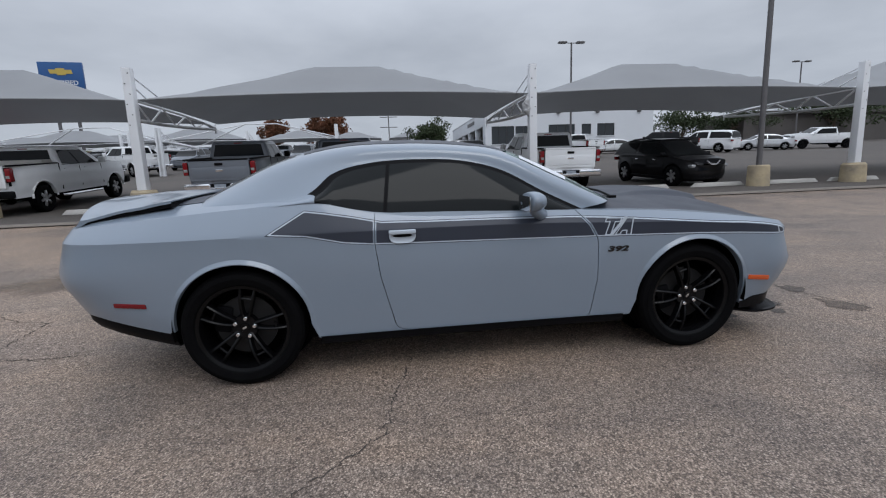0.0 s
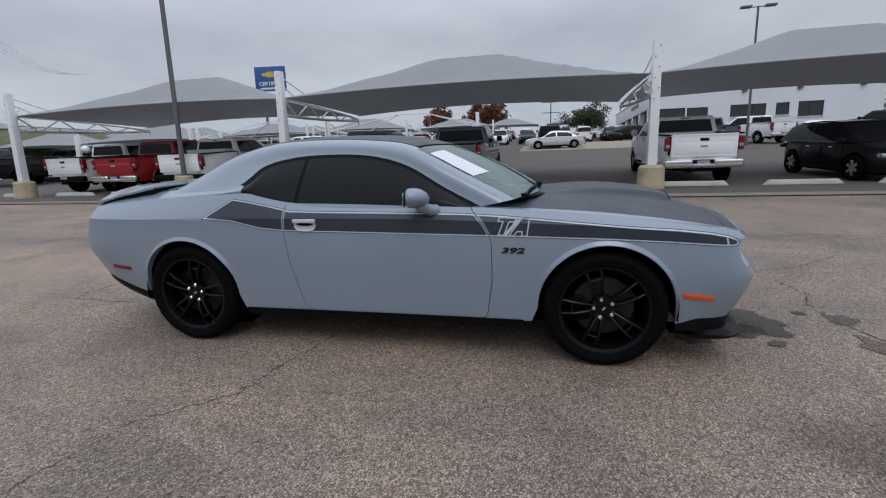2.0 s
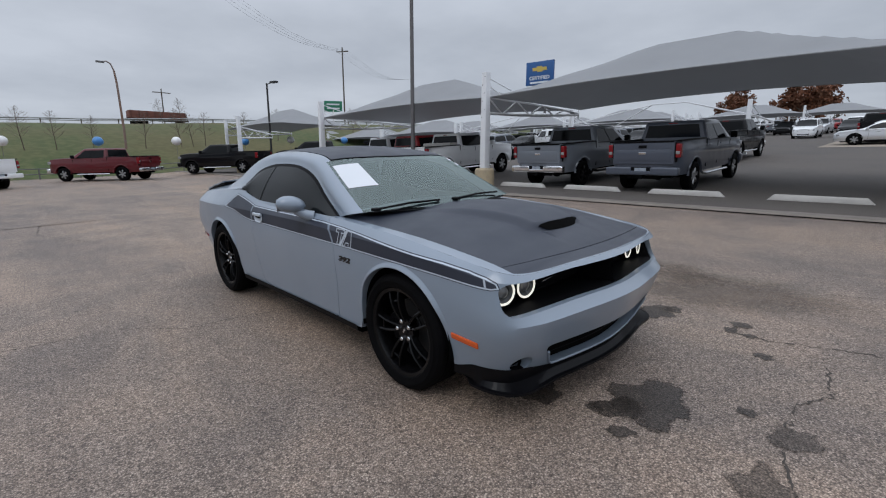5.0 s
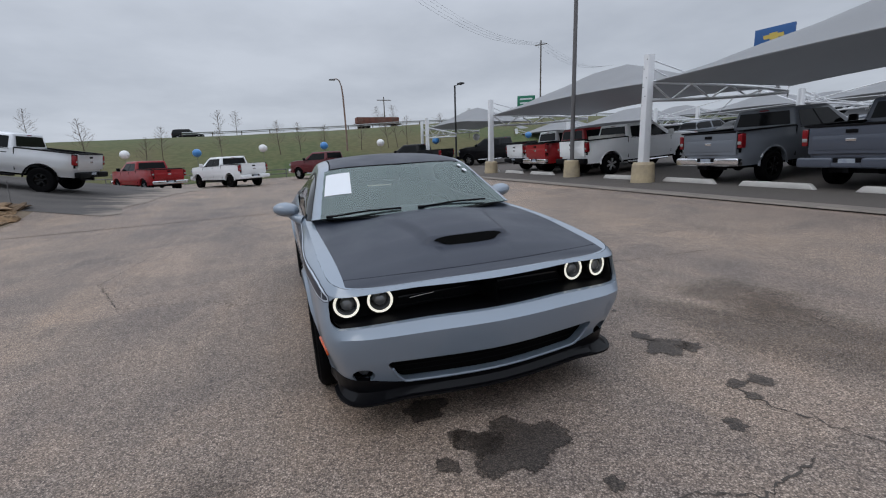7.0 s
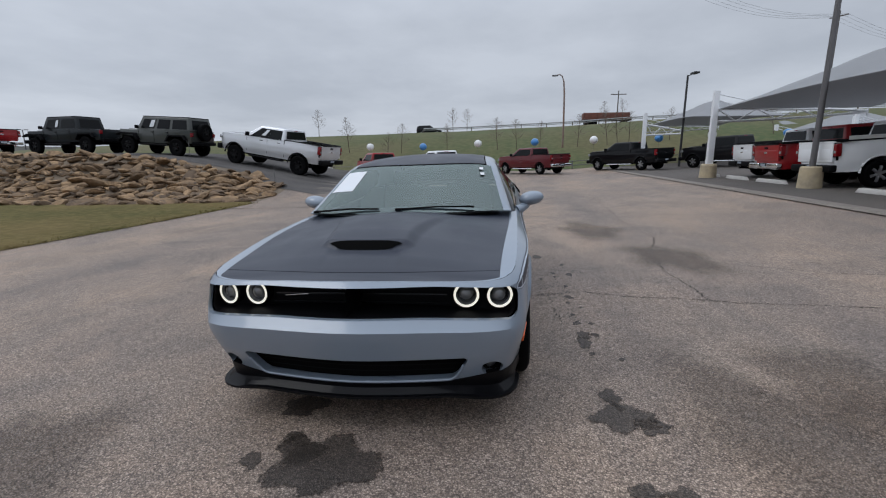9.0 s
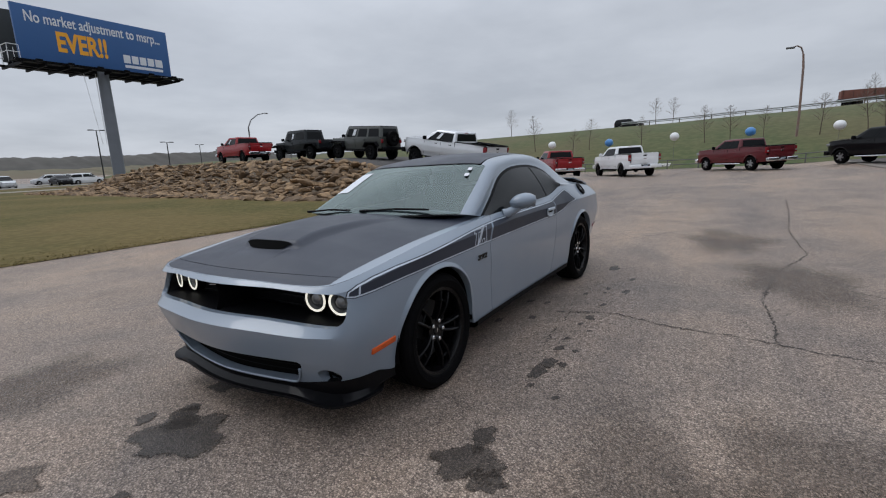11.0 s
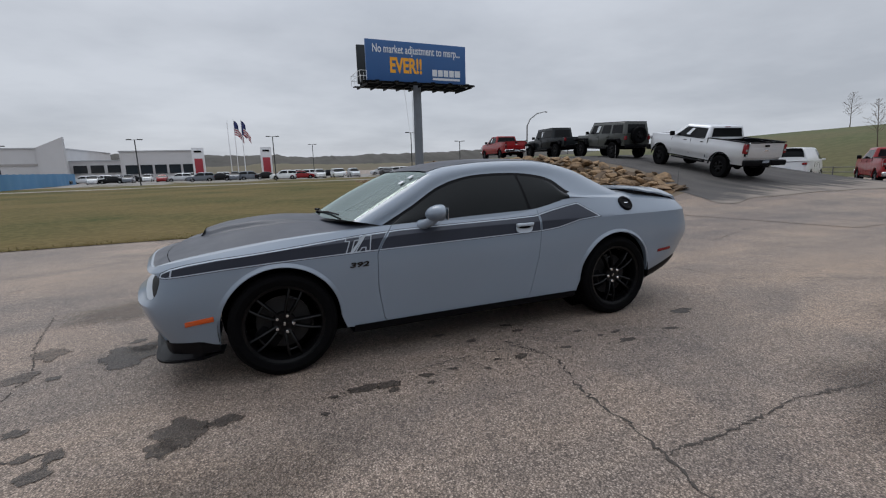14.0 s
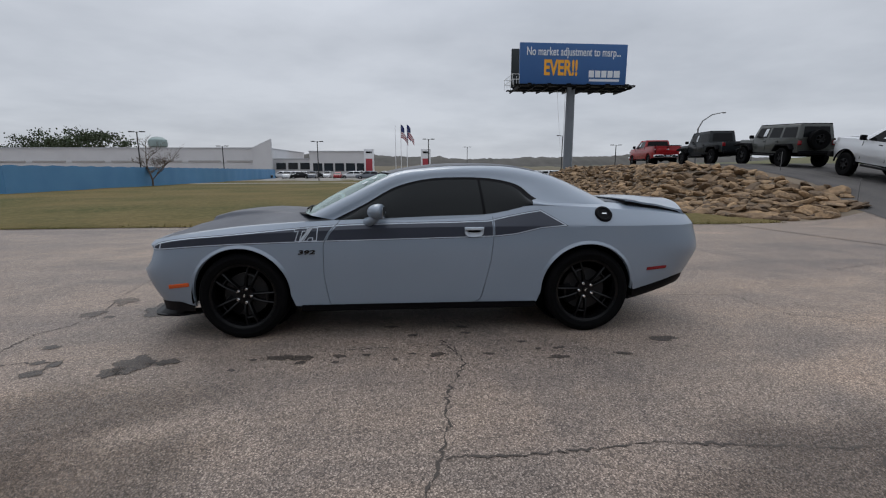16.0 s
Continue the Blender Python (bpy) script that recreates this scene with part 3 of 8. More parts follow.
deck_sheet = grid(40, 40, deck_pt)
deck_sheet = (deck_sheet[0], deck_sheet[1] if normals(deck_sheet)[800].z > 0 else [tuple(reversed(f)) for f in deck_sheet[1]])
deck_lid = clip(deck_sheet, lambda v: min(0.66 - abs(v.y), -1.62 - v.x))
deck_rest = clip(deck_sheet, lambda v: -min(0.66 - abs(v.y), -1.62 - v.x))

# greenhouse: four lines from the screen's foot over the roof to the tail
L_MID = [(1.10, 0, 1.018), (0.74, 0, 1.220), (0.34, 0, 1.384), (-0.05, 0, 1.456), (-0.45, 0, 1.474), (-0.85, 0, 1.458), (-1.2, 0, 1.385), (-1.55, 0, 1.245), (-1.90, 0, 1.085)]
L_EDGE = [(0.93, .765, 1.015), (0.57, .70, 1.195), (0.22, .635, 1.362), (-0.08, .605, 1.411), (-0.45, .59, 1.430), (-0.85, .585, 1.416), (-1.2, .60, 1.335), (-1.50, .64, 1.195), (-1.80, .68, 1.06)]
L_DLO = [(0.685, .845, 0.968), (0.45, .80, 1.085), (0.20, .748, 1.225), (-0.06, .718, 1.298), (-0.35, .705, 1.316), (-0.62, .708, 1.303), (-0.84, .74, 1.250), (-1.06, .835, 1.105), (-1.75, .80, 1.055)]
L_BELT = [(0.685, .875, 0.955), (0.42, .884, 0.972), (0.15, .886, 0.978), (-0.10, .886, 0.984), (-0.35, .885, 0.990), (-0.60, .883, 1.000), (-0.85, .868, 1.045), (-1.06, .866, 1.085), (-1.75, .85, 1.015)]


def house(u, v):
    """v 0 at the middle, 1 at the screen's edge, 2 above the side glass, 3 at the belt."""
    a, b, c, d = (cr(k, u) for k in (L_MID, L_EDGE, L_DLO, L_BELT))
    am = Vector((b.x, -b.y, b.z))
    if v <= 2:
        p = cr([tuple(am), tuple(a), tuple(b), tuple(c)], (1 + v) / 3)
    else:
        p = c.lerp(d, v - 2) + Vector((0, 0.018 * math.sin(math.pi * (v - 2)), 0))
    return p


def sheet(u0, u1, v0, v1, nu, nv, up=True):
    m = grid(nu, nv, lambda a, b: house(u0 + (u1 - u0) * a, v0 + (v1 - v0) * b))
    n = normals(m)[len(m[0]) // 2]
    c = m[0][len(m[0]) // 2] - Vector((-0.4, 0, 0.9))
    return m if n.dot(c) > 0 else (m[0], [tuple(reversed(f)) for f in m[1]])


def both(m):
    return merge(m, mirror(m))


U_TOP = 0.235   # upper edge of the windscreen
screen = both(sheet(0.0, U_TOP, 0.0, 1.05, 22, 22))
roof_skin = both(sheet(U_TOP + 0.008, 0.70, 0.0, 0.93, 40, 18))
back_glass = both(sheet(0.72, 0.985, 0.0, 0.9, 16, 14))
rails = both(merge(sheet(0.0, U_TOP, 1.05, 1.89, 30, 14), sheet(U_TOP, 1.0, 0.955, 1.89, 80, 14)))
rear_header = both(sheet(0.70, 0.72, 0.0, 0.955, 2, 14))
rear_foot = both(sheet(0.985, 1.0, 0, .955, 2, 14))
rear_post = sheet(0.72, 0.985, 0.9, 0.955, 14, 2)
sail = both(lift(sheet(0.852, 1.0, 1.89, 3.0, 30, 14), 0.003))
black_edge = both(sheet(0.0, 0.857, 1.89, 2.03, 90, 3))
WIN_B = -0.575
side_glass_all = sheet(0.0, 0.872, 2.03, 2.98, 120, 24)


def split_x(v):
    return v.x - (WIN_B - (v.z - 1.0) * -0.12)


door_glass = both(clip(side_glass_all, lambda v: split_x(v) - 0.008))
quarter_glass = both(clip(side_glass_all, lambda v: -split_x(v) - 0.008))
b_pillar = both(lift(clip(side_glass_all, lambda v: 0.012 - abs(split_x(v))), 0.001))
belt_trim = both(lift(sheet(0.02, 0.872, 2.955, 3.06, 90, 3), 0.004))

part("body_side", both(body_side), PAINT, coupe, "satin grey side panels with flared wheel arches", 24)
for a in (ARCH_F, ARCH_R):
    lip = arch_lip(a)
    if normals(lip)[30 * 6 + 1].y < 0:
        lip = (lip[0], [tuple(reversed(f)) for f in lip[1]])
    for s in (1, -1):
        part("wheel_arch_lip", lip if s > 0 else mirror(lip), PAINT, coupe, "grey rolled wheel arch lip", 20)
part("fender_top", fender_tops, PAINT, coupe, "", 24)
part("rear_deck", deck_rest, PAINT, coupe, "", 24)
for s in (1, -1):
    part("roof_rail", merge(clip(rails, lambda v: v.y * s - 0.01), clip(sail, lambda v: v.y * s - 0.01)), PAINT, coupe, "grey pillar and roof rail", 40)
part("rear_header", rear_header, PAINT, coupe, "", 40)
part("rear_window_foot", rear_foot, PAINT, coupe, "", 40)
part("rear_pillar", rear_post, PAINT, coupe, "", 40)
part("rear_pillar", mirror(rear_post), PAINT, coupe, "", 40)
roof = part("roof", lift(roof_skin, 0.0015), WRAP, coupe, "charcoal wrapped roof panel")
part("hood", hood_panel, WRAP, coupe, "charcoal hood with a raised middle", 40)
part("nose_panel", nose_panel, WRAP, coupe)
part("hood_gap", hood_gap, DIM, coupe)
part("trunk_lid", lift(deck_lid, 0.003), WRAP, coupe)
part("windscreen", screen, SCREEN, coupe, "greenish windscreen").visible_shadow = False
part("rear_window", back_glass, TINT, coupe)
for s in (1, -1):
    side = (lambda m: m) if s > 0 else mirror
    door = part("door", side(door_skin), PAINT, coupe, "", 24)
    one = lambda m: clip(m, lambda v: v.y * s - 0.01)
    part("window", one(door_glass), TINT, door, "dark tinted side window")
    part("quarter_window", one(quarter_glass), TINT, coupe, "dark tinted quarter window")
    part("window_frame", one(merge(black_edge, b_pillar)), BLACK, door)
    part("belt_trim", one(belt_trim), PAINT, door)
    # handle: a pale bowl with a bar over it
    bowl = lathe([(0.0, -0.001), (0.030, -0.001), (0.042, 0.003), (0.047, 0.007), (0.050, 0.0)], 28)
    bowl = [Vector((math.copysign(abs(v.x / 0.05) ** 0.6, v.x) * 0.082, v.y * s, (v.z if v.z < 0 else v.z * 0.75) * 0.92)) for v in bowl[0]], bowl[1]
    hd = part("door_handle", moved(bowl, Matrix.Translation((-0.475, s * 0.951, 0.872))), PIN, door, "grey pull handle over a bowl")
    # flat black ellipse painted in as the shade inside the bowl
    part("bowl_shade", moved(lathe([(0.0, 0.0), (0.036, 0.001)], 24), Matrix.Translation((-0.475, s * 0.9545, 0.876)) @ Matrix.Diagonal((1.65, s, 0.28, 1))), BLACK, hd)
    bar = block(0.166, 0.024, 0.026, (-0.475, s * 0.962, 0.899), 0.010, 3)
    part("pull_bar", bar, PIN, hd)

# stripes laid on the flank: charcoal field with a pale pinstripe round it
S_TOP = [(-1.285, .912), (-1.055, 1.048), (-.93, 1.030), (-.78, 1.003), (-.60, .965), (-.3, .957), (0.1, .952), (.60, .942), (.85, .928), (1.05, .912), (1.3, .890), (1.6, .864), (1.85, .846), (2.02, .826), (2.12, .806), (2.175, .784)]
S_BOT = [(2.192, .750), (2.15, .742), (2.05, .748), (1.8, .767), (1.5, .782), (1.2, .790), (.95, .796), (.5, .803), (0.0, .812), (-.4, .820), (-.66, .826), (-.83, .843), (-1.05, .893)]
STRIPE = S_TOP + S_BOT
in_stripe = inside(STRIPE)


def seam(v):
    return abs(in_door(v.x, v.z))


fine_band = grid(840, 104, lambda a, b: band(0.32 + a * 0.60, 0.52 + b * 0.475))
fine_band = (fine_band[0], [tuple(reversed(f)) for f in fine_band[1]])
val = {}


def st(v):
    k = (round(v.x, 5), round(v.z, 5))
    if k not in val:
        val[k] = in_stripe(v.x, v.z)
    return val[k]


tip = lambda v: v.x - 2.119 + (v.z - 0.765) * 0.25     # the short end piece of the stripe
field = clip(fine_band, lambda v: max(min(st(v) - 0.0115, seam(v) - 0.0105, abs(tip(v)) - 0.006), min(st(v), 0.004 - st(v), seam(v) - 0.004)))
line = clip(fine_band, lambda v: min(st(v) - 0.0045, 0.011 - st(v), seam(v) - 0.003))
cross_lines = clip(fine_band, lambda v: min(st(v) - 0.013, 0.0045 - abs(tip(v))))
for s in (1, -1):
    side = (lambda m: m) if s > 0 else mirror
    part("side_stripe", side(lift(field, 0.0012)), WRAP, coupe, "charcoal vinyl side stripe")
    part("pinstripe", side(lift(merge(line, cross_lines), 0.0016)), PIN, coupe, "pale pinstripe round the stripe")


def on_flank(m, x, z, s, tilt=0.0):
    """Lays a mesh in the x-y plane on the flank at (x, z), to be read from outside."""
    u = min((k / 600 for k in range(70, 575)), key=lambda k: abs(plan_at(k)[0].x - x))
    v = min((k / 200 for k in range(200)), key=lambda k: abs(band(u, k)[2] - z))
    p = Vector(band(u, v))
    q, r = Vector(band(u, min(1, v + 0.03))), Vector(band(u + 0.006, v))
    ay, ax = (q - p).normalized(), (r - p).normalized()
    if s < 0:
        f = lambda w: Vector((w.x, -w.y, w.z))
        p, ax, ay = f(p), f(ax), f(ay)
    ax = ax if s < 0 else -ax
    az = ax.cross(ay).normalized()
    mx = Matrix((ax, ay, az)).transposed().to_4x4()
    mx.translation = p + az * 0.0025
    return moved(m, mx @ pose(0, 0, 0, 0, 0, tilt))


T_FORM = [(0, .104), (.088, .104), (.088, .076), (.060, .076), (.060, 0), (.026, 0), (.026, .076), (0, .076)]
A_FORM = [(.078, 0), (.112, .104), (.152, .104), (.172, 0), (.140, 0), (.136, .024), (.116, .024), (.108, 0)]
SLASH = [(.048, -.004), (.070, -.004), (.116, .108), (.098, .108)]
sheet_ta = grid(96, 60, lambda a, b: (-0.005 + 0.182 * a, -0.006 + 0.118 * b, 0))
in_t, in_a, in_s = inside(T_FORM), inside(A_FORM), inside(SLASH)
ta_lines = lambda v: max(min(max(in_t(v.x, v.y), in_a(v.x, v.y)), 0.0062 - max(in_t(v.x, v.y), in_a(v.x, v.y))), in_s(v.x, v.y))
ta_shape = moved(clip(sheet_ta, ta_lines), Matrix.Translation((-0.087, -0.052, 0)))
number = letters("392", 0.062, 0.006, 0.0025, 1.05)
wide2 = Matrix.Diagonal((1.45, 0.75, 1, 1))
slant = Matrix(((1, 0.36, 0, 0), (0, 1, 0, 0), (0, 0, 1, 0), (0, 0, 0, 1)))
for s in (1, -1):
    part("stripe_lettering", on_flank(moved(ta_shape, slant @ Matrix.Diagonal((1.24, 1.10, 1, 1))), 0.920, 0.860, s), PIN, coupe, "pale outlined letters T/A")
    part("number_badge", on_flank(moved(number, slant @ wide2), 0.925, 0.716, s), GLOSSBLACK, coupe, "black number badge 392")
    part("marker_lamp", on_flank(block(0.175, 0.034, 0.012, (0, 0, 0), 0.006), 1.99, 0.441, s), AMBER, coupe, "amber side marker lamp")
    part("side_reflector", on_flank(block(0.19, 0.028, 0.010, (0, 0, 0), 0.005), -2.09, 0.535, s, -6 * s), REDLENS, coupe, "red side reflector")
fc = lathe([(0.0, 0.010), (0.046, 0.010), (0.050, 0.016), (0.066, 0.017), (0.073, 0.010), (0.076, -0.004)], 40, 'Z')
fuel = part("fuel_cap", on_flank(fc, -1.60, 1.005, 1), BLACK, coupe, "round black fuel cap")
part("cap_mark", on_flank(block(0.044, 0.010, 0.004, (0, 0, 0.012), 0.001), -1.60, 1.005, 1), CHROME, fuel, "small silver mark")

# nose: black panel behind the opening, ring lamps, lower mesh, fog lamps, splitter
def panel_x(y):
    return 2.105 + 0.012 * smooth((abs(y) - 0.60) / 0.25)


def front_panel(v0, v1, y_half, back, n=60):
    def fn(a, b):
        y = (a * 2 - 1) * y_half
        x = panel_x(y) + 0.02 * (back != 0)
        if v0 < 0.45:
            p, nrm = min((plan_at(0.80 + k / 1500) for k in range(300)), key=lambda q: abs(q[0].y - abs(y)))
            x = p.x - back
        return (x, y, v0 + (v1 - v0) * b)
    m = grid(n, 8, fn)
    return m if normals(m)[20].x > 0 else (m[0], [tuple(reversed(f)) for f in m[1]])


part("grille_panel", front_panel(0.585, 0.815, 0.862, 0.0), BLACK, coupe, "black grille panel")
part("grille_surround", both(moved(opening, pose(-0.034, 0, 0) @ Matrix.Diagonal((1, 0.985, 1, 1)))), BLACK, coupe)
g_lip = part("grille_bar", merge(front_panel(0.694, 0.703, 0.50, 0.085), front_panel(0.742, 0.748, 0.52, 0.090), front_panel(0.648, 0.654, 0.52, 0.09)), GLOSSBLACK, coupe)
part("script_badge", moved(block(0.140, 0.002, 0.006, (0, 0, 0), 0.0008), pose(2.135, -0.37, 0.692, 0, -4, 90)), CHROME, coupe, "small bright script badge as a bar")
part("lower_mesh", front_panel(0.262, 0.44, 0.65, 0.19), DIM, coupe, "black lower grille")
for k in range(4):
    part("mesh_bar", front_panel(0.305 + k * 0.03, 0.310 + k * 0.03, 0.64, 0.175, 30), BLACK, coupe)
for y in (-0.785, -0.607, 0.607, 0.785):
    cx = 2.112 - 0.03 * (abs(y) - 0.607)
    yaw = math.copysign(14 if abs(y) > 0.7 else 7, y)
    mx = pose(cx + 0.03, y, 0.706, 0, 0, yaw)
    lamp = part("headlamp", moved(lathe([(0.076, 0.010), (0.076, -0.05), (0.0, -0.05)], 40, 'X'), mx), GLOSSBLACK, coupe, "round ring headlamp, lit")
    part("halo", moved(lathe([(0.056, 0.010), (0.058, 0.014), (0.067, 0.014), (0.069, 0.010)], 40, 'X'), mx), HALO, lamp, "glowing white ring")
    part("lamp_bowl", moved(lathe([(0.056, 0.008), (0.050, -0.018), (0.044, -0.024)], 32, 'X'), mx), CARLENS, lamp, "bright lamp bowl")
    part("projector", moved(lathe([(0.046, -0.008), (0.042, -0.022), (0.036, -0.008), (0.028, 0.006), (0.015, 0.012), (0.0, 0.014)], 32, 'X'), mx), LENS, lamp)
for s in (1, -1):
    mx = pose(2.150, s * 0.735, 0.330, 0, 0, s * 38)
    fog = part("fog_lamp", moved(lathe([(0.052, 0.03), (0.050, -0.02), (0.0, -0.025)], 32, 'X'), mx), BLACK, coupe, "round fog lamp in a black cup")
    part("fog_lens", moved(lathe([(0.034, 0.0), (0.026, 0.010), (0.0, 0.014)], 28, 'X'), mx), LENS, fog)


def skirt(prof, u0, u1, n, fade=0.0):
    """A strip that follows the foot of the body; prof: (outward, z) pairs."""
    def fn(a, b):
        u = u0 + (u1 - u0) * a
        p, nrm = plan_at(u)
        k = b * (len(prof) - 1)
        i = min(int(k), len(prof) - 2)
        o = prof[i][0] + (prof[i + 1][0] - prof[i][0]) * (k - i)
        z = prof[i][1] + (prof[i + 1][1] - prof[i][1]) * (k - i)
        if fade:
            o -= fade * (1 - smooth(a / 0.12))
        q = p + nrm * o
        return (q.x, q.y, z)
    return grid(n, len(prof) - 1, fn)


u_of = lambda x: min((k / 1200 for k in range(1200)), key=lambda k: abs(plan_at(k)[0].x - x) + (10 if (k < .1 or k > .995) and abs(x) < 2.2 else 0))
def foot(prof, u0, u1, n, rise=0.0):
    """A strip along the foot of the body; prof: (outward of the foot, height) pairs, heights over 0 when rise is set."""
    def fn(a, b):
        u = u0 + (u1 - u0) * a
        p, nrm = plan_at(u)
        k = b * (len(prof) - 1)
        i = min(int(k), len(prof) - 2)
        o = prof[i][0] + (prof[i + 1][0] - prof[i][0]) * (k - i) - cr(I_A, u)
        z = prof[i][1] + (prof[i + 1][1] - prof[i][1]) * (k - i)
        if rise:
            z += cr(Z_A, u)
        else:
            z += 0.008 * smooth((0.62 - abs(p.y)) / 0.6)
            o -= 0.055 * (1 - smooth(a / 0.10)) * (1 if i < 6 else 0)
        q = p + nrm * o
        return (q.x, q.y, z)
    return grid(n, (len(prof) - 1) * 2, fn)


def splitter_pt(a, b, u0=u_of(1.885)):
    """Under the nose: a hollow black face, higher at the corners, that runs out into a thin blade."""
    u = u0 + (1 - u0) * a
    p, nrm = plan_at(u)
    e = smooth((abs(p.y) - 0.50) / 0.32)
    back = smooth(a / 0.10)
    zt = 0.262 + 0.034 * e * back
    it = cr(I_A, u) + (cr(I_B, u) - cr(I_A, u)) * (zt - cr(Z_A, u)) / (cr(Z_B, u) - cr(Z_A, u))
    edge = -0.075 + 0.030 * e - 0.075 * (1 - back)
    zb = 0.192 - 0.016 * e
    rows = [(-it - 0.03, zt + 0.004), (-it + 0.004, zt), (-cr(I_A, u) - 0.004 + 0.012 * e, zb + 0.040), (edge - 0.022, zb + 0.012), (edge, zb + 0.010), (edge + 0.001, zb - 0.002), (edge - 0.02, zb - 0.008), (-0.32, zb - 0.004)]
    o, z = rows[round(b * 7)]
    q = p + nrm * o
    return (q.x, q.y, z)


split = grid(70, 7, splitter_pt)


def nose_at(y, z):
    """The point of the nose at y and height z."""
    u = min((0.80 + k / 1500 for k in range(301)), key=lambda k: abs(plan_at(k)[0].y - abs(y)))
    v = min((k / 300 for k in range(150)), key=lambda k: abs(band(u, k)[2] - z))
    return (band(u, v)[0], y, z)


def chin_pt(k):
    t = abs(k)
    if t < 0.8:
        return nose_at(math.copysign(0.515 * t / 0.8, k), 0.270)
    w = (t - 0.8) / 0.2
    return nose_at(math.copysign(0.515 + 0.085 * w, k), 0.270 + 0.10 * w * w)


part("chin_trim", tube([chin_pt(k / 24) for k in range(-24, 25)], 0.0075, 6), PAINT, coupe, "bright lip under the lower grille")
part("front_splitter", both(split), SPLIT, coupe, "black front splitter", 25)
sill = skirt([(-0.020, 0.262), (-0.03, 0.215), (-0.06, 0.195), (-0.25, 0.19)], u_of(-1.01), u_of(0.985), 40)
part("sill", sill, BLACK, coupe, "black sill")
part("sill", mirror(sill), BLACK, coupe, "black sill")
val_r = foot([(-0.004, 0.006), (-0.014, -0.045), (-0.05, -0.095), (-0.2, -0.10)], 0.0, u_of(-1.875), 40, 1.0)
part("rear_valance", both(val_r), BLACK, coupe, "black rear valance")
# underbody and wheel wells are coloured near-black, their shade painted in
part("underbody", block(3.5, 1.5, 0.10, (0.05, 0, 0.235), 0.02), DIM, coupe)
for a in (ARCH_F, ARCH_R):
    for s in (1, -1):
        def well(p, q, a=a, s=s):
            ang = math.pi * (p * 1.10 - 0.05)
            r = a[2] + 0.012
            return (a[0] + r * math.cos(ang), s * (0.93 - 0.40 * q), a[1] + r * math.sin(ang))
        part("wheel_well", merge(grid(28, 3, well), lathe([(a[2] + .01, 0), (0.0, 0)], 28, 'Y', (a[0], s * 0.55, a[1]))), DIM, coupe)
# scoop mouth: a shallow sheet, coloured near-black for the shade of a deep opening
def mouth(a, b):
    y = (a * 2 - 1) * (0.222 - 0.035 * (1 - b))
    lip = SCOOP_X + 0.03 * (1 - (y / 0.24) ** 2)
    z0, z1 = hood_z(lip + 0.05, y) + 0.003, hood_z(lip - 0.012, y) - 0.004
    rise = math.sqrt(max(0.02, 1 - abs(a * 2 - 1) ** 4))
    b = 0.5 + (b - 0.5) * rise
    return (lip + 0.042 - 0.034 * b, y, z0 + (z1 - z0) * b)
m_ = grid(30, 4, mouth)
part("hood_scoop", m_ if normals(m_)[60].x > 0 else (m_[0], [tuple(reversed(f)) for f in m_[1]]), DIM, coupe, "hood scoop mouth closed by a sheet coloured as deep shade")


def spoiler_pt(a, b):
    k = abs(a * 2 - 1)
    y = (a * 2 - 1) * 0.75
    x = -1.86 - 0.63 * b + 0.11 * b * k ** 2.5
    edge = lerp_table([(0, 1.128), (0.45, 1.090), (1.0, 1.033)], b)
    mid = lerp_table([(0, 1.136), (0.5, 1.148), (1.0, 1.126)], b)
    return (x, y, edge + (mid - edge) * (1 - k ** 2.6))
sp = grid(40, 12, spoiler_pt)
sp = sp if normals(sp)[100].z > 0 else (sp[0], [tuple(reversed(f)) for f in sp[1]])
part("spoiler", rim(sp, lambda p: Vector((-0.045, 0, -0.060)) if p.x < -2.36 else Vector((0, 0, -0.016))), PAINT, coupe, "broad grey rear spoiler over a dark gap")
gap = [Vector((v.x, v.y * 0.985, v.z - 0.008)) for v in sp[0]], sp[1]
part("spoiler_gap", rim(gap, lambda p: Vector((-0.03, 0, -0.055)) if p.x < -2.36 else Vector((0, 0, -0.030))), BLACK, coupe)
for s in (1, -1):
    def shell_m(a, b, s=s):
        th, ph = (b - 0.5) * math.pi, a * 2 * math.pi
        k = math.cos(th)
        x = 0.098 * k * math.cos(ph)
        z = 0.068 * (1 if math.sin(ph) > 0 else 0.86) * k * math.sin(ph)
        y = 0.108 * math.sin(th)
        if x < -0.03:
            x = -0.03 + (x + 0.03) * 0.25
        return (x * (1 - 0.25 * (y / 0.108)), s * y, z + 0.012 * y / 0.108)
    mir = grid(32, 20, shell_m)
    if s < 0:
        mir = (mir[0], [tuple(reversed(f)) for f in mir[1]])
    mm = part("mirror", moved(mir, pose(0.315, s * 1.02, 1.046, 0, 0, s * -6)), PAINT, coupe, "grey door mirror on a stalk", 60)
    part("stalk", tube([(0.42, s * 0.888, 0.955), (0.395, s * 0.925, 0.965), (0.35, s * 0.972, 0.992), (0.33, s * 0.995, 1.015)], 0.043, 12, 0.030), PAINT, mm)
    part("mirror_glass", moved(block(0.004, 0.165, 0.09, (-0.047, 0, 0.0), 0.0015), pose(0.315, s * 1.02, 1.046, 0, 0, s * -6)), CHROME, mm)
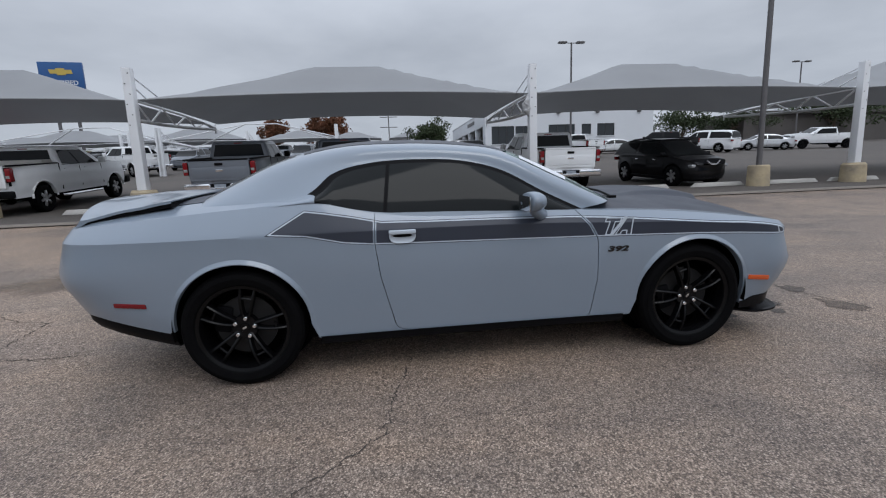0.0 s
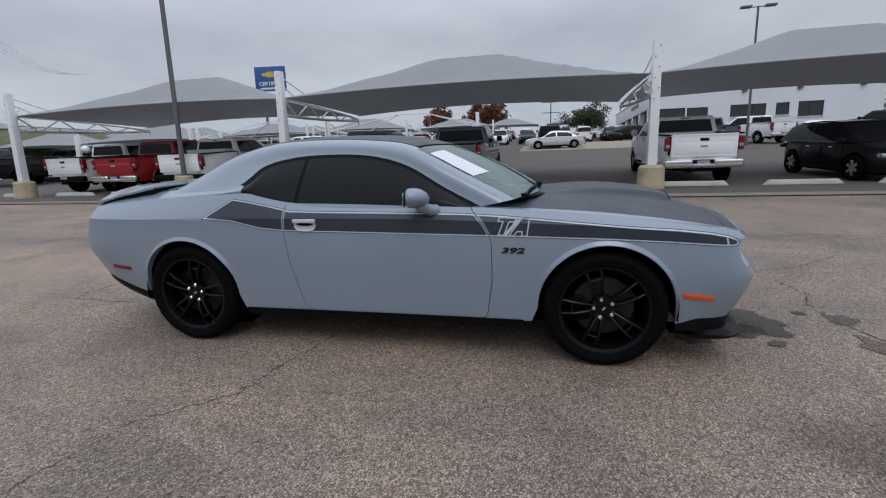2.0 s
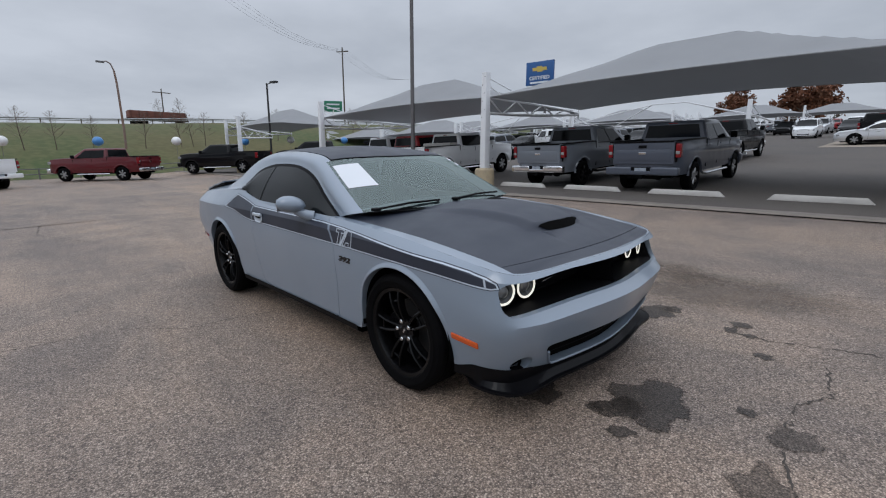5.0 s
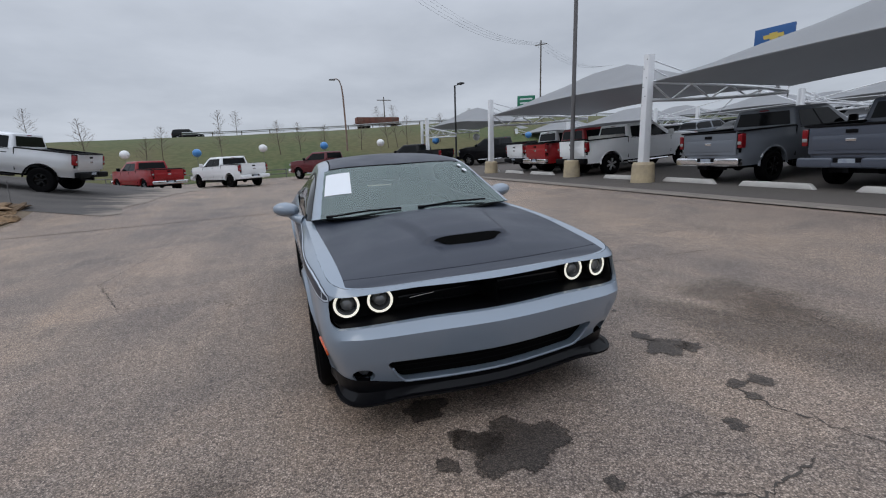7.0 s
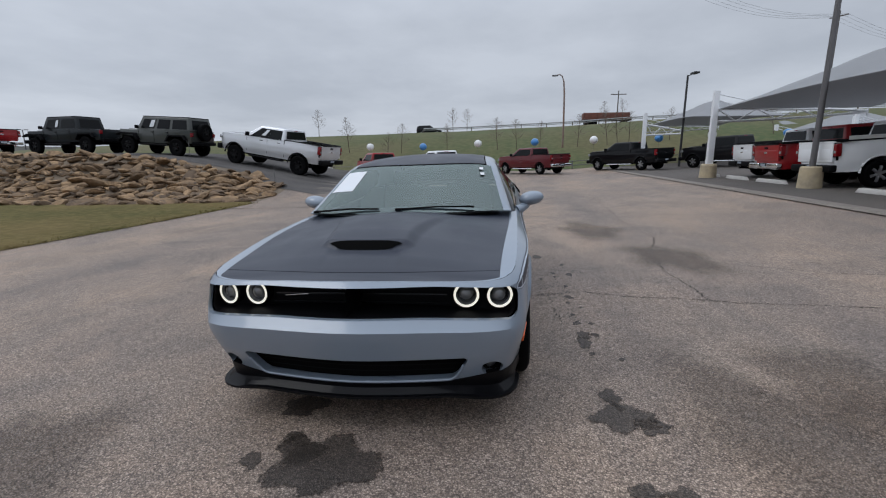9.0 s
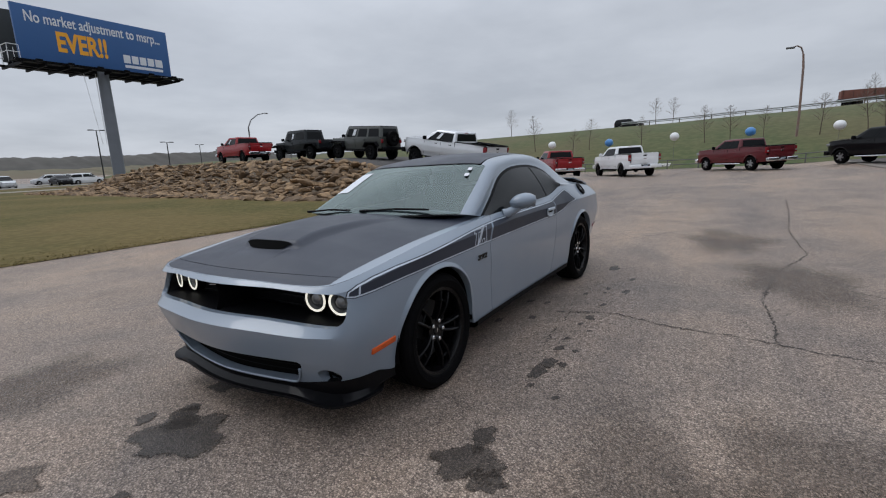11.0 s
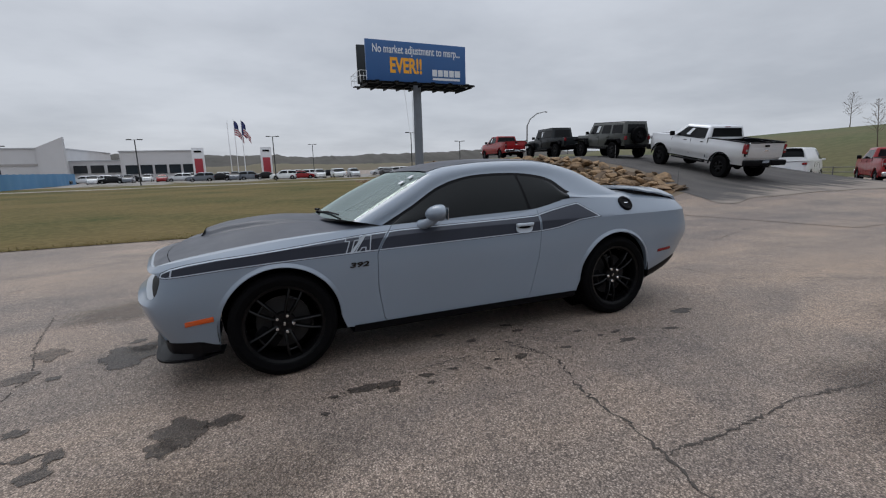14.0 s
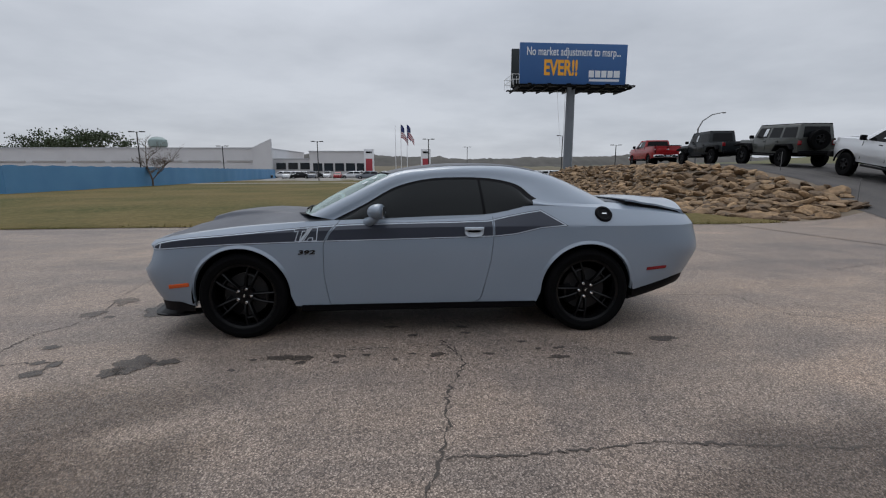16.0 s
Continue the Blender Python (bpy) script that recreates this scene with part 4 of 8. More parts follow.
# wipers, paper, stickers, interior
for a, b in (((0.98, -0.72, 1.033), (1.045, -0.18, 1.055)), ((1.055, -0.02, 1.050), (0.985, 0.56, 1.055))):
    part("wiper", merge(tube([a, tuple((Vector(a) + Vector(b)) / 2 + Vector((0, 0, 0.010))), b], 0.008, 6), block(0.05, 0.05, 0.02, a, 0.006)), BLACK, coupe)
part("cowl", merge(grid(4, 30, lambda a, b: (1.16 - 0.20 * a - 0.24 * abs(b * 2 - 1) ** 2.2 * (1), (b * 2 - 1) * 0.74, 1.018 - 0.012 * abs(b * 2 - 1)))), BLACK, coupe)


def on_screen(u0, u1, v0, v1, s):
    m = sheet(u0, u1, v0, v1, 6, 6)
    return lift(m if s > 0 else mirror(m), 0.003)


part("price_sheet", on_screen(0.098, 0.205, 0.64, 1.0, -1), PAPER, coupe, "blank white sheet behind the windscreen")
for u in (0.165, 0.195):
    part("sticker", lift(on_screen(u, u + 0.014, 0.80, 0.86, 1), 0.008), PAPER, coupe)
part("dashboard", block(0.55, 1.35, 0.16, (0.66, 0, 0.90), 0.06, 3), SEAT, coupe)
for y in (-0.36, 0.36):
    part("car_seat", merge(block(0.50, 0.46, 0.14, (-0.20, y, 0.52), 0.05, 3), moved(block(0.14, 0.46, 0.62, (0, 0, 0.31), 0.05, 3), pose(-0.45, y, 0.55, 0, -16, 0)),
                           moved(block(0.09, 0.26, 0.17, (0, 0, 0), 0.035, 3), pose(-0.655, y, 1.22, 0, -12, 0))), SEAT, coupe)
ring = [(0.17 * math.cos(k * math.pi / 12), 0.17 * math.sin(k * math.pi / 12)) for k in range(25)]
part("steering_wheel", moved(tube([(0, a, b) for a, b in ring], 0.015, 8), pose(0.30, 0.36, 0.90, 0, -22, 0)), SEAT, coupe)
part("cabin_floor", block(2.4, 1.5, 0.05, (-0.35, 0, 0.40), 0.01), DIM, coupe)
part("rear_bench", block(0.45, 1.2, 0.75, (-1.25, 0, 0.70), 0.08, 3), SEAT, coupe)
part("rear_view_mirror", block(0.03, 0.22, 0.06, (0.27, 0, 1.315), 0.012), BLACK, coupe)


# wheels
def tyre_mesh(r, rim_r, w):
    h = w / 2
    prof = [(rim_r, -h * 0.80), (rim_r + 0.012, -h * 0.93), (rim_r + 0.05, -h * 1.0), (r - 0.05, -h * 0.99), (r - 0.018, -h * 0.90), (r - 0.004, -h * 0.76)]
    for k in range(-2, 3):
        c = k * h * 0.29
        prof += [(r, c - h * 0.115), (r, c + h * 0.115)]
        if k < 2:
            prof += [(r - 0.008, c + h * 0.118), (r - 0.008, c + h * 0.172)]
    prof += [(r - 0.004, h * 0.76), (r - 0.018, h * 0.90), (r - 0.05, h * 0.99), (rim_r + 0.05, h), (rim_r + 0.012, h * 0.93), (rim_r, h * 0.80)]
    return lathe(prof, 72)


def spoke_mesh(r0, r1, a0, a1, w0, w1, y0, y1, d):
    """A bar from radius r0 to r1 on the wheel's face, turning from a0 to a1."""
    def pt(k, side, deep):
        r = r0 + (r1 - r0) * k
        a = a0 + (a1 - a0) * k
        w = (w0 + (w1 - w0) * k) * side
        y = y0 + (y1 - y0) * k + 0.022 * math.sin(math.pi * k) - deep
        return Vector((r * math.cos(a) - w * math.sin(a), y, r * math.sin(a) + w * math.cos(a)))
    vs, fs, n = [], [], 8
    for i in range(n + 1):
        k = i / n
        vs += [pt(k, -1, d), pt(k, -0.75, 0.003), pt(k, 0, -0.002), pt(k, 0.75, 0.003), pt(k, 1, d)]
    for i in range(n):
        for j in range(4):
            fs.append((i * 5 + j, i * 5 + j + 1, i * 5 + j + 6, i * 5 + j + 5))
    return vs, fs


def make_wheel(parent, r=0.365, rim_r=0.268, w=0.262, spokes=5, twin=True, rim_mat=None, nut=True):
    """A wheel about the y axis, its face towards +y. Returns the wheel part."""
    rm = rim_mat or RIM
    wheel = part("wheel", lathe([(rim_r + 0.004, -w * 0.42), (rim_r - 0.018, -w * 0.38), (rim_r - 0.03, 0.0), (rim_r - 0.022, w * 0.30), (rim_r - 0.012, w * 0.40), (rim_r + 0.008, w * 0.43), (rim_r + 0.010, w * 0.40)], 60), rm, parent)
    part("tyre", tyre_mesh(r, rim_r + 0.004, w), RUBBER, wheel)
    for k in range(spokes):
        a = 2 * math.pi * k / spokes + math.pi / 2
        if twin:
            for e in (-1, 1):
                part("spoke", spoke_mesh(0.045, rim_r - 0.010, a + e * 0.24, a + e * 0.17, 0.011, 0.010, w * 0.26, w * 0.36, 0.045), rm, wheel)
        else:
            part("spoke", spoke_mesh(0.04, rim_r - 0.010, a, a, 0.035, 0.045, w * 0.26, w * 0.34, 0.04), rm, wheel)
    if twin:
        for k in range(spokes):
            a = 2 * math.pi * k / spokes + math.pi / 2
            c = [Vector((0.190 * math.cos(a + q * 0.05), w * 0.335, 0.190 * math.sin(a + q * 0.05))) for q in range(-4, 5)]
            part("spoke_link", tube(c, 0.008, 6), rm, wheel)
    hub = part("hub", lathe([(0.0, w * 0.30), (0.026, w * 0.30), (0.030, w * 0.27), (0.075, w * 0.265), (0.080, w * 0.10)], 36), rm, wheel)
    if nut:
        part("hub_cap_mark", moved(block(0.026, 0.003, 0.012, (0, w * 0.302, 0), 0.001), pose(0, 0, 0, 0, 35, 0)), CHROME, hub)
        for k in range(5):
            a = 2 * math.pi * k / 5 + math.pi / 2
            part("lug_nut", lathe([(0.0, w * 0.34), (0.010, w * 0.34), (0.0135, w * 0.325), (0.0145, w * 0.26)], 8, 'Y', (0.060 * math.cos(a), 0, 0.060 * math.sin(a))), CHROME, hub)
    part("brake_disc", lathe([(0.185, 0.0), (0.185, 0.012), (0.09, 0.012), (0.0, 0.03)], 40), STEEL, wheel)
    return wheel


for x in (1.468, -1.470):
    for s in (1, -1):
        wh = make_wheel(coupe, w=0.262)
        wh.matrix_basis = Matrix.Translation((x, s * 0.828, 0.345)) @ pose(0, 0, 0, 0, 20 + 17 * s + 9 * x, 0 if s > 0 else 180)
        part("brake_caliper", block(0.10, 0.07, 0.17, (0.14, -0.005, 0.02), 0.02), BLACK, wh)
# ---- lot surfaces, kerb, stops, stains and cracks ----
def drape(x0, x1, y0, y1, nx, ny, up, fn=gz):
    return grid(nx, ny, lambda a, b: (x0 + (x1 - x0) * a, y0 + (y1 - y0) * b, fn(x0 + (x1 - x0) * a, y0 + (y1 - y0) * b) + up))


LOT = mat("dark_lot_asphalt", (0.078, 0.066, 0.057), 0.9, var=0.5, scale=0.35, fine=0.35, fscale=45, bump=0.3, bscale=60, dark=(0.045, 0.042, 0.041))
CONC = mat("old_concrete", (0.18, 0.155, 0.132), 0.85, var=0.45, scale=2.2, bump=0.25, bscale=25, fine=0.15)
STOPC = mat("pale_concrete", (0.50, 0.48, 0.45), 0.8, var=0.35, scale=3.0, bump=0.2, bscale=30)
TANC = mat("tan_concrete", (0.42, 0.34, 0.22), 0.85, var=0.75, scale=3.0, bump=0.35, bscale=20, fine=0.2, fscale=12, dark=(0.21, 0.185, 0.15))
POST = mat("white_steel", (0.70, 0.71, 0.73), 0.4, var=0.2, scale=2.0, dark=(0.5, 0.5, 0.5))
CLOTH = mat("grey_shade_cloth", (0.27, 0.275, 0.285), 0.85, var=0.15, scale=0.6, bump=0.1, bscale=80)
tcl = CLOTH.node_tree
thin = tcl.nodes.new("ShaderNodeBsdfTranslucent"); thin.inputs[0].default_value = (0.30, 0.305, 0.315, 1)
cmix = tcl.nodes.new("ShaderNodeMixShader"); cmix.inputs[0].default_value = 0.12
tcl.links.new(tcl.nodes["Principled BSDF"].outputs[0], cmix.inputs[1])
tcl.links.new(thin.outputs[0], cmix.inputs[2])
tcl.links.new(cmix.outputs[0], tcl.nodes["Material Output"].inputs[0])
POLE = mat("bronze_pole", (0.12, 0.115, 0.118), 0.5, var=0.25, scale=4, metal=0.2)
WET = ground_material("damp_asphalt", 0.29, 0.55, (0.78, 0.98, 0.92))
OLDSTAIN = ground_material("old_oil_stain", 0.52, 0.6, (0.76, 1.02, 0.85))
CRACK = mat("crack_fill", (0.060, 0.050, 0.043), 0.9, var=0.4, scale=20)


tagged(part("road", merge(drape(-42, 90, 8.15, 11.15, 66, 6, 0.006), drape(-42, 90, 11.15, 92, 66, 54, 0.006)), LOT), "dark asphalt of the covered parking lot", "road", "", "structure")
tagged(part("kerb", grid(90, 3, lambda a, b: (-42 + 110 * a, [7.62, 7.66, 8.10, 8.16][round(b * 3)], gz(-42 + 110 * a, 7.9) + [0.0, 0.035, 0.035, 0.0][round(b * 3)] + 0.004)), CONC), "worn concrete kerb strip", "kerb", "", "structure")
tagged(part("pavement", drape(-1.2, 12, 33.6, 50.0, 10, 8, 0.02), mat("tan_drive", (0.27, 0.225, 0.18), 0.9, var=0.5, scale=0.8, fine=0.25, fscale=20)), "pale concrete drive strip", "pavement", "", "structure")


def make_stop():
    m = block(1.83, 0.16, 0.13, (0, 0, 0.065), 0.02, 2, 0.86)
    return data("wheel_stop", m, STOPC)


stop_mesh = make_stop()
for k, x in enumerate([15.2, 12.9, 10.2, 7.6, 4.95, 2.05, -0.65, -3.25, -5.75, -8.5, -13.7, -16.3, -18.9]):
    w = new("wheel_stop", stop_mesh)
    tagged(w, "pale concrete wheel stop on dark asphalt", "wheel stop", "wheel stops along the canopy")
    w.matrix_basis = pose(x, 10.05, gz(x, 10.05) + 0.004, 1.8, 0, ((k * 37) % 7 - 3) * 0.5)


def blot(cx, cy, rx, ry, turn, seed, mtl, name="stain", up=0.004):
    """An uneven damp patch on the ground."""
    rnd = random.Random(seed)
    ph = [rnd.uniform(0, 6.28) for _ in range(5)]
    am = [rnd.uniform(0.03, 0.12) for _ in range(5)]
    rings = [(0.0, 1.0), (0.45, 1.0), (0.72, 0.78), (0.95, 0.48), (1.2, 0.20), (1.45, 0.0)]
    vs, fs, spread = [], [], []
    for i in range(48):
        a = 2 * math.pi * i / 48
        r = 1 + sum(am[k] * math.sin((k + 2) * a + ph[k]) for k in range(5)) + rnd.uniform(-0.05, 0.05)
        c, s = math.cos(turn), math.sin(turn)
        for q, val_ in rings:
            dx, dy = q * rx * r * math.cos(a), q * ry * r * math.sin(a)
            x, y = cx + dx * c - dy * s, cy + dx * s + dy * c
            vs.append(Vector((x, y, gz(x, y) + up)))
            spread.append(val_)
    n = len(rings)
    for i in range(48):
        j = (i + 1) % 48
        fs += [(i * n + k, i * n + k + 1, j * n + k + 1, j * n + k) for k in range(n - 1)]
    ob = part(name, (vs, fs), mtl)
    ob.data.attributes.new("spread", 'FLOAT', 'POINT').data.foreach_set("value", spread)
    return tagged(ob, "dark damp stain on the asphalt", "stain", "stains on the asphalt", "structure")


WORN = ground_material("dark_worn_asphalt", 0.66, 0.62, (0.42, 1.45, 0.52))
for i, (x, y, a, b, t) in enumerate([(2.30, 2.45, .80, .62, 0.5), (1.55, 2.85, .50, .42, 0.2), (-2.0, 3.0, .85, .45, 0.1), (2.9, -1.7, .55, .45, 0.5), (-4.4, 2.3, .9, .5, 0.3)]):
    blot(x, y, a, b, t, 60 + i, WORN, "stain", 0.003)
for i, (x, y, a, b, t) in enumerate([(2.63, -0.06, .21, .24, 0.3), (2.53, -0.24, .13, .10, 0.9), (2.64, -0.44, .065, .05, 0.2), (2.08, 1.46, .12, .17, 0.2), (1.86, 1.43, .085, .06, 0.2), (2.16, 1.60, .07, .08, 0.2),
                                     (2.66, 1.42, .05, .06, 0.1), (2.69, 1.58, .07, .07, 0.4), (2.80, 1.38, .04, .05, 0), (2.12, -0.39, .11, .13, 0.1), (2.43, -0.32, .05, .05, 0), (2.95, 1.05, .06, .05, 0), (3.05, 0.2, .05, .04, 0)]):
    blot(x, y, a, b, t, i, WET)
for i, (x, y, a, b) in enumerate([(1.04, 1.40, .10, .05), (.88, 1.42, .08, .05), (.61, 1.40, .05, .03), (.40, 1.39, .03, .02), (-.13, 1.42, .06, .035), (-.53, 1.43, .05, .022), (-1.05, 1.53, .08, .035), (-1.11, 1.34, .05, .02), (-1.56, 1.49, .06, .028),
                                  (.24, .72, .05, .03), (.05, .96, .045, .03), (-.41, .93, .05, .025), (-.84, 1.18, .04, .02), (-.94, 1.35, .03, .02), (-.39, .76, .05, .03), (.62, 1.52, .03, .02), (.18, 1.50, .02, .02), (1.24, 1.43, .03, .02),
                                  (.05, 1.39, .03, .02), (.87, 1.51, .04, .03), (1.32, 1.62, .03, .02), (-2.04, 1.19, .12, .06), (3.27, -.43, .12, .16), (3.28, .08, .10, .12)]):
    blot(x, y, a, b, 0.35 * math.sin(i * 2.1), 100 + i, WET if i < 22 else OLDSTAIN)


def crack(pts, w, seed):
    """A wandering crack through the points."""
    rnd = random.Random(seed)
    line = []
    for a, b in zip(pts, pts[1:]):
        d = math.hypot(b[0] - a[0], b[1] - a[1])
        n = max(2, int(d / 0.022))
        for k in range(n):
            t = k / n
            line.append((a[0] + (b[0] - a[0]) * t + rnd.gauss(0, 0.0105), a[1] + (b[1] - a[1]) * t + rnd.gauss(0, 0.0105)))
    line.append(pts[-1])
    vs, fs = [], []
    for i, p in enumerate(line):
        q, r = line[max(0, i - 1)], line[min(len(line) - 1, i + 1)]
        dx, dy = r[0] - q[0], r[1] - q[1]
        l = math.hypot(dx, dy) + 1e-9
        h = w * rnd.uniform(0.25, 1.25) * (0.3 if rnd.random() < 0.25 else 1)
        for s in (-1, 1):
            x, y = p[0] - s * dy / l * h, p[1] + s * dx / l * h
            vs.append(Vector((x, y, gz(x, y) + 0.0035)))
    for i in range(len(line) - 1):
        fs.append((2 * i, 2 * i + 2, 2 * i + 3, 2 * i + 1))
    return tagged(part("crack", (vs, fs), CRACK), "thin jagged crack in the asphalt", "crack", "cracks in the asphalt", "structure")


CRACKS = [([(-.19, 1.12), (-.25, 1.30), (-.33, 1.58), (-.20, 1.98), (-.15, 2.22), (-.14, 2.49), (-.10, 2.73), (-.02, 2.96), (.02, 3.6), (.1, 4.4)], .009),
          ([(-.13, 2.74), (-.61, 2.74), (-.90, 2.71), (-1.14, 2.68), (-1.71, 2.74), (-2.27, 2.81), (-3.5, 3.2), (-5.5, 3.13), (-8, 3.3), (-10.8, 3.4)], .009),
          ([(-.33, 1.56), (-.25, 1.22), (.20, 1.24), (.66, 1.27)], .005), ([(-2.87, -.24), (-3.6, -.2), (-3.64, .63), (-4.0, .75), (-5.2, 1.6)], .007),
          ([(3.28, 1.13), (3.35, .72), (3.22, .43), (3.26, -.1), (3.47, -.73), (3.7, -1.9)], .007), ([(-.45, -.71), (-.50, -.96), (-.58, -1.25), (-.64, -1.62), (-1.0, -1.95), (-1.06, -2.26), (-1.2, -2.9)], .005),
          ([(2.68, 1.37), (2.93, 1.38), (3.11, 1.46), (3.6, 1.6), (4.3, 2.2)], .007), ([(-2.2, 2.86), (-1.6, 3.6), (-1.2, 4.4), (-1.0, 5.6)], .008), ([(-6, -1.5), (-8, -2.2), (-11, -2.0), (-14, -3.2)], .010),
          ([(4.2, -4.2), (6.5, -2.2), (9.0, -.6), (10.5, 1.8)], .009), ([(-9, 2.0), (-12, .5), (-16, .8), (-20, -.8)], .011), ([(3.1, 3.0), (4.6, 3.6), (7.0, 3.3)], .008), ([(-1.2, -2.9), (-2.6, -3.5), (-4.5, -3.3)], .007)]
for i, (p, w) in enumerate(CRACKS):
    crack(p, w, i)

# ---- shade canopies ----
def canopy_cloth(w, d, seg=20):
    """Tensioned cloth over one bay: low edges that bow in, a short high ridge."""
    def fn(a, b):
        x, y = a * 2 - 1, b * 2 - 1
        bow = 0.10 * (1 - x * x) * abs(y) ** 3
        px = x * w / 2 * (1 - 0.010 * (1 - y * y) * abs(x) ** 3)
        py = y * (d / 2) * (1 - bow)
        r = max(0.0, abs(x) - 0.22) / 0.78
        h = max(r, abs(y))
        z = 1.42 * (1 - h) ** 1.12 + 0.16 * (1 - x * x) * abs(y) ** 6
        return (px, py, z)
    m = grid(seg, seg, fn)
    return m if normals(m)[len(m[0]) // 2].z > 0 else (m[0], [tuple(reversed(f)) for f in m[1]])


def canopy_bay(x, y, left_post, right_post, w=10.8, cover="cloth", up=0.0):
    """One bay: cover "cloth", "frame" (long arms and ridge rods alone) or "arm" (a short bare arm)."""
    lab = {"cloth": "grey tensioned cloth canopy on white steel posts", "frame": "white canopy frame without its cloth", "arm": "bare white canopy arm without its cloth"}[cover]
    c = thing("shade_canopy", lab, "canopy", pose(x, y, gz(x, y) + up), "shade canopies over the lot")
    long = cover != "arm"
    if cover == "cloth":
        cl = moved(canopy_cloth(w - 0.2, 5.9), Matrix.Translation((0, 3.05, 2.98)))
        part("cloth", rim(cl, (0, 0, -0.02)), CLOTH, c)
    far = 6.0 if long else 2.3
    hi = (lambda t: 2.98 - 0.16 * (t / far) ** 3) if long else (lambda t: 3.05 - 0.45 * t / far)
    lo = (lambda t: 2.45 + 0.33 * (t / far) ** 1.6) if long else (lambda t: 2.30 + 0.10 * t / far)
    for ok, sx in ((left_post, -1), (right_post, 1)):
        if not ok:
            continue
        px = sx * w / 2
        part("post", block(0.24, 0.26, 3.75, (px, 0, 1.87), 0.012, 2, 0.84), POST, c)
        part("footing", moved(lathe([(0.0, 0.62), (0.28, 0.62), (0.33, 0.55), (0.36, -0.2)], 20, 'Z'), Matrix.Translation((px, 0, 0))), TANC, c)
        for k in range(6 if y < 20 else 0):
            part("bolt_hole", lathe([(0.0, 0), (0.016, 0)], 10, 'Y', (px - 0.05 + 0.1 * (k % 2), -0.14 + 0.004 * k, 2.3 + 0.26 * k)), BLACK, c)
        ys = [0.1 + (far - 0.1) * q / 4 for q in range(5)]
        arm = part("arm", merge(tube([(px, q, hi(q)) for q in ys], 0.05), tube([(px, q, lo(q)) for q in ys], 0.05)), POST, c)
        n = 7 if long else 4
        for k in range(n):
            y0, y1 = 0.1 + (far - 0.4) * k / n, 0.1 + (far - 0.4) * (k + 1) / n
            part("brace", tube([(px, y0, lo(y0) if k % 2 else hi(y0)), (px, y1, hi(y1) if k % 2 else lo(y1))], 0.028, 6), POST, arm)
        if long:
            part("tie_rod", tube([(px, 0, 3.62), (px, 2.6, 3.02)], 0.022, 6), POST, arm)
            part("tie_rod", tube([(px, 0, 3.40), (px, 1.1, 3.0)], 0.022, 6), POST, arm)
        part("tip", tube([(px, far, 2.98 if long else 2.62), (px, far, 2.62 if long else 2.36)], 0.03, 6), POST, arm)
    if cover == "frame":
        for sx in (-1, 1):
            for yy in (0.1, 6.0):
                part("ridge_rod", tube([(sx * w / 2, yy, 2.96), (sx * w * 0.1, 3.05, 4.2)], 0.035, 6), POST, c)
        part("ridge_bar", tube([(-w * 0.1, 3.05, 4.2), (w * 0.1, 3.05, 4.2)], 0.035, 6), POST, c)
        for yy in (0.1, 6.0):
            part("edge_cable", tube([(-w / 2, yy, 2.96), (0, yy + (0.25 if yy < 3 else -0.25), 2.9), (w / 2, yy, 2.96)], 0.02, 6), POST, c)
    return c


def torn_cloth(x, y, z):
    """A rag of loose cloth bunched against a post."""
    c = thing("torn_cloth", "crumpled pale torn cloth hanging at a canopy post", "cloth", pose(x, y, z))
    def fn(a, b):
        an = 2 * math.pi * a
        r = 0.13 * math.sin(math.pi * min(1.0, 0.08 + b * 0.95)) ** 0.7
        p = Vector((r * math.cos(an), r * 0.8 * math.sin(an), 0.62 * (b - 0.5)))
        q = 0.45 * noise.noise(p * 9) + 0.3 * noise.noise(p * 21)
        return (p.x * (1 + q) - 0.16 * b * (1 - b), p.y * (1 + q), p.z + 0.05 * q)
    part("rag", grid(28, 22, fn), mat("pale_rag", (0.50, 0.50, 0.51), 0.8, var=0.6, scale=6, dark=(0.10, 0.10, 0.105)), c)


canopy_bay(-23.6, 9.55, 1, 0, 10.8, "arm")
for x, a, b in ((-12.55, 1, 0), (-1.6, 1, 0), (9.2, 1, 0), (20.0, 1, 1)):
    canopy_bay(x, 9.55, a, b)
torn_cloth(3.70, 9.55, gz(3.8, 9.55) + 2.62)
canopy_bay(-33.6, 12.2, 1, 0, 10.8, up=0.35)
proto = canopy_bay(-31.0, 27.0, 1, 1, up=-0.85)
for x, y in ((-42, 27), (-53, 27), (-64, 30), (-30, 43), (-41, 43), (-52, 43), (-19, 44), (-63, 45), (-24, 62), (-36, 62), (-48, 63), (-12, 63), (-60, 64), (-18, 82), (-6, 83), (6, 84), (-30, 82), (-42, 82)):
    copy_thing(proto, pose(x, y, gz(x, y) - (0.95 if y < 40 else 0.6), 0, 0, 0))
for x in (-19.8, -8.9):
    canopy_bay(x, 27.3, 1, 1, cover="frame", up=-0.8)

# ---- poles, sign, overhead line ----
DARKPOLE = mat("black_pole", (0.022, 0.022, 0.024), 0.5, var=0.2)


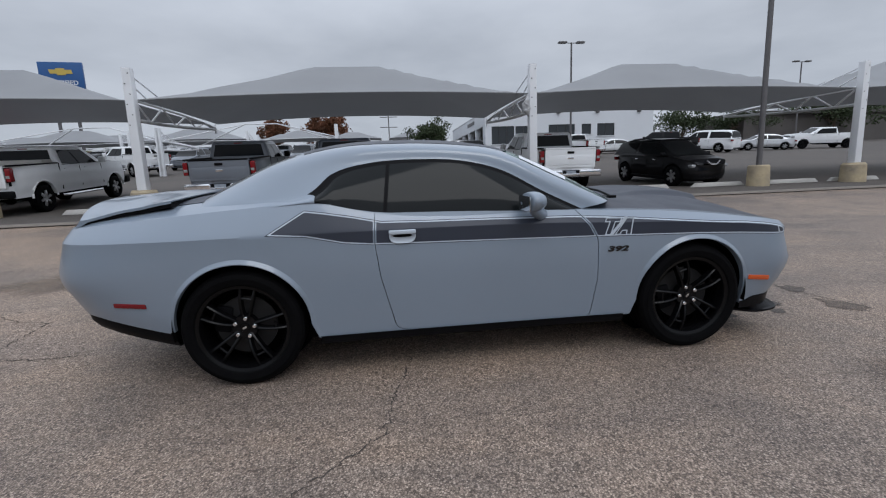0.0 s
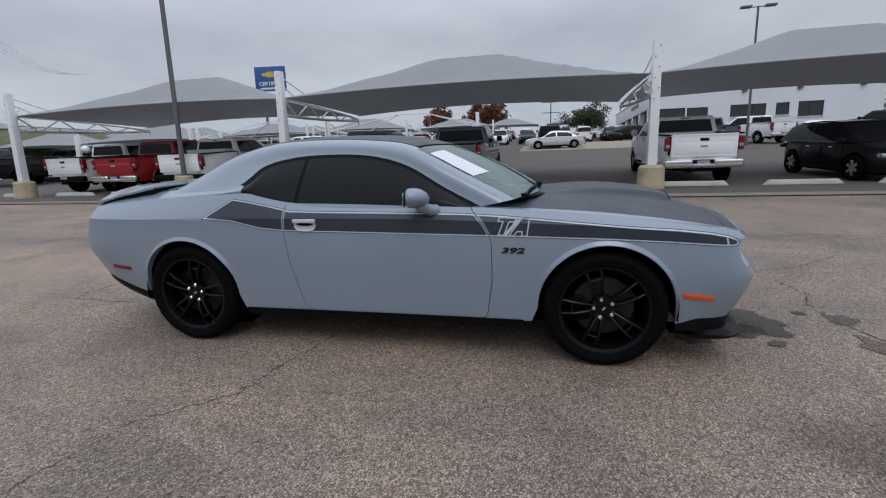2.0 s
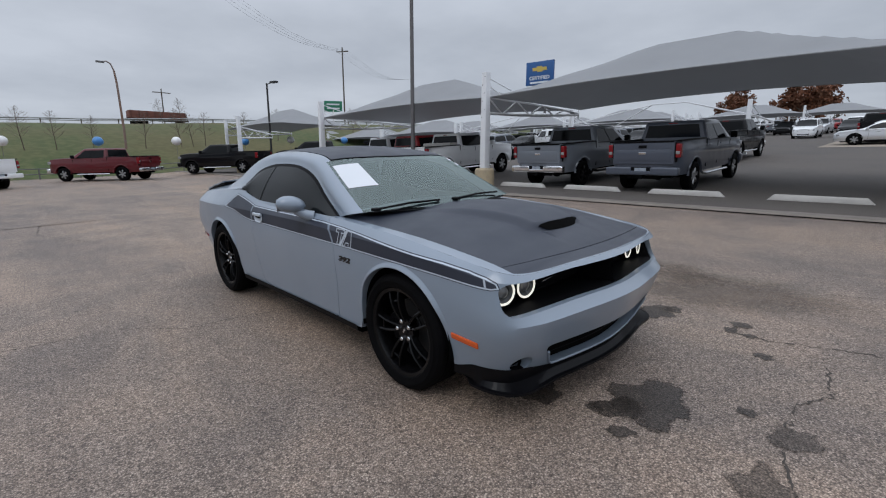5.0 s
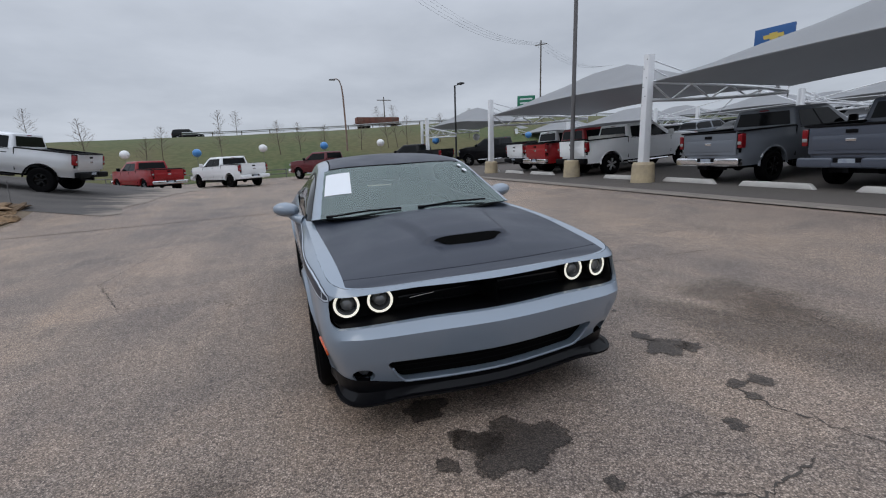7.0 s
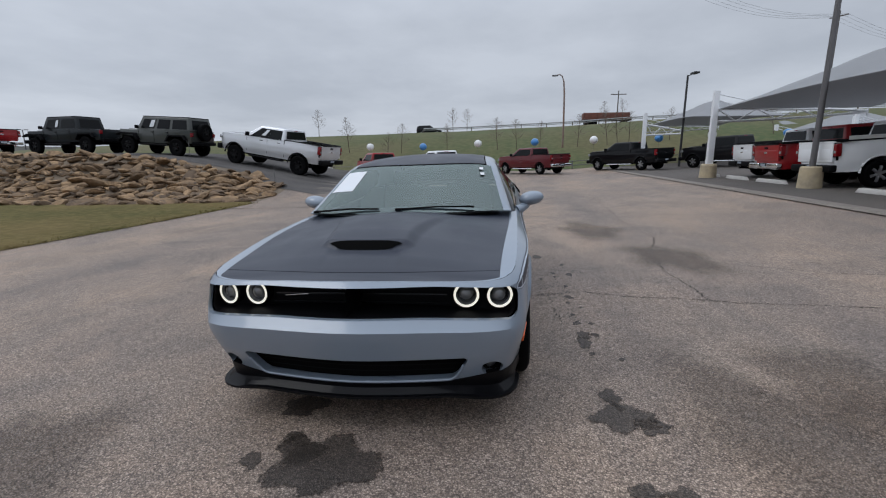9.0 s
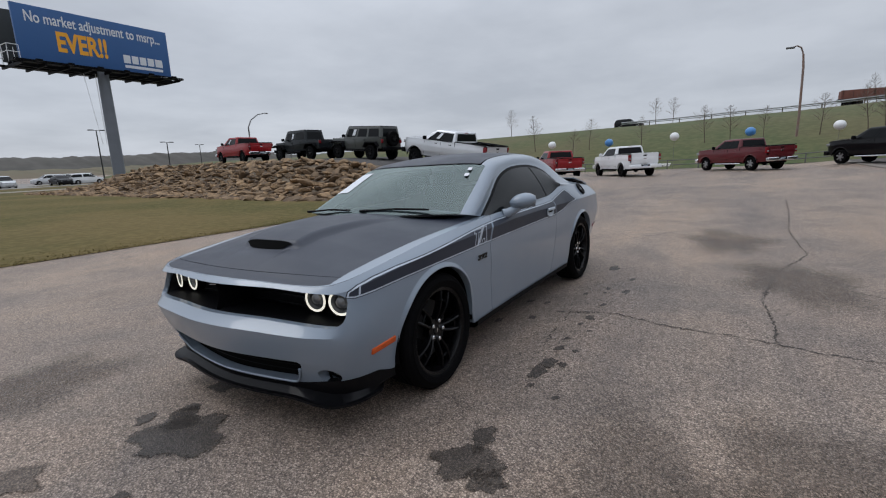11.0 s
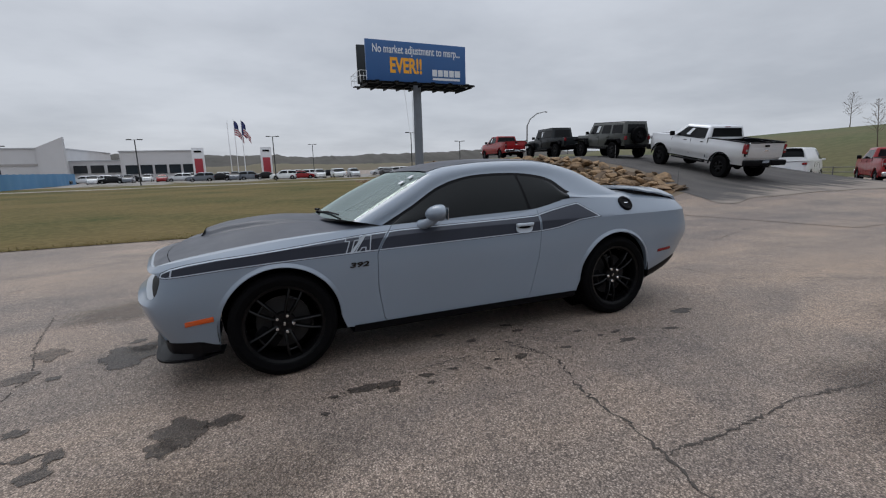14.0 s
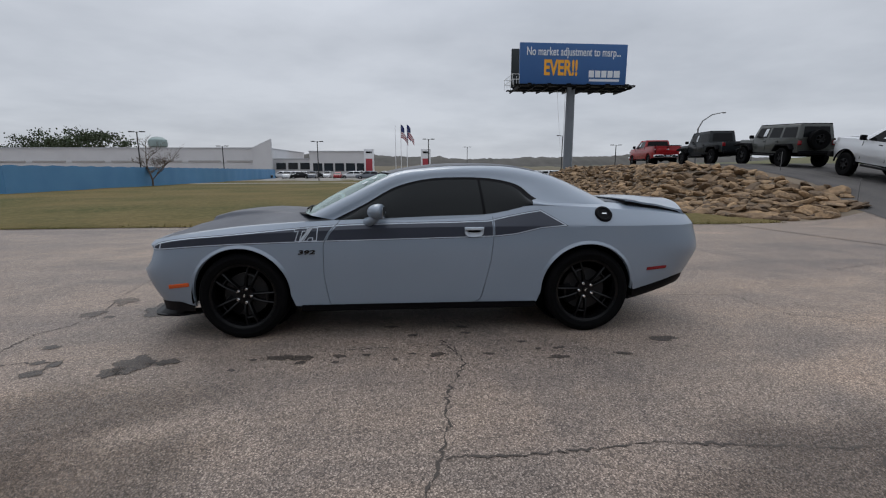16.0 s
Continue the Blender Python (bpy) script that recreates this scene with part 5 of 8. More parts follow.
def light_pole(x, y, h, r, heads, footing, lab, z0=None, metal=None):
    metal = metal or POLE
    z = gz(x, y) if z0 is None else z0
    p = thing("street_lamp", lab, "lamp", pose(x, y, z), "lamp poles")
    part("pole", tube([(0, 0, 0.3 if footing else 0), (0, 0, h)], r, 12, r * 0.8), metal, p)
    if footing:
        part("footing", lathe([(0.0, 0.66), (0.27, 0.66), (0.30, 0.62), (0.33, -0.2)], 28, 'Z'), TANC, p)
    for k, (dx, dy) in enumerate(heads):
        part("bracket", tube([(0, 0, h - 0.05), (dx, dy, h - 0.02)], 0.03, 6), metal, p)
        part("lamp_head", moved(block(0.62, 0.36, 0.13, (0.2, 0, 0), 0.03), pose(dx, dy, h, 0, 0, math.degrees(math.atan2(dy, dx)))), metal, p)
    return p


light_pole(-11.16, 9.85, 9.5, 0.085, [(0.5, 0), (-0.5, 0)], True, "tall bronze lamp pole on a tan concrete footing")
light_pole(11.2, 9.55, 9.5, 0.085, [(0.5, 0), (-0.5, 0)], True, "tall bronze lamp pole on a tan concrete footing")
light_pole(-31.5, 12.8, 6.3, 0.085, [(0.75, 0.1)], False, "dark lamp pole with one box head", None, DARKPOLE)
light_pole(13.9, 31.0, 8.6, 0.08, [(0.5, 0), (-0.5, 0)], False, "dark twin-head lamp pole")
light_pole(44.0, 42.0, 8.8, 0.08, [(0.5, 0), (-0.5, 0)], False, "dark twin-head lamp pole")
SIGNBLUE = mat("sign_blue", (0.016, 0.085, 0.26), 0.4, var=0.1, scale=2)
GOLD = mat("sign_gold", (0.55, 0.40, 0.08), 0.35, var=0.15, scale=4)
sg = thing("dealer_sign", "blue dealer sign panel with a gold emblem on two posts", "sign", pose(-32.9, 50, 0, 0, 0, 8))
part("panel", block(3.9, 0.3, 2.9, (0, 0, 12.35), 0.03), SIGNBLUE, sg)
part("emblem", prism([(-0.95, -.20), (-.35, -.20), (-.35, -.34), (.42, -.34), (.42, -.20), (1.05, -.20), (.95, .20), (.35, .20), (.35, .34), (-.42, .34), (-.42, .20), (-1.05, .20)], -0.19, -0.155), GOLD, sg).location = (0, 0, 12.85)
part("lettering", moved(letters("CERTIFIED", 0.62, 0.02, 0.012), pose(0, -0.17, 11.75, 90)), PAPER, sg, "white word CERTIFIED")
part("lettering", block(2.6, 0.02, 0.22, (0, -0.165, 11.2)), PAPER, sg)
for x in (-0.9, 0.9):
    part("leg", tube([(x, 0, gz(-33, 50) - 1), (x, 0, 11.0)], 0.16, 10), POLE, sg)
WOODP = mat("weathered_pole", (0.10, 0.085, 0.07), 0.8, var=0.4, scale=3)
util = thing("utility_pole", "weathered wooden utility pole with crossarm and wires", "pole", pose(-82, 51.2, 3.6, 0, 0, 32))
part("pole", tube([(0, 0, -1), (0, 0, 20)], 0.2, 8, 0.13), WOODP, util)
part("crossarm", block(2.6, 0.14, 0.16, (0, 0, 19.2)), WOODP, util)
for k, dx in enumerate((-1.2, -0.4, 0.5, 1.2)):
    for s in (-1, 1):
        part("wire", tube([(dx, s * 40 * j / 10, 19.3 - 2.0 * math.sin(math.pi * j / 10) + 0.9 * j / 10) for j in range(11)], 0.012, 4), BLACK, util)
far_pole = thing("utility_pole", "distant wooden pole with one crossarm", "pole", pose(-110, 24.4, 4.0))
part("pole", tube([(0, 0, 0), (0, 0, 11.8)], 0.16, 8, 0.11), WOODP, far_pole)
part("crossarm", block(0.16, 3.4, 0.18, (0, 0, 11.0)), WOODP, far_pole)
GREEN = mat("road_sign_green", (0.01, 0.16, 0.09), 0.5, var=0.1)
rs = thing("road_sign", "small green road sign on a post", "sign", pose(-61, 36.0, 1.1, 0, 0, 60))
part("panel", block(2.7, 0.08, 1.6, (0, 0, 8.2), 0.02), GREEN, rs)
for k in range(2):
    part("lettering", block(1.9, 0.02, 0.22, (0, -0.05, 8.5 - 0.6 * k)), PAPER, rs)
part("post", tube([(0, 0, -1), (0, 0, 7.7)], 0.09, 8), POST, rs)
hl = thing("highway_lamp", "tall rusty highway lamp with a curved arm", "lamp", pose(-46, 5.9, 0.4, 0, 0, 0) @ Matrix.Scale(0.87, 4))
part("mast", tube([(0, 0, -1.0), (0, 0.05, 4), (0, -0.05, 8.4), (0, -0.16, 9.6), (0, -0.38, 10.25), (0, -0.70, 10.45), (0, -1.0, 10.38)], 0.12, 8, 0.05), mat("rust_mast", (0.20, 0.12, 0.09), 0.7, var=0.4, scale=1.2, dark=(0.25, 0.25, 0.25)), hl)
part("lamp_head", block(0.3, 0.70, 0.16, (0, -1.2, 10.33), 0.05), POLE, hl)
# ---- parked vehicles: x to the nose, z up from the ground ----
def outline(L0, L1, W, r, k, n):
    """A rounded box seen from above, k from 0 to 1 once round; n: how square the ends are."""
    a = 2 * math.pi * k
    c, s = math.cos(a), math.sin(a)
    e = 2.0 / n
    x = math.copysign(abs(c) ** e, c)
    y = math.copysign(abs(s) ** e, s)
    mid, half = (L0 + L1) / 2, (L1 - L0) / 2
    return mid + half * x, W / 2 * y


def lower_shell(L0, L1, W, sill, top, arches, square=7.0, tuck=0.06, crease=0.55):
    """The flanks, nose and tail of a vehicle, with its wheel arches cut out."""
    def fn(a, b):
        # even steps along the sides
        k = a
        x, y = outline(L0, L1, W, 0, k, square)
        zt = lerp_table(top, x)
        z = sill + (zt - sill) * b
        t = tuck * (1 - smooth(b / 0.35)) + 0.035 * smooth((b - crease) / (1 - crease)) * W / 2
        f = 1 - t / (W / 2)
        g = 1 - 0.35 * t / ((L1 - L0) / 2)
        m = (L0 + L1) / 2
        return (m + (x - m) * g, y * f, z)
    m = grid(220, 12, fn)
    m = (m[0], [tuple(reversed(f)) for f in m[1]])
    for cx, r, cz in arches:
        m = clip(m, lambda v: max(math.hypot(v.x - cx, v.z - cz) - r, (abs(v.x - cx) - r) if v.z < cz else -9))
    near = lambda p: any(abs(math.hypot(p.x - cx, p.z - cz) - r) < 0.03 or (abs(abs(p.x - cx) - r) < 0.03 and p.z < cz) for cx, r, cz in arches)
    return rim(m, lambda p: Vector((0, -0.09 if p.y > 0 else 0.09, 0)), near)


def top_sheet(L0, L1, W, x0, x1, top, crown=0.04, square=7.0):
    """The lid between the flanks from x0 to x1."""
    def half(x):
        m, h = (L0 + L1) / 2, (L1 - L0) / 2
        t = min(1.0, abs((x - m) / h))
        return W / 2 * (1 - t ** square) ** (1 / square) * 0.967
    def fn(a, b):
        x = x0 + (x1 - x0) * a
        s = b * 2 - 1
        return (x, s * half(x), lerp_table(top, x) + crown * (1 - abs(s) ** 3))
    m = grid(24, 12, fn)
    return m if normals(m)[100].z > 0 else (m[0], [tuple(reversed(f)) for f in m[1]])


def cab_shell(b, t, soft_edge=0.075):
    """A cabin from its foot (x0, x1, half width, z) to its roof (x0, x1, half width, z), with rounded edges."""
    def fn(bm):
        vs = []
        for x0, x1, y, z in (b, t):
            vs.append([bm.verts.new(p) for p in ((x0, -y, z), (x1, -y, z), (x1, y, z), (x0, y, z))])
        for i in range(4):
            j = (i + 1) % 4
            bm.faces.new((vs[0][i], vs[0][j], vs[1][j], vs[1][i]))
        bm.faces.new(vs[1])
        bmesh.ops.recalc_face_normals(bm, faces=bm.faces[:])
        ed = [e for e in bm.edges if max(v.co.z for v in e.verts) > b[3] + 0.01]
        bmesh.ops.bevel(bm, geom=ed, offset=soft_edge, segments=4, profile=0.5, affect='EDGES')
    return from_bm(fn)


def pane(b, t, side, s0, s1, h0, h1, lift_by=0.008):
    """A window in a cabin's side: side 'l', 'r', 'f', 'b'; s along it, h up it, both 0 to 1."""
    def corner(p, k):
        x0, x1, y, z = p
        if side in 'lr':
            return Vector((x0 + (x1 - x0) * k, y if side == 'l' else -y, z))
        return Vector((x1 if side == 'f' else x0, -y + 2 * y * k, z))
    def fn(a, c):
        k, h = s0 + (s1 - s0) * a, h0 + (h1 - h0) * c
        return corner(b, k).lerp(corner(t, k), h)
    m = grid(4, 3, fn)
    mid = Vector(((b[0] + b[1]) / 2, 0, b[3]))
    n = normals(m)[5]
    if n.dot(m[0][5] - mid) < 0:
        m = (m[0], [tuple(reversed(f)) for f in m[1]])
    return lift(m, lift_by)


WHEELS = {}


def plain_wheel(parent, r, rim_r, w, bright, mx):
    """A wheel with tyre, rim and spokes; its meshes are shared by all of a size."""
    key = (round(r, 3), bright)
    if key not in WHEELS:
        rm = {"alloy": mat("alloy_rim", (0.42, 0.42, 0.43), 0.3, metal=0.8, var=0.2, scale=8), "black": RIM, "grey": mat("grey_rim", (0.14, 0.14, 0.15), 0.35, metal=0.6, var=0.2)}[bright]
        h = w / 2
        ty = lathe([(rim_r, -h), (rim_r + 0.03, -h), (r - 0.04, -h * 0.97), (r, -h * 0.75), (r, h * 0.75), (r - 0.04, h * 0.97), (rim_r + 0.03, h), (rim_r, h * 0.9)], 32)
        rb = lathe([(rim_r + 0.002, h * 0.9), (rim_r - 0.012, h * 0.92), (rim_r - 0.02, h * 0.55), (rim_r * 0.4, h * 0.25), (0.0, h * 0.25)], 28)
        sp = [spoke_mesh(0.02, rim_r - 0.01, 2 * math.pi * k / 6, 2 * math.pi * k / 6, 0.035, 0.045, h * 0.75, h * 0.80, 0.04) for k in range(6)]
        sp.append(lathe([(0.0, h * 0.85), (0.06, h * 0.82), (0.07, h * 0.5)], 16))
        WHEELS[key] = (data("tyre", ty, RUBBER), data("rim", rb, DIM if bright != "black" else RIM), data("spokes", merge(*sp), rm))
    a, b, c = WHEELS[key]
    wh = part("wheel", b, None, parent)
    wh.matrix_basis = mx
    part("tyre", a, None, wh)
    part("spokes", c, None, wh)
    return wh


def paint(name, col, rough=0.3):
    return mat("paint_" + name, col, rough, var=0.15, scale=1.3, coat=0.45 if max(col) < 0.05 else 0.6, wear=0.10, spec=0.04 if max(col) < 0.05 else 0.2)


P_WHITE = paint("white", (0.78, 0.79, 0.80))
P_RED = paint("red", (0.27, 0.010, 0.013))
P_DRED = paint("dark_red", (0.10, 0.010, 0.014))
P_GREY = paint("grey", (0.15, 0.165, 0.19))
P_DGREY = paint("dark_grey", (0.075, 0.085, 0.11))
P_BLACK = paint("black", (0.006, 0.006, 0.007))
P_SILVER = mat("paint_silver", (0.62, 0.63, 0.65), 0.32, metal=0.55, var=0.12, scale=1.3, coat=0.6, wear=0.1)
P_OLIVE = paint("olive_grey", (0.054, 0.058, 0.053), 0.35)
P_DARKG = paint("dark_green_grey", (0.014, 0.017, 0.019), 0.35)
WINDOW = mat("car_window", (0.008, 0.009, 0.010), 0.05, var=0.1, spec=0.14)


def pickup(label, body, mx, rims="alloy", bumper=None, lifted=0.0, badge=None, toolbox=False, sheet_on=False, group="parked pickups"):
    """A crew-cab pickup with its tailgate, lamps and bumpers."""
    v = thing("pickup_truck", label, "pickup truck", mx, group)
    z = lifted
    L0, L1, W = -2.98, 2.86, 2.0
    top = [(-3.0, 1.38 + z), (-1.04, 1.39 + z), (-0.98, 1.34 + z), (1.12, 1.33 + z), (1.30, 1.35 + z), (2.4, 1.31 + z), (2.76, 1.27 + z), (2.86, 1.19 + z)]
    r = 0.40 + lifted * 0.4
    ar = [(1.84, r + 0.095, r + 0.02), (-1.84, r + 0.095, r + 0.02)]
    part("body", lower_shell(L0, L1, W, 0.50 + z, top, ar, 8.0, 0.05, 0.62), body, v)
    part("hood", top_sheet(L0, L1, W, 1.05, 2.85, top, 0.05), body, v)
    part("hood_bulge", top_sheet(L0, L1, W * 0.62, 1.25, 2.62, [(x, h + 0.052) for x, h in top], 0.016), body, v)
    b, t = (-1.02, 1.38, 0.965, 1.315 + z), (-0.93, 0.42, 0.815, 1.90 + z)
    cab = part("cab", cab_shell(b, t, 0.085), body, v)
    part("windscreen", pane(b, t, 'f', 0.06, 0.94, 0.06, 0.90), WINDOW, cab)
    part("rear_window", pane(b, t, 'b', 0.08, 0.92, 0.20, 0.82), WINDOW, cab)
    part("third_brake_lamp", pane(b, t, 'b', 0.42, 0.58, 0.87, 0.92, 0.012), REDLENS, cab)
    for s in 'lr':
        part("window", pane(b, t, s, 0.075, 0.41, 0.07, 0.80), WINDOW, cab)
        part("window", pane(b, t, s, 0.445, 0.83, 0.07, 0.80), WINDOW, cab)
        part("window_trim", merge(pane(b, t, s, 0.06, 0.88, 0.030, 0.065, 0.010), pane(b, t, s, 0.41, 0.445, 0.05, 0.80, 0.009)), BLACK, cab)
    # bed: liner with rails
    lin = rim(drape(-2.90, -1.02, -0.86, 0.86, 2, 2, 0, lambda x, y: 0.85 + z), (0, 0, 0.50))
    part("bed_liner", lin, BLACK, v)
    for s in (-1, 1):
        part("bed_rail", block(1.93, 0.13, 0.045, (-1.99, s * 0.905, 1.398 + z), 0.015), BLACK, v)
        part("bed_gap", block(0.022, 0.016, 0.80, (-1.03, s * 0.982, 1.0 + z)), DIM, v)
        for x in (1.84, -1.84):
            arc = [(x + (r + 0.118) * math.cos(math.pi * (0.02 + 0.96 * q / 14)), s * 0.978, r + 0.02 + (r + 0.112) * math.sin(math.pi * (0.02 + 0.96 * q / 14))) for q in range(15)]
            part("wheel_flare", tube(arc, 0.030, 8), BLACK if lifted > 0.1 else body, v)
    gate = part("tailgate", block(0.08, 1.64, 0.60, (-2.968, 0, 1.095 + z), 0.025, 3), body, v)
    part("gate_panel", block(0.02, 1.48, 0.30, (-3.006, 0, 1.03 + z), 0.009, 2), body, gate)
    part("gate_spoiler", block(0.07, 1.62, 0.05, (-2.985, 0, 1.385 + z), 0.02, 2), BLACK if body is not P_WHITE else body, gate)
    part("handle", block(0.02, 0.22, 0.075, (-3.012, 0, 1.265 + z), 0.008), BLACK, gate)
    part("emblem", block(0.012, 0.19, 0.06, (-3.018, 0, 1.09 + z), 0.004), badge or CHROME, gate)
    for s in (-1, 1):
        lamp = part("tail_lamp", block(0.16, 0.125, 0.36, (-2.922, s * 0.912, 1.15 + z), 0.03, 3), REDLENS, v, "red tail lamp")
        part("reverse_lamp", block(0.012, 0.10, 0.075, (-3.001, s * 0.905, 1.10 + z), 0.004), CARLENS, lamp)
        part("lamp_bezel", block(0.10, 0.016, 0.42, (-2.935, s * 0.838, 1.15 + z), 0.004), BLACK, lamp)
        part("headlamp", block(0.22, 0.34, 0.15, (2.70, s * 0.75, 1.09 + z), 0.03), CARLENS, v)
        part("door_mirror", block(0.14, 0.20, 0.20, (0.98, s * 1.12, 1.43 + z), 0.05, 3), BLACK if body is not P_WHITE else body, v)
        for x in (-0.72, 0.28):
            part("door_handle", block(0.18, 0.03, 0.035, (x, s * 0.978, 1.21 + z), 0.01), BLACK if body is P_SILVER else body, v)
        for x in (-0.06, 1.12):
            part("door_seam", block(0.010, 0.012, 0.66, (x, s * 0.987, 0.96 + z), 0.0), DIM, v)
        part("step_bar", tube([(-0.98, s * 0.90, 0.42 + z), (-0.90, s * 0.98, 0.41 + z), (0.95, s * 0.98, 0.41 + z), (1.05, s * 0.90, 0.42 + z)], 0.042, 8), CHROME if rims == "alloy" else BLACK, v)
    gr = part("grille", block(0.10, 1.22, 0.46, (2.80, 0, 0.98 + z), 0.03), BLACK, v)
    for k in range(3):
        part("grille_bar", block(0.02, 1.14, 0.025, (2.855, 0, 0.86 + 0.12 * k + z), 0.006), bumper or CHROME, gr)
    bm_ = bumper or CHROME
    rb = part("rear_bumper", merge(block(0.20, 0.72, 0.21, (-3.03, -0.62, 0.62 + z), 0.055, 3), block(0.20, 0.72, 0.21, (-3.03, 0.62, 0.62 + z), 0.055, 3), block(0.17, 0.56, 0.10, (-3.03, 0, 0.575 + z), 0.02)), bm_, v)
    part("plate_recess", block(0.10, 0.54, 0.19, (-3.04, 0, 0.63 + z), 0.02), BLACK, rb)
    part("number_plate", block(0.012, 0.31, 0.15, (-3.096, 0, 0.635 + z), 0.004), mat("plate_blank", (0.30, 0.33, 0.37), 0.5, var=0.4, scale=9, dark=(0.05, 0.08, 0.16)), rb)
    part("hitch", merge(block(0.22, 0.10, 0.10, (-2.98, 0, 0.46 + z), 0.01), block(0.06, 0.9, 0.09, (-2.85, 0, 0.44 + z), 0.01)), BLACK, rb)
    part("front_bumper", block(0.26, 1.90, 0.26, (2.82, 0, 0.62 + z), 0.07, 3), bm_, v)
    part("underside", block(5.2, 1.3, 0.20, (0, 0, 0.50 + z), 0.03), DIM, v)
    part("rear_axle", merge(tube([(-1.84, -0.8, r), (-1.84, 0.8, r)], 0.05, 8), lathe([(0.0, -0.15), (0.13, -0.08), (0.15, 0.0), (0.13, 0.08), (0.0, 0.15)], 14, 'X', (-1.84, 0, r))), BLACK, v)
    if sheet_on:
        part("price_sheet", pane(b, t, 'l', 0.50, 0.60, 0.22, 0.72, 0.014), PAPER, cab, "white sheet in the window")
    if toolbox:
        part("tool_box", block(0.45, 1.72, 0.15, (-1.32, 0, 1.44 + z), 0.02), STOPC, v)
    for x in (1.84, -1.84):
        for s in (1, -1):
            plain_wheel(v, r, 0.235 if lifted else 0.255, 0.28, rims, Matrix.Translation((x, s * 0.86, r)) @ pose(0, 0, 0, 0, 23 * x, 0 if s > 0 else 180))
    return v


def wagon(label, body, mx, L=4.8, W=1.92, H=1.78, rims="alloy", name="sport_utility", cat="suv", group="parked cars", sq=5.0, r=0.36, sedan=False, van=False, nose=None, waist=None, fine=True):
    """An estate-bodied car, saloon or van with a domed cabin."""
    v = thing(name, label, cat, mx, group)
    L0, L1 = -L / 2, L / 2
    belt = H * (waist or (0.60 if not sedan else 0.64))
    hood = belt - 0.10
    xf = L1 - (nose or (0.7 if van else 1.30 if sedan else 1.25))
    top = [(L0, belt - (0.10 if sedan else 0.05)), (L0 + 0.2, belt + (0.02 if sedan else 0)), (L0 + 1.0, belt), (xf, belt - 0.03), (xf + 0.2, belt - 0.03), (L1 - 0.25, hood - 0.02), (L1, hood - 0.18)]
    wb = L * 0.30
    ar = [(wb, r + 0.06, r + 0.01), (-wb, r + 0.06, r + 0.01)]
    sill = 0.14 + r * 0.35
    part("body", lower_shell(L0, L1, W, sill, top, ar, sq, 0.07, 0.45), body, v)
    part("hood", top_sheet(L0, L1, W, xf - 0.1, L1 - 0.02, top, 0.05, sq), body, v)
    if sedan:
        part("deck", top_sheet(L0, L1, W, L0 + 0.02, L0 + 1.6, top, 0.02, sq), body, v)
        line = [(L0 + 0.42, belt + 0.01), (L0 + 0.85, belt + 0.16), (L0 + 1.45, H - 0.07), (-0.25, H), (0.25, H - 0.025), (xf - 0.55, H - 0.15), (xf - 0.1, belt + 0.13), (xf + 0.32, belt - 0.03)]
    elif van:
        line = [(L0 + 0.03, belt), (L0 + 0.10, H - 0.25), (L0 + 0.22, H - 0.03), (-0.6, H), (0.6, H), (xf - 0.55, H - 0.04), (xf - 0.1, belt + 0.3), (xf + 0.32, belt - 0.03)]
    else:
        line = [(L0 + 0.06, belt), (L0 + 0.16, belt + 0.2), (L0 + 0.42, H - 0.08), (-0.5, H), (0.2, H - 0.01), (xf - 0.75, H - 0.07), (xf - 0.2, belt + 0.22), (xf + 0.28, belt - 0.03)]
    line = [(x, 0, z) for x, z in line]

    def dome(u, k, out=0.0):
        """k runs over the cabin from one waist to the other."""
        p = cr(line, u)
        h = max(0.0, p.z - belt)
        end = min(1.0, min(u, 1 - u) / 0.10)
        hb = (W / 2 - 0.045) * (0.90 + 0.10 * end)
        hr = hb - 0.34 * h - 0.04
        sgn, q = (-1, k * 2) if k < 0.5 else (1, (1 - k) * 2)
        if q < 0.5:
            f = q / 0.5
            y, z = hb + (hr - hb) * f + 0.02 * math.sin(math.pi * f), belt - 0.01 + (p.z - 0.07 * min(1, h / 0.2) - belt) * f
        else:
            f = (q - 0.5) / 0.5
            y, z = hr * math.cos(f * math.pi / 2) ** 0.9, p.z - 0.07 * min(1, h / 0.2) * (1 - math.sin(f * math.pi / 2) ** 0.8)
        return Vector((p.x, sgn * y, z))

    def facing(m):
        n = normals(m)
        i = len(m[0]) // 2
        return m if n[i].dot(m[0][i] - Vector((0, 0, belt - 0.3))) > 0 else (m[0], [tuple(reversed(f)) for f in m[1]])

    def patch(u0, u1, k0, k1, nu, nk, up=0.0):
        m = facing(grid(nu, nk, lambda a, c: dome(u0 + (u1 - u0) * a, k0 + (k1 - k0) * c)))
        return lift(m, up) if up else m

    cab = part("cab", patch(0, 1, 0, 1, 42, 32), body, v)
    part("windscreen", patch(0.725, 0.965, 0.29, 0.71, 10, 12, 0.007), WINDOW, cab)
    part("rear_window", patch(0.06, 0.26, 0.30, 0.70, 8, 12, 0.007), WINDOW, cab)
    cuts = [(0.22, 0.475), (0.495, 0.84)] if sedan else [(0.62, 0.86)] if van else [(0.20, 0.40), (0.415, 0.60), (0.615, 0.86)]
    for k0, k1 in ((0.035, 0.225), (0.965, 0.775)):
        for a0, a1 in cuts:
            pn = clip(patch(a0, a1, min(k0, k1), max(k0, k1), 12, 6, 0.007), lambda p: p.z - belt - 0.035)
            part("window", pn, WINDOW, cab)
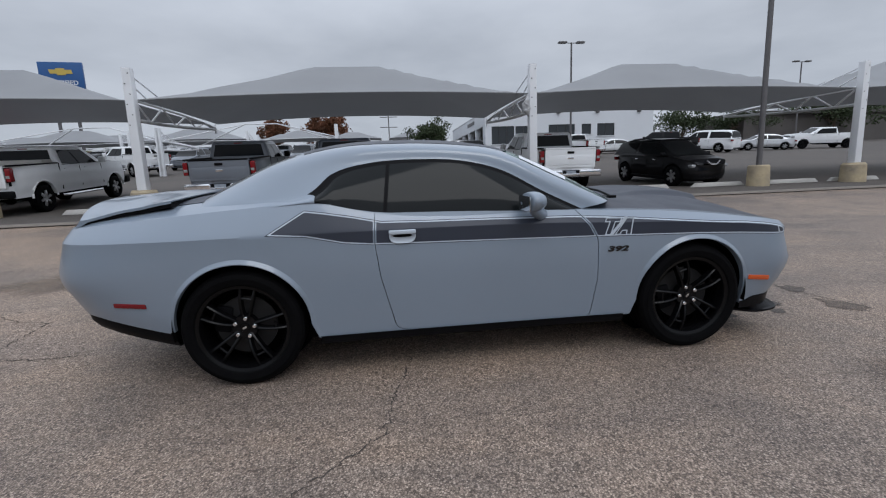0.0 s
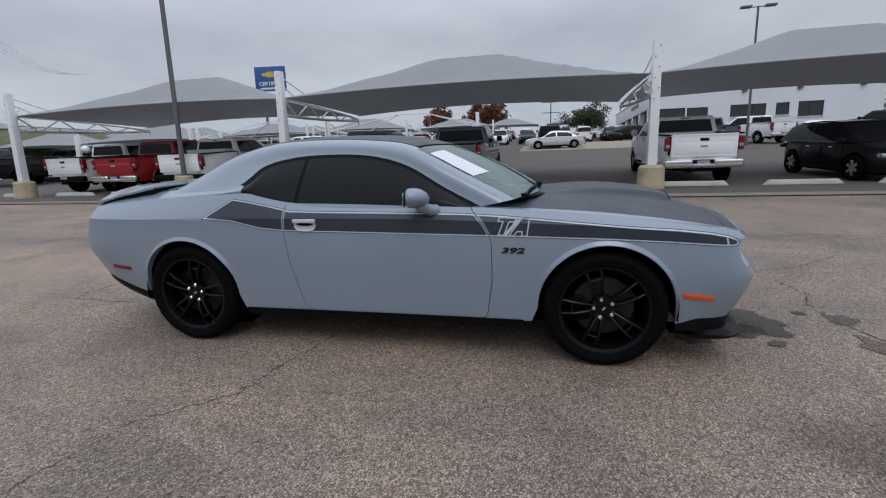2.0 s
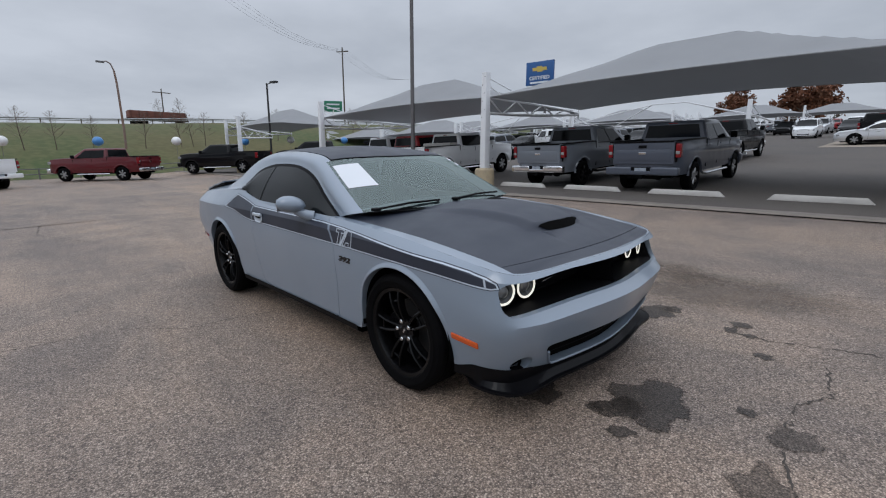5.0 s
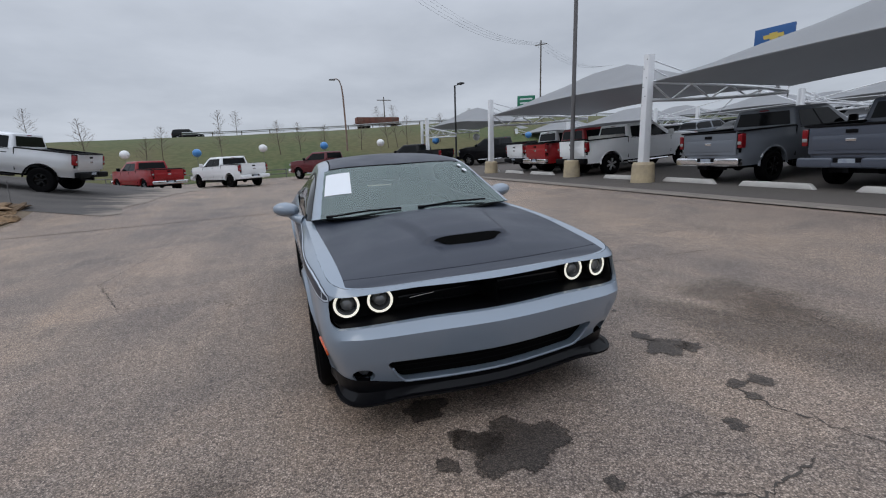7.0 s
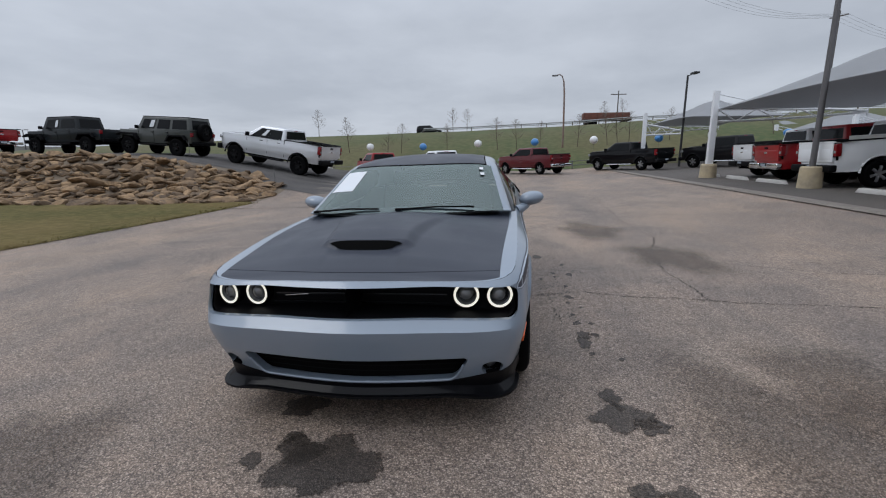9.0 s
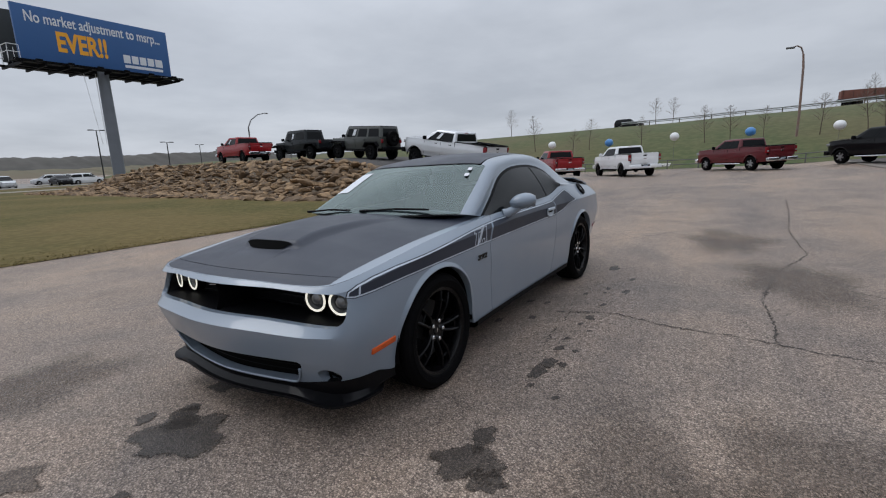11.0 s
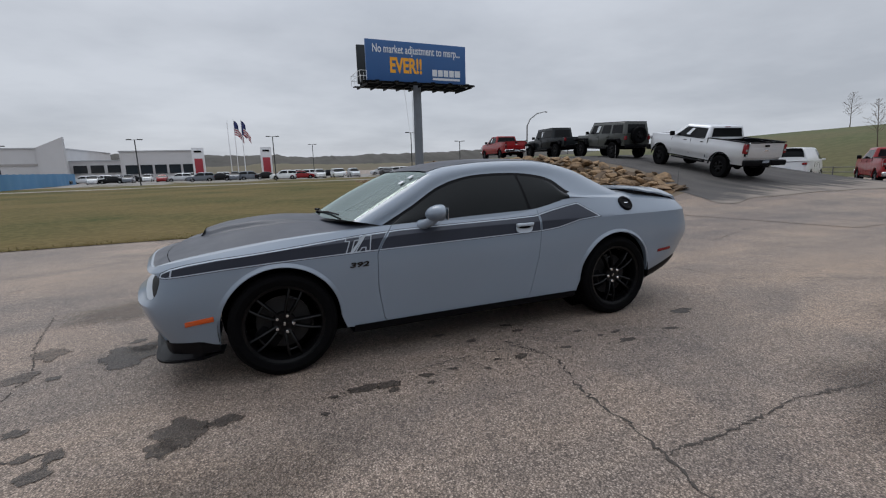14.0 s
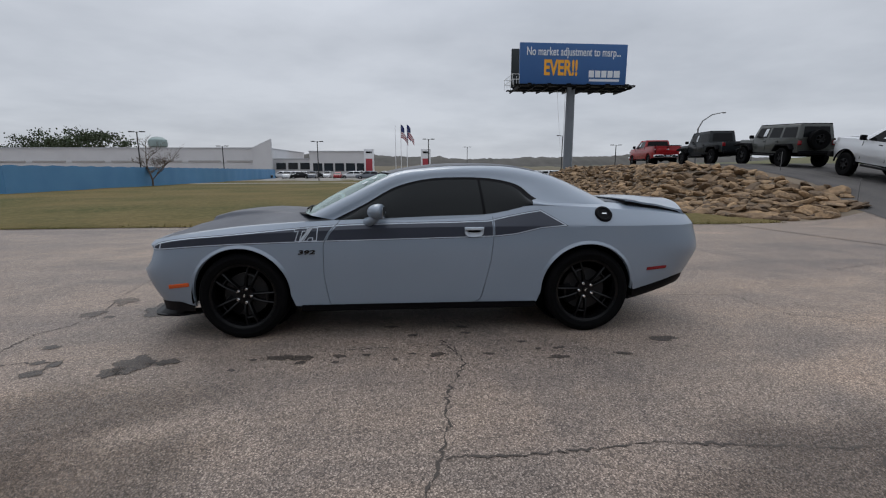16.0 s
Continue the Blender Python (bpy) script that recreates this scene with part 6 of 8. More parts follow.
    for s in (-1, 1):
        part("tail_lamp", block(0.14, 0.30, 0.13, (L0 + 0.11, s * (W / 2 - 0.24), belt - 0.15), 0.04, 3), REDLENS, v)
        part("headlamp", block(0.30, 0.30, 0.11, (L1 - 0.25, s * (W / 2 - 0.31), hood - 0.20), 0.045, 3), CARLENS, v)
        part("door_mirror", block(0.11, 0.19, 0.12, (xf - 0.22, s * (W / 2 + 0.04), belt + 0.06), 0.04, 3), body, v)
        if not fine:
            continue
        part("sill_trim", block(L * 0.42, 0.05, 0.07, (0, s * (W / 2 - 0.055), sill + 0.02), 0.015), BLACK, v)
        for x in (-0.55, 0.40):
            part("door_handle", block(0.17, 0.025, 0.03, (x, s * (W / 2 - 0.012), belt - 0.13), 0.008), CHROME, v)
        for x in (-0.80, 0.02, 0.85):
            part("door_seam", block(0.010, 0.012, belt - sill - 0.22, (x, s * (W / 2 - 0.006), (belt + sill) / 2), 0.003), DIM, v)
    part("grille", block(0.08, W * 0.46, 0.14, (L1 - 0.055, 0, hood - 0.27), 0.03), BLACK, v)
    part("lower_intake", block(0.10, W * 0.46, 0.12, (L1 - 0.055, 0, sill + 0.12), 0.03), BLACK, v)
    part("rear_diffuser", block(0.10, W * 0.6, 0.12, (L0 + 0.06, 0, sill + 0.07), 0.03), BLACK, v)
    part("number_plate", block(0.012, 0.30, 0.14, (L0 - 0.01, 0, belt - 0.36), 0.003), PAPER, v)
    part("underside", block(L * 0.86, W * 0.72, 0.2, (0, 0, sill + 0.02), 0.02), DIM, v)
    for x in (wb, -wb):
        for s in (1, -1):
            plain_wheel(v, r, r * 0.66, 0.24, rims, Matrix.Translation((x, s * (W / 2 - 0.12), r)) @ pose(0, 0, 0, 0, 31 * x, 0 if s > 0 else 180))
    return v


def off_roader(label, body, mx, bed=False, name="off_roader"):
    """A boxy four-door off-roader: narrow tub, flat black fenders, upright cabin, slotted nose."""
    v = thing(name, label, "off-roader", mx, "vehicles on the mound")
    L0, L1, r, belt = (-2.95 if bed else -2.30), 2.30, 0.43, 1.26
    wf, wr = 1.52, (-2.02 if bed else -1.46)
    def slab(outline_, y0, y1, bev=0.02):
        return prism(outline_, y0, y1, bev)
    tub = [(L0 + 0.04, 0.66), (wr - 0.52, 0.66), (wr - 0.46, 0.98), (wr + 0.46, 0.98), (wr + 0.56, 0.60), (0.88, 0.60), (1.02, 0.92), (1.02, belt), (L0 + (1.50 if bed else 0.02), belt), (L0 + (1.46 if bed else 0.02), belt if not bed else 1.20), (L0 + 0.04, 1.20 if bed else belt)]
    part("body", slab(tub, -0.80, 0.80, 0.025), body, v)
    part("hood", block(1.30, 1.46, 0.34, (1.63, 0, 1.06), 0.07, 3, 0.93), body, v)
    part("hood_bulge", block(0.95, 0.74, 0.06, (1.58, 0, 1.245), 0.025, 2, 0.9), body, v)
    nose = part("grille", block(0.10, 1.30, 0.50, (2.25, 0, 0.98), 0.04, 2), body, v)
    for k in range(7):
        part("grille_slot", block(0.02, 0.055, 0.30, (2.298, -0.27 + 0.09 * k, 1.0), 0.008), DIM, nose)
    for s in (-1, 1):
        part("headlamp", moved(lathe([(0.10, -0.03), (0.105, 0.02), (0.06, 0.035), (0.0, 0.04)], 20, 'X'), Matrix.Translation((2.29, s * 0.49, 1.03))), CARLENS, v, "round headlamp")
        front = [(wf - 0.66, 0.74), (wf - 0.44, 1.06), (wf + 0.40, 1.08), (wf + 0.74, 0.96), (wf + 0.74, 0.90), (wf + 0.42, 0.99), (wf - 0.38, 0.98), (wf - 0.56, 0.70)]
        rear = [(wr - 0.62, 0.80), (wr - 0.46, 1.04), (wr + 0.42, 1.04), (wr + 0.66, 0.70), (wr + 0.56, 0.70), (wr + 0.36, 0.96), (wr - 0.40, 0.96), (wr - 0.54, 0.80)]
        y0, y1 = sorted((s * 0.74, s * 0.985))
        part("fender_flare", slab(front, y0, y1, 0.012), BLACK, v)
        part("fender_flare", slab(rear, y0, y1, 0.012), BLACK, v)
        part("step_bar", tube([(-0.88, s * 0.84, 0.52), (0.86, s * 0.84, 0.52)], 0.05, 8), BLACK, v)
        part("door_mirror", block(0.10, 0.20, 0.17, (0.82, s * 0.98, 1.36), 0.04, 3), BLACK, v)
        for x in (0.93, -0.02, -0.92):
            part("door_seam", block(0.012, 0.012, 0.52, (x, s * 0.801, 0.94)), DIM, v)
        for x in (0.08, -0.84):
            part("door_handle", block(0.15, 0.03, 0.04, (x, s * 0.812, 1.13), 0.01), BLACK, v)
        part("tail_lamp", block(0.08, 0.14, 0.20, (L0 + 0.02, s * 0.74, 1.08), 0.02), REDLENS, v)
    xb = L0 + (1.52 if bed else 0.08)
    b, t = (xb, 1.04, 0.785, belt - 0.01), (xb + 0.10, 0.70, 0.685, 1.90)
    cab = part("cab", cab_shell(b, t, 0.055), body, v)
    part("hard_top", block(t[1] - t[0] - 0.02, 1.34, 0.05, ((t[0] + t[1]) / 2, 0, 1.905), 0.02), BLACK, cab, "black hard top")
    part("windscreen", pane(b, t, 'f', 0.07, 0.93, 0.10, 0.88), WINDOW, cab)
    part("rear_window", pane(b, t, 'b', 0.12, 0.88, 0.12, 0.82), WINDOW, cab)
    cuts = ((0.05, 0.46), (0.53, 0.90)) if bed else ((0.05, 0.33), (0.38, 0.62), (0.67, 0.93))
    for s in 'lr':
        for c0, c1 in cuts:
            part("window", pane(b, t, s, c0, c1, 0.10, 0.80), WINDOW, cab)
    part("price_sheet", pane(b, t, 'l', cuts[-1][0] + 0.02, cuts[-1][0] + 0.10, 0.20, 0.74, 0.014), PAPER, cab, "white sheet in the window")
    part("front_bumper", block(0.16, 1.52, 0.20, (2.38, 0, 0.66), 0.05, 2), BLACK, v)
    part("rear_bumper", block(0.16, 1.50, 0.18, (L0 - 0.04, 0, 0.66), 0.04, 2), BLACK, v)
    part("underside", block(L1 - L0 - 0.5, 1.0, 0.18, ((L0 + L1) / 2, 0, 0.56), 0.02), DIM, v)
    if bed:
        part("bed_cover", block(1.40, 1.44, 0.04, (L0 + 0.76, 0, 1.21), 0.015), BLACK, v)
    else:
        plain_wheel(v, r, r * 0.52, 0.26, "black", Matrix.Translation((L0 - 0.15, 0.05, 1.22)) @ pose(0, 0, 0, 0, 0, 90))
    for x in (wf, wr):
        for s in (1, -1):
            plain_wheel(v, r, r * 0.54, 0.28, "black", Matrix.Translation((x, s * 0.83, r)) @ pose(0, 0, 0, 0, 31 * x, 0 if s > 0 else 180))
    return v


def on_lot(x, y, yaw, up=0.006):
    """A pose on the sloping lot; yaw is the nose's direction."""
    e = 0.6
    sx, sy = (gz(x + e, y) - gz(x - e, y)) / (2 * e), (gz(x, y + e) - gz(x, y - e)) / (2 * e)
    n = Vector((-sx, -sy, 1)).normalized()
    f = Vector((math.cos(radians(yaw)), math.sin(radians(yaw)), 0))
    f = (f - n * f.dot(n)).normalized()
    l = n.cross(f)
    m = Matrix((f, l, n)).transposed().to_4x4()
    m.translation = (x, y, gz(x, y) + up)
    return m


# under the first canopies, noses away from the kerb
def backed(x, label, body, **kw):
    return pickup(label, body, on_lot(x, 13.15 + kw.pop("dy", 0.0), 90 + kw.pop("turn", 0.0)), **kw)


backed(-17.3, "white pickup backed against a wheel stop", P_WHITE, rims="grey", bumper=BLACK, dy=0.5)
backed(-14.35, "bright red crew-cab pickup with chrome bumper", P_RED, rims="alloy")
backed(-11.55, "white pickup with a white tool box in its bed", P_WHITE, rims="alloy", toolbox=True, bumper=BLACK)
backed(-5.2, "slate grey pickup with chrome bumper corners", P_GREY, rims="black")
backed(-1.82, "dark grey crew-cab pickup with bright wheels", P_DGREY, rims="alloy", bumper=P_DGREY)
backed(5.22, "white crew-cab pickup with chrome rear bumper", P_WHITE, rims="grey", dy=0.05)
crossover = wagon("black compact crossover with its nose to the kerb", P_BLACK, on_lot(9.75, 12.2, -82), L=4.15, W=1.78, H=1.58, r=0.345, nose=1.0, waist=0.63, sq=4.4)
part("grille_trim", merge(tube([(2.075, 0.26, 0.86), (2.10, 0.10, 0.74), (2.10, -0.10, 0.74), (2.075, -0.26, 0.86)], 0.022, 8)), CHROME, crossover, "chrome grille bar")
for s in (-1, 1):
    part("round_lamp", moved(lathe([(0.085, -0.06), (0.085, 0.0), (0.05, 0.02), (0.0, 0.025)], 20, 'X'), pose(1.955, s * 0.56, 0.66, 0, 0, s * 22)), CARLENS, crossover, "round driving lamp")
    part("roof_rail_bar", tube([(0.35, s * 0.60, 1.53), (-0.4, s * 0.62, 1.575), (-1.4, s * 0.58, 1.50)], 0.02, 6), BLACK, crossover)
pickup("white pickup parked askew in the second row", P_WHITE, on_lot(-17.2, 29.6, 142), rims="alloy")
pickup("black crew-cab pickup beside the white post", P_BLACK, on_lot(-27.3, 14.4, 214), rims="alloy", bumper=P_BLACK)
pickup("dark pickup in the second row", P_BLACK, on_lot(-3.4, 24.0, 90), rims="alloy")
pickup("black pickup in the second row", P_BLACK, on_lot(1.2, 40.0, 90), rims="grey")
# open lot before the white building
pickup("white crew-cab pickup parked before the dealership", P_WHITE, on_lot(15.6, 35.2, 110), rims="alloy")
pickup("dark grey pickup with a lettered tailgate on the open lot", P_DGREY, on_lot(10.9, 30.2, 96), rims="black", bumper=BLACK)
wagon("white sports saloon parked before the dealership", P_WHITE, on_lot(21.6, 39.5, 170), L=4.8, W=1.9, H=1.38, r=0.34, name="saloon_car", cat="car", sedan=True)
wagon("small red car beside the white saloon", P_RED, on_lot(26.4, 41.5, 165), L=4.2, W=1.8, H=1.4, r=0.32, name="saloon_car", cat="car", sedan=True)
pickup("black pickup parked on the open lot", P_BLACK, on_lot(23.4, 34.0, 100), rims="grey", bumper=P_BLACK)
wagon("white full-size sport utility on the open lot", P_WHITE, on_lot(28.4, 35.4, 118), L=5.5, W=2.05, H=1.92, r=0.40, nose=1.45, sq=7.0)
wagon("silver saloon parked on the open lot", P_SILVER, on_lot(34.4, 35.6, 160), L=4.9, W=1.84, H=1.45, r=0.34, name="saloon_car", cat="car", sedan=True)
pickup("white pickup at the end of the open lot", P_WHITE, on_lot(40.2, 35.6, 165), rims="black", bumper=P_WHITE)
wagon("silver saloon parked side-on on the pale strip", P_SILVER, on_lot(1.6, 37.0, 188), L=4.9, W=1.85, H=1.45, r=0.34, name="saloon_car", cat="car", sedan=True)
for k in range(5):
    wagon("%s parked along the porch" % ("white car" if k % 2 else "dark car"), P_WHITE if k % 2 else P_BLACK, on_lot(9.0, 51.0 + 4.2 * k, 190), L=4.7, W=1.85, H=1.6, r=0.34, name="parked_car", cat="car", group="cars along the porch")
# along the foot of the embankment
pickup("dark red crew-cab pickup below the embankment", P_DRED, on_lot(-31.3, 2.2, 222), rims="alloy", bumper=CHROME)
pickup("black crew-cab pickup below the embankment", P_BLACK, on_lot(-30.2, 8.9, 218), rims="alloy", bumper=P_BLACK)
pickup("bright red crew-cab pickup below the embankment", P_RED, on_lot(-29.0, -9.0, 216), rims="grey", bumper=CHROME)
pickup("white crew-cab pickup below the embankment", P_WHITE, on_lot(-28.6, -4.3, 216), rims="black", bumper=P_WHITE)
wagon("white panel van below the embankment", P_WHITE, on_lot(-31.0, -14.6, 200), L=5.4, W=2.0, H=2.1, r=0.36, name="van", cat="van", van=True, sq=7)
# ---- paved mound with its rock slope ----
def mound_h(x, y):
    """Height of the paved mound over the ground."""
    a = smooth((-1.8 - y) / 18.0) * (1 - smooth((-36 - y) / 16))
    e = -10.5 - 1.6 * smooth((y + 12) / 3.0)
    w = smooth((e - x) / 4.6) if x > -18 else smooth((x + 29) / 6.0)
    return 1.95 * a * w


def mound_z(x, y):
    return gz(x, y) + mound_h(x, y)


def in_paved(v):
    """The paved top and ramp."""
    edge = -15.0 + 0.9 * smooth((v.y + 13) / 5)
    return min(edge - v.x + 1.5 * smooth((v.y + 9) / 4), v.x + 30, -6.1 - v.y - 0.10 * (v.x + 15) + 0.5 * noise.noise(Vector((v.x * 0.7, v.y * 0.7, 8))), v.y + 46)


mound_mesh = grid(60, 100, lambda a, b: (-30 + 20.5 * a, -52 + 51 * b, mound_z(-30 + 20.5 * a, -52 + 51 * b)))
RAMP = mat("ramp_asphalt", (0.088, 0.083, 0.081), 0.95, var=0.9, scale=0.45, fine=0.3, fscale=40, bump=0.6, bscale=50, dark=(0.04, 0.038, 0.038), spec=0.06)
def track_dust(m):
    """Streaks along the ramp and pale dust carried on to its ragged foot."""
    t = m.node_tree
    b = t.nodes["Principled BSDF"]
    src = b.inputs["Base Color"].links[0].from_socket
    co = t.nodes.new("ShaderNodeTexCoord")
    mp = t.nodes.new("ShaderNodeMapping")
    mp.inputs["Scale"].default_value = (2.6, 0.22, 1)
    st = t.nodes.new("ShaderNodeTexNoise")
    st.inputs["Scale"].default_value, st.inputs["Detail"].default_value = 1.0, 6
    t.links.new(co.outputs["Object"], mp.inputs["Vector"])
    t.links.new(mp.outputs[0], st.inputs["Vector"])
    sep = t.nodes.new("ShaderNodeSeparateXYZ")
    t.links.new(co.outputs["Object"], sep.inputs[0])

    def math_(op, a, c):
        n = t.nodes.new("ShaderNodeMath"); n.operation = op
        for i, q in enumerate((a, c)):
            if isinstance(q, (int, float)):
                n.inputs[i].default_value = q
            else:
                t.links.new(q, n.inputs[i])
        return n.outputs[0]

    def span(q, lo, hi, a, c):
        n = t.nodes.new("ShaderNodeMapRange"); n.interpolation_type = 'SMOOTHSTEP'
        n.inputs[1].default_value, n.inputs[2].default_value, n.inputs[3].default_value, n.inputs[4].default_value = lo, hi, a, c
        t.links.new(q, n.inputs[0])
        return n.outputs[0]
    patch = t.nodes.new("ShaderNodeTexNoise")
    patch.inputs["Scale"].default_value, patch.inputs["Detail"].default_value = 0.9, 7
    t.links.new(co.outputs["Object"], patch.inputs["Vector"])
    streak = span(st.outputs["Fac"], 0.38, 0.62, 0.0, 0.55)
    along = math_('ADD', sep.outputs[1], math_('MULTIPLY', math_('ADD', patch.outputs["Fac"], st.outputs["Fac"]), 3.4))
    toe = span(along, -4.2, -2.4, 0.0, 1.0)
    last = src
    for fac, col in ((streak, (0.115, 0.107, 0.101)), (toe, (0.262, 0.226, 0.196))):
        x = t.nodes.new("ShaderNodeMix"); x.data_type = 'RGBA'
        t.links.new(fac, x.inputs[0])
        t.links.new(last, x.inputs[6])
        x.inputs[7].default_value = (*col, 1)
        last = x.outputs[2]
    t.links.new(last, b.inputs["Base Color"])


track_dust(RAMP)
DIRT = mat("bare_soil", (0.15, 0.115, 0.08), 0.95, var=0.5, scale=1.5, bump=0.5, bscale=12)
def under_rocks(v):
    e = -10.5 - 1.6 * smooth((v.y + 12) / 3.0)
    return min(v.x - e + 4.6, e + 0.7 - v.x, -8.9 - v.y)


for nm, keep, mt, lab in (("mound", under_rocks, DIRT, "earth mound under the rocks"), ("apron", lambda v: -under_rocks(v), ASPHALT, "worn asphalt apron round the mound")):
    mm_ = clip(mound_mesh, keep)
    tagged(part(nm, ([v + Vector((0, 0, 0.008)) for v in mm_[0]], mm_[1]), mt), lab, nm, "", "structure")
pv = clip(mound_mesh, in_paved)
tagged(part("ramp", ([v + Vector((0, 0, 0.022)) for v in pv[0]], pv[1]), RAMP), "asphalt display ramp on the mound", "ramp", "", "structure")


def rock_data(seed):
    rnd = random.Random(seed)
    off = Vector((rnd.uniform(0, 50), rnd.uniform(0, 50), rnd.uniform(0, 50)))
    sx, sy, sz = rnd.uniform(0.95, 1.7), rnd.uniform(0.75, 1.15), rnd.uniform(0.32, 0.55)
    def fn(bm):
        bmesh.ops.create_icosphere(bm, subdivisions=2, radius=0.5)
        for v in bm.verts:
            p = v.co.copy()
            # flat, broken faces: squash towards a few planes
            for k in range(9):
                n = Vector((rnd_dirs[k][0], rnd_dirs[k][1], rnd_dirs[k][2]))
                d = p.dot(n) - 0.30
                if d > 0:
                    p -= n * d * 0.97
            p *= 1 + 0.10 * noise.noise(v.co * 2.6 + off)
            v.co = Vector((p.x * sx, p.y * sy, p.z * sz))
    rnd_dirs = []
    for k in range(9):
        v = Vector((rnd.gauss(0, 1), rnd.gauss(0, 1), rnd.gauss(0, 1))).normalized()
        rnd_dirs.append(tuple(v))
    return data("rock", from_bm(fn), ROCK, 14)


ROCK = mat("tan_limestone", (0.31, 0.205, 0.115), 0.92, var=0.9, scale=2.6, bump=1.0, bscale=7, fine=0.45, fscale=9, rand=0.85, dark=(0.060, 0.046, 0.037), spec=0.2)
ROCKI = ROCK.copy()
ROCKI.name = "tan_limestone_joined"
for nd in list(ROCKI.node_tree.nodes):
    if nd.bl_idname == "ShaderNodeObjectInfo":
        geo = ROCKI.node_tree.nodes.new("ShaderNodeNewGeometry")
        for lk in list(nd.outputs["Random"].links):
            ROCKI.node_tree.links.new(geo.outputs["Random Per Island"], lk.to_socket)
rocks = [rock_data(k) for k in range(14)]
rock_wall = thing("rock_slope", "slope of piled tan limestone boulders beside the lawn", "rubble")
rr = random.Random(4)
spots = []
tries = 0
while len(spots) < 1350 and tries < 45000:
    tries += 1
    if rr.random() < 0.22:
        x, y = rr.uniform(-15.3, -11.0), rr.uniform(-13.2, -9.2)
    else:
        x, y = rr.uniform(-16.0, -9.9), rr.uniform(-50, -11.5)
    h = mound_h(x, y)
    e = -10.5 - 1.6 * smooth((y + 12) / 3.0)
    if not (-4.0 < x - e < 0.5) or (x < -14.6 and y > -10.0):
        continue
    if y > -11 and x < -14.8:
        continue
    if any((x - a) ** 2 + (y - b) ** 2 < (0.075 if x > -13.6 else 0.11) for a, b in spots):
        continue
    spots.append((x, y))
spots.sort(key=lambda p: -p[1] - 0.3 * p[0])
rest_v, rest_f = [], []
for i, (x, y) in enumerate(spots):
    k = rr.uniform(0.38, 0.78) * (1.0 if rr.random() < 0.85 else 1.35)
    d = rocks[rr.randrange(14)]
    m = pose(x, y, mound_z(x, y) + 0.05 * k, rr.uniform(-20, 20), rr.uniform(-10, 30), rr.uniform(0, 360)) @ Matrix.Scale(k, 4)
    if i < 290:
        part("rock", d, None, rock_wall).matrix_basis = m
    else:
        n = len(rest_v)
        rest_v += [m @ v.co for v in d.vertices]
        rest_f += [tuple(n + j for j in p.vertices) for p in d.polygons]
tagged(part("rubble", (rest_v, rest_f), ROCKI, rock_wall, "", 14), kind="stuff")
SLAB = [rocks[1], rocks[5]]
for k in range(9):
    o = part("flat_stone", SLAB[k % 2], None, rock_wall)
    o.matrix_basis = pose(-10.6 - 0.5 * k, -12.6 + 0.36 * k + 0.1 * (k % 2), gz(-11, -12) + mound_h(-10.6 - 0.5 * k, -12.6 + 0.36 * k) + 0.04, 0, 4, 35 + 20 * (k % 3)) @ Matrix.Diagonal((1.3, 0.75, 0.42, 1))


def on_mound(x, y, yaw):
    f = Vector((math.cos(radians(yaw)), math.sin(radians(yaw)), 0))
    h = lambda d: mound_z(x + f.x * d, y + f.y * d) + 0.024
    f3 = Vector((f.x, f.y, (h(1.8) - h(-1.8)) / 3.6)).normalized()
    l = Vector((-f.y, f.x, 0))
    n = f3.cross(l).normalized()
    m = Matrix((f3, l, n)).transposed().to_4x4()
    m.translation = (x, y, (h(1.8) + h(-1.8)) / 2)
    return m


sil = pickup("silver lifted crew-cab pickup climbing the ramp", P_SILVER, on_mound(-18.2, -11.35, 260.5) @ Matrix.Scale(1.03, 4), rims="black", bumper=BLACK, lifted=0.14, sheet_on=True, group="vehicles on the mound")
off_roader("olive grey four-door off-roader with a spare wheel", P_OLIVE, on_mound(-18.4, -17.8, 264) @ Matrix.Scale(1.03, 4))
off_roader("dark green-grey off-road pickup on the mound", P_DARKG, on_mound(-18.6, -23.8, 264) @ Matrix.Scale(1.03, 4), True, "off_road_pickup")
pickup("red crew-cab pickup at the end of the mound", P_RED, on_mound(-18.8, -31.2, 262), rims="black", bumper=CHROME, lifted=0.05, sheet_on=True, group="vehicles on the mound")
for x, y in ((-14.6, -9.6), (-15.9, -14.6)):
    sk = thing("survey_stake", "thin dark stake by the ramp", "stake", pose(x, y, mound_z(x, y)))
    part("rod", tube([(0, 0, -0.1), (0, 0, 0.85)], 0.012, 6), POLE, sk)

# ---- lawn ----
def grass_material():
    m = mat("winter_grass", (0.122, 0.092, 0.037), 0.95, var=0.95, scale=0.16, fine=0.35, fscale=5, bump=1.0, bscale=14, dark=(0.046, 0.056, 0.016), spec=0.1)
    return m


GRASS = grass_material()


def lawn_edge(x):
    return -8.75 - 0.25 * math.sin(x * 0.22)


def in_lawn(v):
    far = -44 - 0.0 * v.x
    e = -10.1 - 1.6 * smooth((v.y + 12) / 3.0)
    return min(lawn_edge(v.x) - v.y, 70 - v.x, v.y + 92, max(v.x - e, -42 - v.y), v.x + 70)


